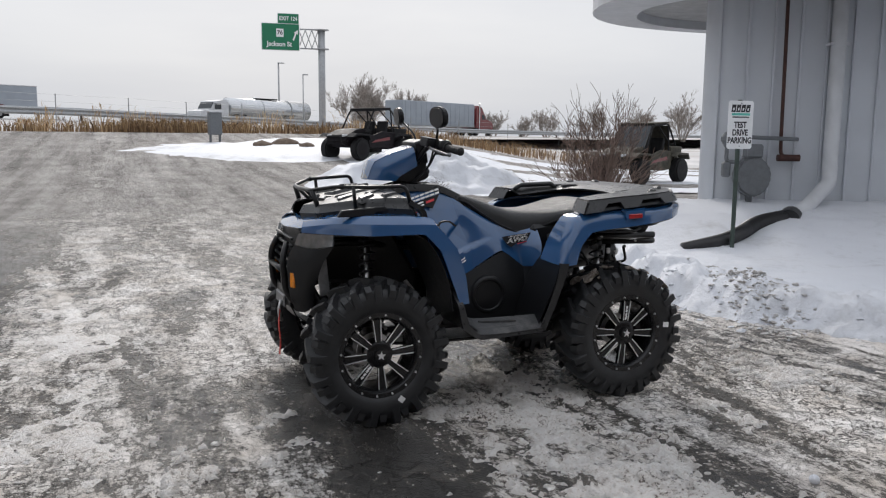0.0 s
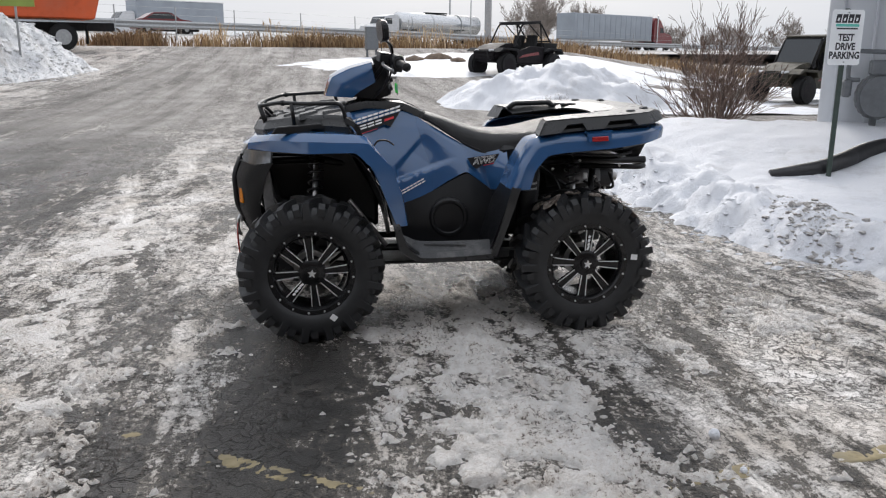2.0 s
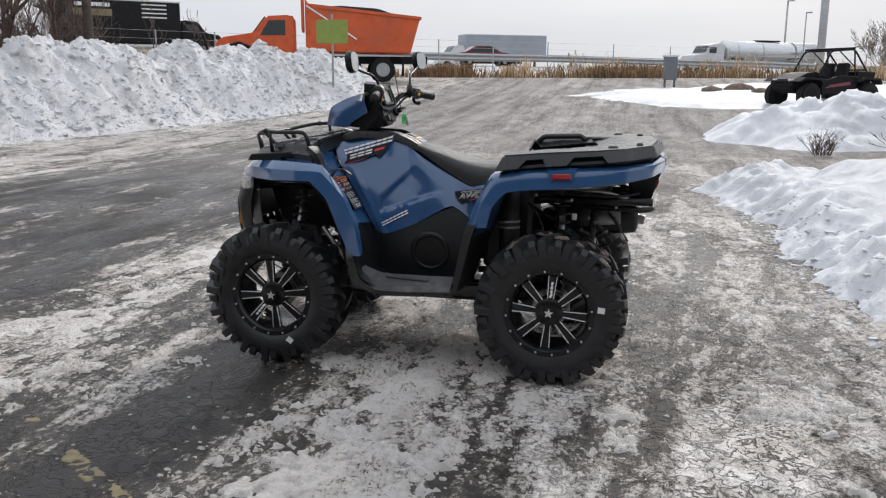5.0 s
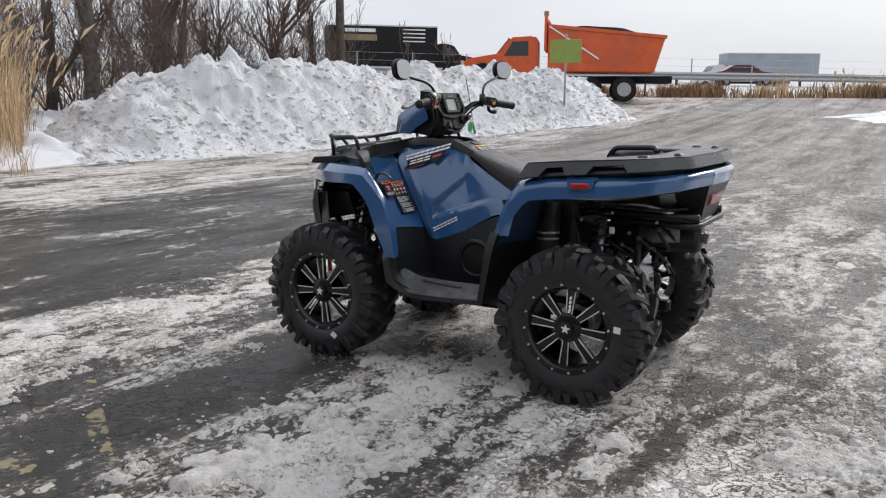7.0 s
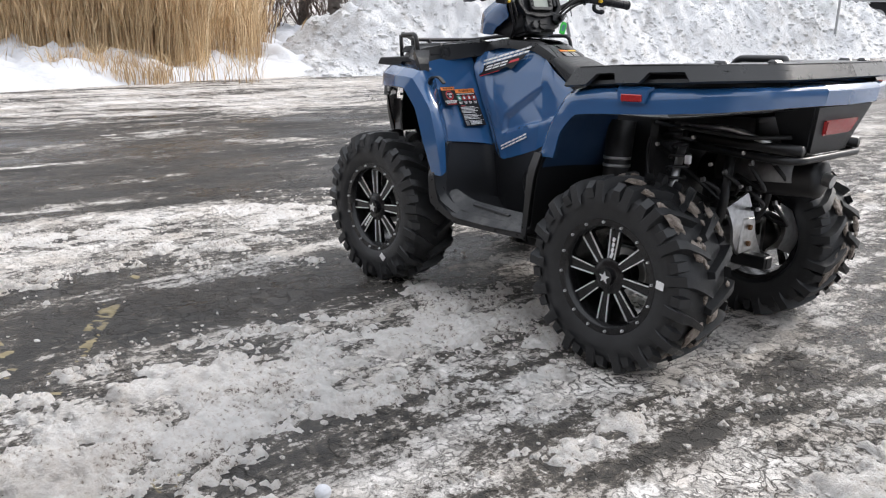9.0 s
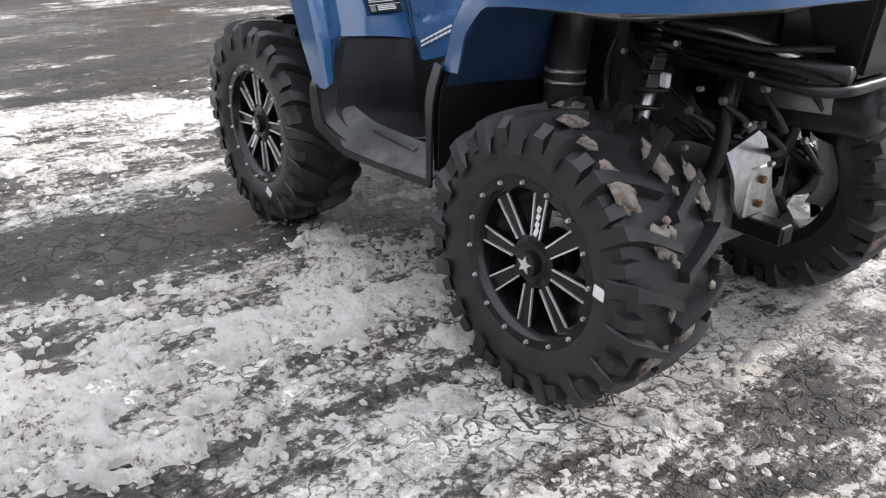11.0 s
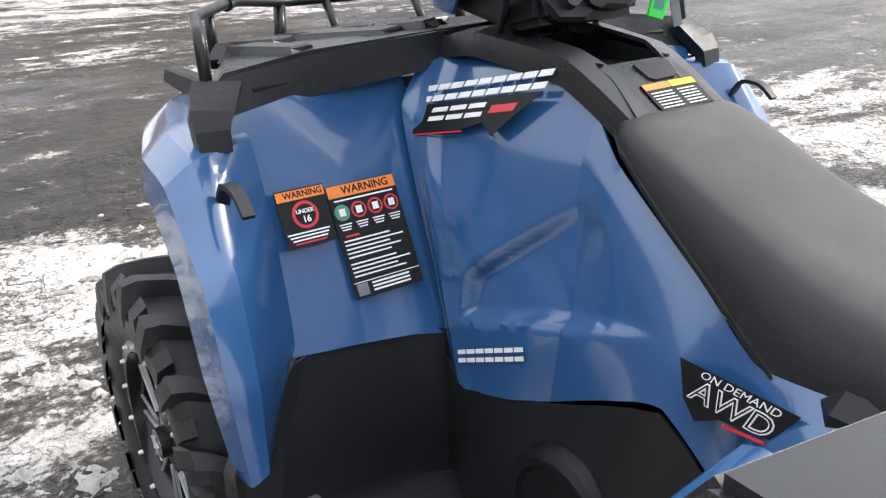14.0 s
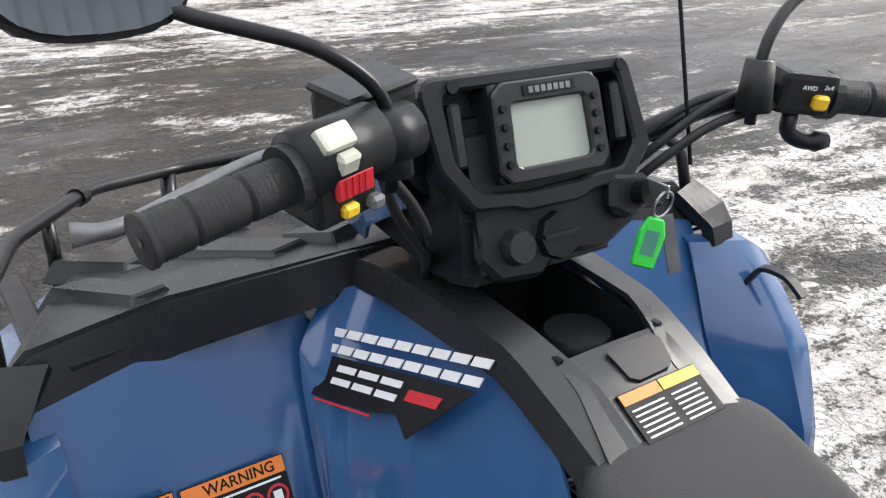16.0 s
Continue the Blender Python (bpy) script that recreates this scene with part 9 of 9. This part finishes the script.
part("tail_housing", block([(0.96, -0.13, 0.745), (1.045, -0.13, 0.742), (1.045, 0.13, 0.742), (0.96, 0.13, 0.745)],
                           [(0.94, -0.22, 0.915), (1.092, -0.205, 0.912), (1.092, 0.205, 0.912), (0.94, 0.22, 0.915)], 0.010), M_PLASTIC, atv, "black tapered tail lamp housing")
part("tail_lamp", block([(1.050, -0.100, 0.808), (1.072, -0.092, 0.808), (1.072, 0.092, 0.808), (1.050, 0.100, 0.808)],
                        [(1.062, -0.125, 0.858), (1.088, -0.115, 0.858), (1.088, 0.115, 0.858), (1.062, 0.125, 0.858)], 0.005), M_REDLENS, atv, "wide red tail lamp")
part("undertray", shell(net([[(0.50, -0.30, 0.84), (0.78, -0.33, 0.862), (1.03, -0.24, 0.892)], [(0.50, 0.0, 0.83), (0.78, 0.0, 0.85), (1.05, 0.0, 0.886)], [(0.50, 0.30, 0.84), (0.78, 0.33, 0.862), (1.03, 0.24, 0.892)]], 8, 8), 0.006, (0, 0, -1)), M_PLASTIC, atv, "black tray under the rear rack", smooth=True)
part("battery_box", box((0.70, 0.0, 0.80), (0.34, 0.30, 0.10), None, 0.02, 2), M_PLASTIC, atv)
for s in (1, -1):
    part("fender_trim", tube([(0.80, -0.552 * s, 0.872), (0.92, -0.520 * s, 0.888), (1.03, -0.422 * s, 0.905), (1.085, -0.200 * s, 0.912)], 0.006, 8), M_ALLOYGREY, atv, "thin grey trim under the rear fender", smooth=True)
    part("tail_stay", tube(bend([(0.60, -0.20 * s, 0.80), (0.84, -0.24 * s, 0.815), (0.98, -0.18 * s, 0.765)], 0.04, 4), 0.010, 8), M_BARE if s > 0 else M_STEELBLK, atv, smooth=True)
for i, (x, y, z) in enumerate(((0.70, -0.24, 0.77), (0.78, -0.25, 0.69), (0.90, -0.26, 0.745), (0.56, -0.24, 0.73), (0.86, -0.18, 0.62), (0.94, -0.20, 0.56), (0.75, -0.23, 0.55))):
    part("frame_bolt", tube([(x, y - 0.006, z), (x, y + 0.006, z)], 0.0065, 8), M_BARE, atv)
part("brake_hose", tube(bend([(0.50, -0.20, 0.74), (0.56, -0.30, 0.70), (0.62, -0.33, 0.50), (0.64, -0.36, 0.40)], 0.06, 5), 0.006, 6), M_RUBBERGRIP, atv, smooth=True)
part("wire_loom", tube(bend([(0.52, -0.20, 0.80), (0.70, -0.26, 0.80), (0.90, -0.24, 0.79), (1.0, -0.16, 0.80)], 0.06, 5), 0.008, 6), M_RUBBERGRIP, atv, smooth=True)


# ---- decals ----
def surf_pose(p, right, up):
    """A pose at p whose x runs along right and whose y runs up, as nearly as square allows."""
    x = Vector(right).normalized()
    y = Vector(up)
    y = (y - x * y.dot(x)).normalized()
    z = x.cross(y)
    return Matrix(((x.x, y.x, z.x, p[0]), (x.y, y.y, z.y, p[1]), (x.z, y.z, z.z, p[2]), (0, 0, 0, 1)))


def plate(name, w, h, mat, parent, m, label="", d=0.0012, z=0.0):
    ob = part(name, box((0, 0, z + d / 2), (w, h, d)), mat, parent, label)
    ob.matrix_basis = m
    return ob


def sub(name, x, y, w, h, mat, parent, z=0.0014, d=0.0006):
    return part(name, box((x, y, z + d / 2), (w, h, d)), mat, parent)


def mark_bars(n, x_start, w, h, y0, slant, parent, mat, z=0.0008):
    """A word mark stood in for by a row of paired plain bars, one above the other."""
    step = w / n
    for i in range(n):
        x0 = x_start + i * step
        x1 = x0 + step * 0.84
        for lo, hi in ((0.0, 0.34), (0.66, 1.0)):
            a, b = slant * lo * h, slant * hi * h
            part("mark_bar", prism([(x0 + a, y0 + lo * h), (x1 + a, y0 + lo * h), (x1 + b, y0 + hi * h), (x0 + b, y0 + hi * h)], 0, z), mat, parent)


for s in (1, -1):
    # caution labels on the leg shield
    upv = (-0.092, 0, 0.150)
    c = Vector((-0.3555, -0.2965 * s, 0.7745)) + Vector((0.0035, 0, 0.0018))
    m = surf_pose(c, (0, 1, 0), upv)
    if s == 1:
        big = plate("caution_label", 0.116, 0.172, M_DECALBLK, atv, m, "black caution label with orange heading")
        sub("label_heading", 0, 0.076, 0.114, 0.018, M_DECALORANGE, big)
        bar_text("WARNING", 0.0165, pose(0.006, 0.076, 0.0022), M_DECALBLK, big, depth=0.0002, bold=0.0003)
        for k, mt in enumerate((M_DECALTEAL, M_DECALRED, M_DECALRED, M_DECALRED)):
            b = bmesh.new()
            bmesh.ops.create_cone(b, cap_ends=True, segments=20, radius1=0.0125, radius2=0.0125, depth=0.0006, matrix=Matrix.Translation((-0.042 + k * 0.028, 0.044, 0.0017)))
            ring = part("pictogram", b, mt, big)
            b = bmesh.new()
            bmesh.ops.create_cone(b, cap_ends=True, segments=20, radius1=0.0095, radius2=0.0095, depth=0.0006, matrix=Matrix.Translation((-0.042 + k * 0.028, 0.044, 0.0021)))
            part("pictogram_field", b, M_DECALBLK if k else M_DECALTEAL, big)
            sub("pictogram_shape", -0.042 + k * 0.028, 0.044, 0.010, 0.011, M_WHITE, big, 0.0024)
            for q in range(3):
                sub("print_line", -0.042 + k * 0.028, 0.026 - q * 0.004, 0.020 - 0.003 * q, 0.0018, M_WHITE, big)
        sub("label_strip", 0, 0.062, 0.10, 0.0024, M_WHITE, big)
        sub("label_strip", -0.036, 0.008, 0.022, 0.0030, M_DECALRED, big)
        rng = random.Random(8)
        for q in range(9):
            wdt = rng.uniform(0.070, 0.100)
            sub("print_line", -0.052 + wdt / 2, 0.001 - q * 0.0062 - (0.004 if q > 4 else 0), wdt, 0.0023, M_WHITE, big)
        sub("label_rule", 0, -0.062, 0.112, 0.0012, M_WHITE, big)
        sub("grey_block", -0.044, -0.073, 0.018, 0.018, M_ALLOYGREY, big)
        for q in range(3):
            sub("print_line", 0.005, -0.067 - q * 0.0055, 0.064, 0.0028, M_WHITE, big)
        c2 = Vector((-0.3700, -0.4010 * s, 0.8240)) + Vector((0.0045, 0, 0.0022))
        sm = plate("age_label", 0.076, 0.084, M_DECALBLK, atv, surf_pose(c2, (0, 1, 0), (-0.045, 0, 0.075)), "small black age label with orange heading")
        sub("label_heading", 0, 0.033, 0.074, 0.014, M_DECALORANGE, sm)
        bar_text("WARNING", 0.0125, pose(0.004, 0.033, 0.0022), M_DECALBLK, sm, depth=0.0002, bold=0.0003)
        b = bmesh.new()
        bmesh.ops.create_cone(b, cap_ends=True, segments=24, radius1=0.020, radius2=0.020, depth=0.0006, matrix=Matrix.Translation((0, 0.003, 0.0017)))
        part("ban_ring", b, M_DECALRED, sm)
        b = bmesh.new()
        bmesh.ops.create_cone(b, cap_ends=True, segments=24, radius1=0.0155, radius2=0.0155, depth=0.0006, matrix=Matrix.Translation((0, 0.003, 0.0021)))
        part("ban_field", b, M_DECALBLK, sm)
        bar_text("UNDER", 0.0082, pose(0, 0.008, 0.0026), M_WHITE, sm, depth=0.0002, bold=0.0002)
        bar_text("16", 0.013, pose(0, -0.004, 0.0026), M_WHITE, sm, depth=0.0002, bold=0.0004)
        for q in range(4):
            sub("print_line", -0.002, -0.022 - q * 0.0048, 0.066 - 0.006 * q, 0.0022, M_WHITE if q < 3 else M_DECALRED, sm)
    # rubber bonnet latch
    part("latch", shell(net([[(-0.365, -0.530 * s, 0.870), (-0.363, -0.513 * s, 0.870)], [(-0.340, -0.531 * s, 0.910), (-0.338, -0.513 * s, 0.910)], [(-0.295, -0.531 * s, 0.913), (-0.295, -0.514 * s, 0.913)], [(-0.262, -0.531 * s, 0.892), (-0.262, -0.515 * s, 0.892)]], 12, 3, hard_u=0.2), 0.007, (1, 0, 0.5)), M_RUBBERGRIP, atv, "black rubber fender latch", smooth=True)
    # word marks: plain blocks in their place
    d = 1 if s == 1 else -1
    mk = part("word_mark", box((0, 0, 0), (0.001, 0.001, 0.0002)), M_WHITE, atv, "white slanted word mark of plain bars")
    p0, p1 = Vector((-0.216, -0.229 * s, 0.613)), Vector((-0.078, -0.212 * s, 0.684))
    nrm_out = Vector((0.05, -0.97 * s, 0.22))
    cc = (p0 + p1) / 2 + nrm_out * 0.012
    right = (p1 - p0) * d
    mk.matrix_basis = surf_pose(cc, right, (-0.25 * d, 0.10 * s, 0.6))
    mark_bars(7, -0.073, 0.146, 0.019, -0.0095, 0.1, mk, M_WHITE)
    mk = part("model_badge", prism([(-0.128, -0.036), (-0.118, 0.012), (0.124, 0.012), (0.082, -0.022), (0.048, -0.050), (0.022, -0.028), (-0.02, -0.036)], 0, 0.0008), M_DECALBLK, atv, "black badge under a white slanted word mark")
    c3 = Vector((-0.304, -0.142 * s, 0.960)) + Vector((0.02, -0.9 * s, 0.45)) * 0.009
    mk.matrix_basis = surf_pose(c3, Vector((0.254, 0.043 * s, 0.074)) * d, (-0.06, 0.07 * s, 0.10)) @ Matrix.Diagonal((1 if s == 1 else -1, 1, 1, 1))
    mark_bars(9, -0.132, 0.262, 0.028, 0.016, 0.36, mk, M_WHITE, 0.0016)
    mark_bars(3, -0.098, 0.120, 0.022, -0.018, 0.27, mk, M_WHITE, 0.0018)
    part("red_mark", prism([(0.030, -0.014), (0.078, -0.014), (0.084, -0.002), (0.034, -0.002)], 0.0009, 0.0016), M_DECALRED, mk)
    part("red_line", prism([(-0.120, -0.040), (-0.016, -0.040), (-0.016, -0.0375), (-0.119, -0.0375)], 0.0, 0.0012), M_DECALRED, mk)
    # all-wheel-drive badge ahead of the rear fender
    mb = part("drive_badge", prism([(-0.074, 0.011), (-0.056, -0.031), (-0.034, -0.049), (-0.003, -0.033), (0.059, -0.025), (0.087, 0.012)], 0, 0.0008), M_DECALBLK, atv, "black drive badge with white outlined letters")
    c4 = Vector((0.210, -0.172 * s, 0.776)) + Vector((0, -0.97 * s, 0.22)) * 0.023
    mb.matrix_basis = surf_pose(c4, Vector((1, -0.10 * s, 0.13)) * d, (0, 0.26 * s, 1))
    if s == 1:
        bar_text("AWD", 0.034, pose(0.004, -0.0155, 0.0012), M_WHITE, mb, depth=0.0002, bold=0.0009, shear=0.3, xscale=1.3)
        bar_text("AWD", 0.034, pose(0.004, -0.0155, 0.0018), M_DECALBLK, mb, depth=0.0002, bold=-0.0006, shear=0.3, xscale=1.3)
        bar_text("ON DEMAND", 0.0125, pose(0.012, 0.0045, 0.0014), M_WHITE, mb, depth=0.0002, shear=0.3, xscale=1.4)
    part("red_line", prism([(0.002, -0.0385), (0.056, -0.0325), (0.056, -0.0290), (0.002, -0.0350)], 0.0, 0.0012), M_DECALRED, mb)

cl = plate("console_label", 0.100, 0.050, M_DECALBLK, atv, surf_pose((-0.078, 0.012, 1.0105), (0, 1, 0), (-0.036, 0, 0.0195)), "black caution label with orange and yellow headings")
sub("label_heading", -0.025, 0.018, 0.048, 0.011, M_DECALORANGE, cl)
sub("label_heading", 0.025, 0.018, 0.048, 0.011, M_DECALYEL, cl)
for q in range(6):
    sub("print_line", -0.025, 0.006 - q * 0.0054, 0.040, 0.0016, M_WHITE, cl, 0.0014)
    sub("print_line", 0.022, 0.006 - q * 0.0054, 0.034, 0.0016, M_WHITE, cl, 0.0014)
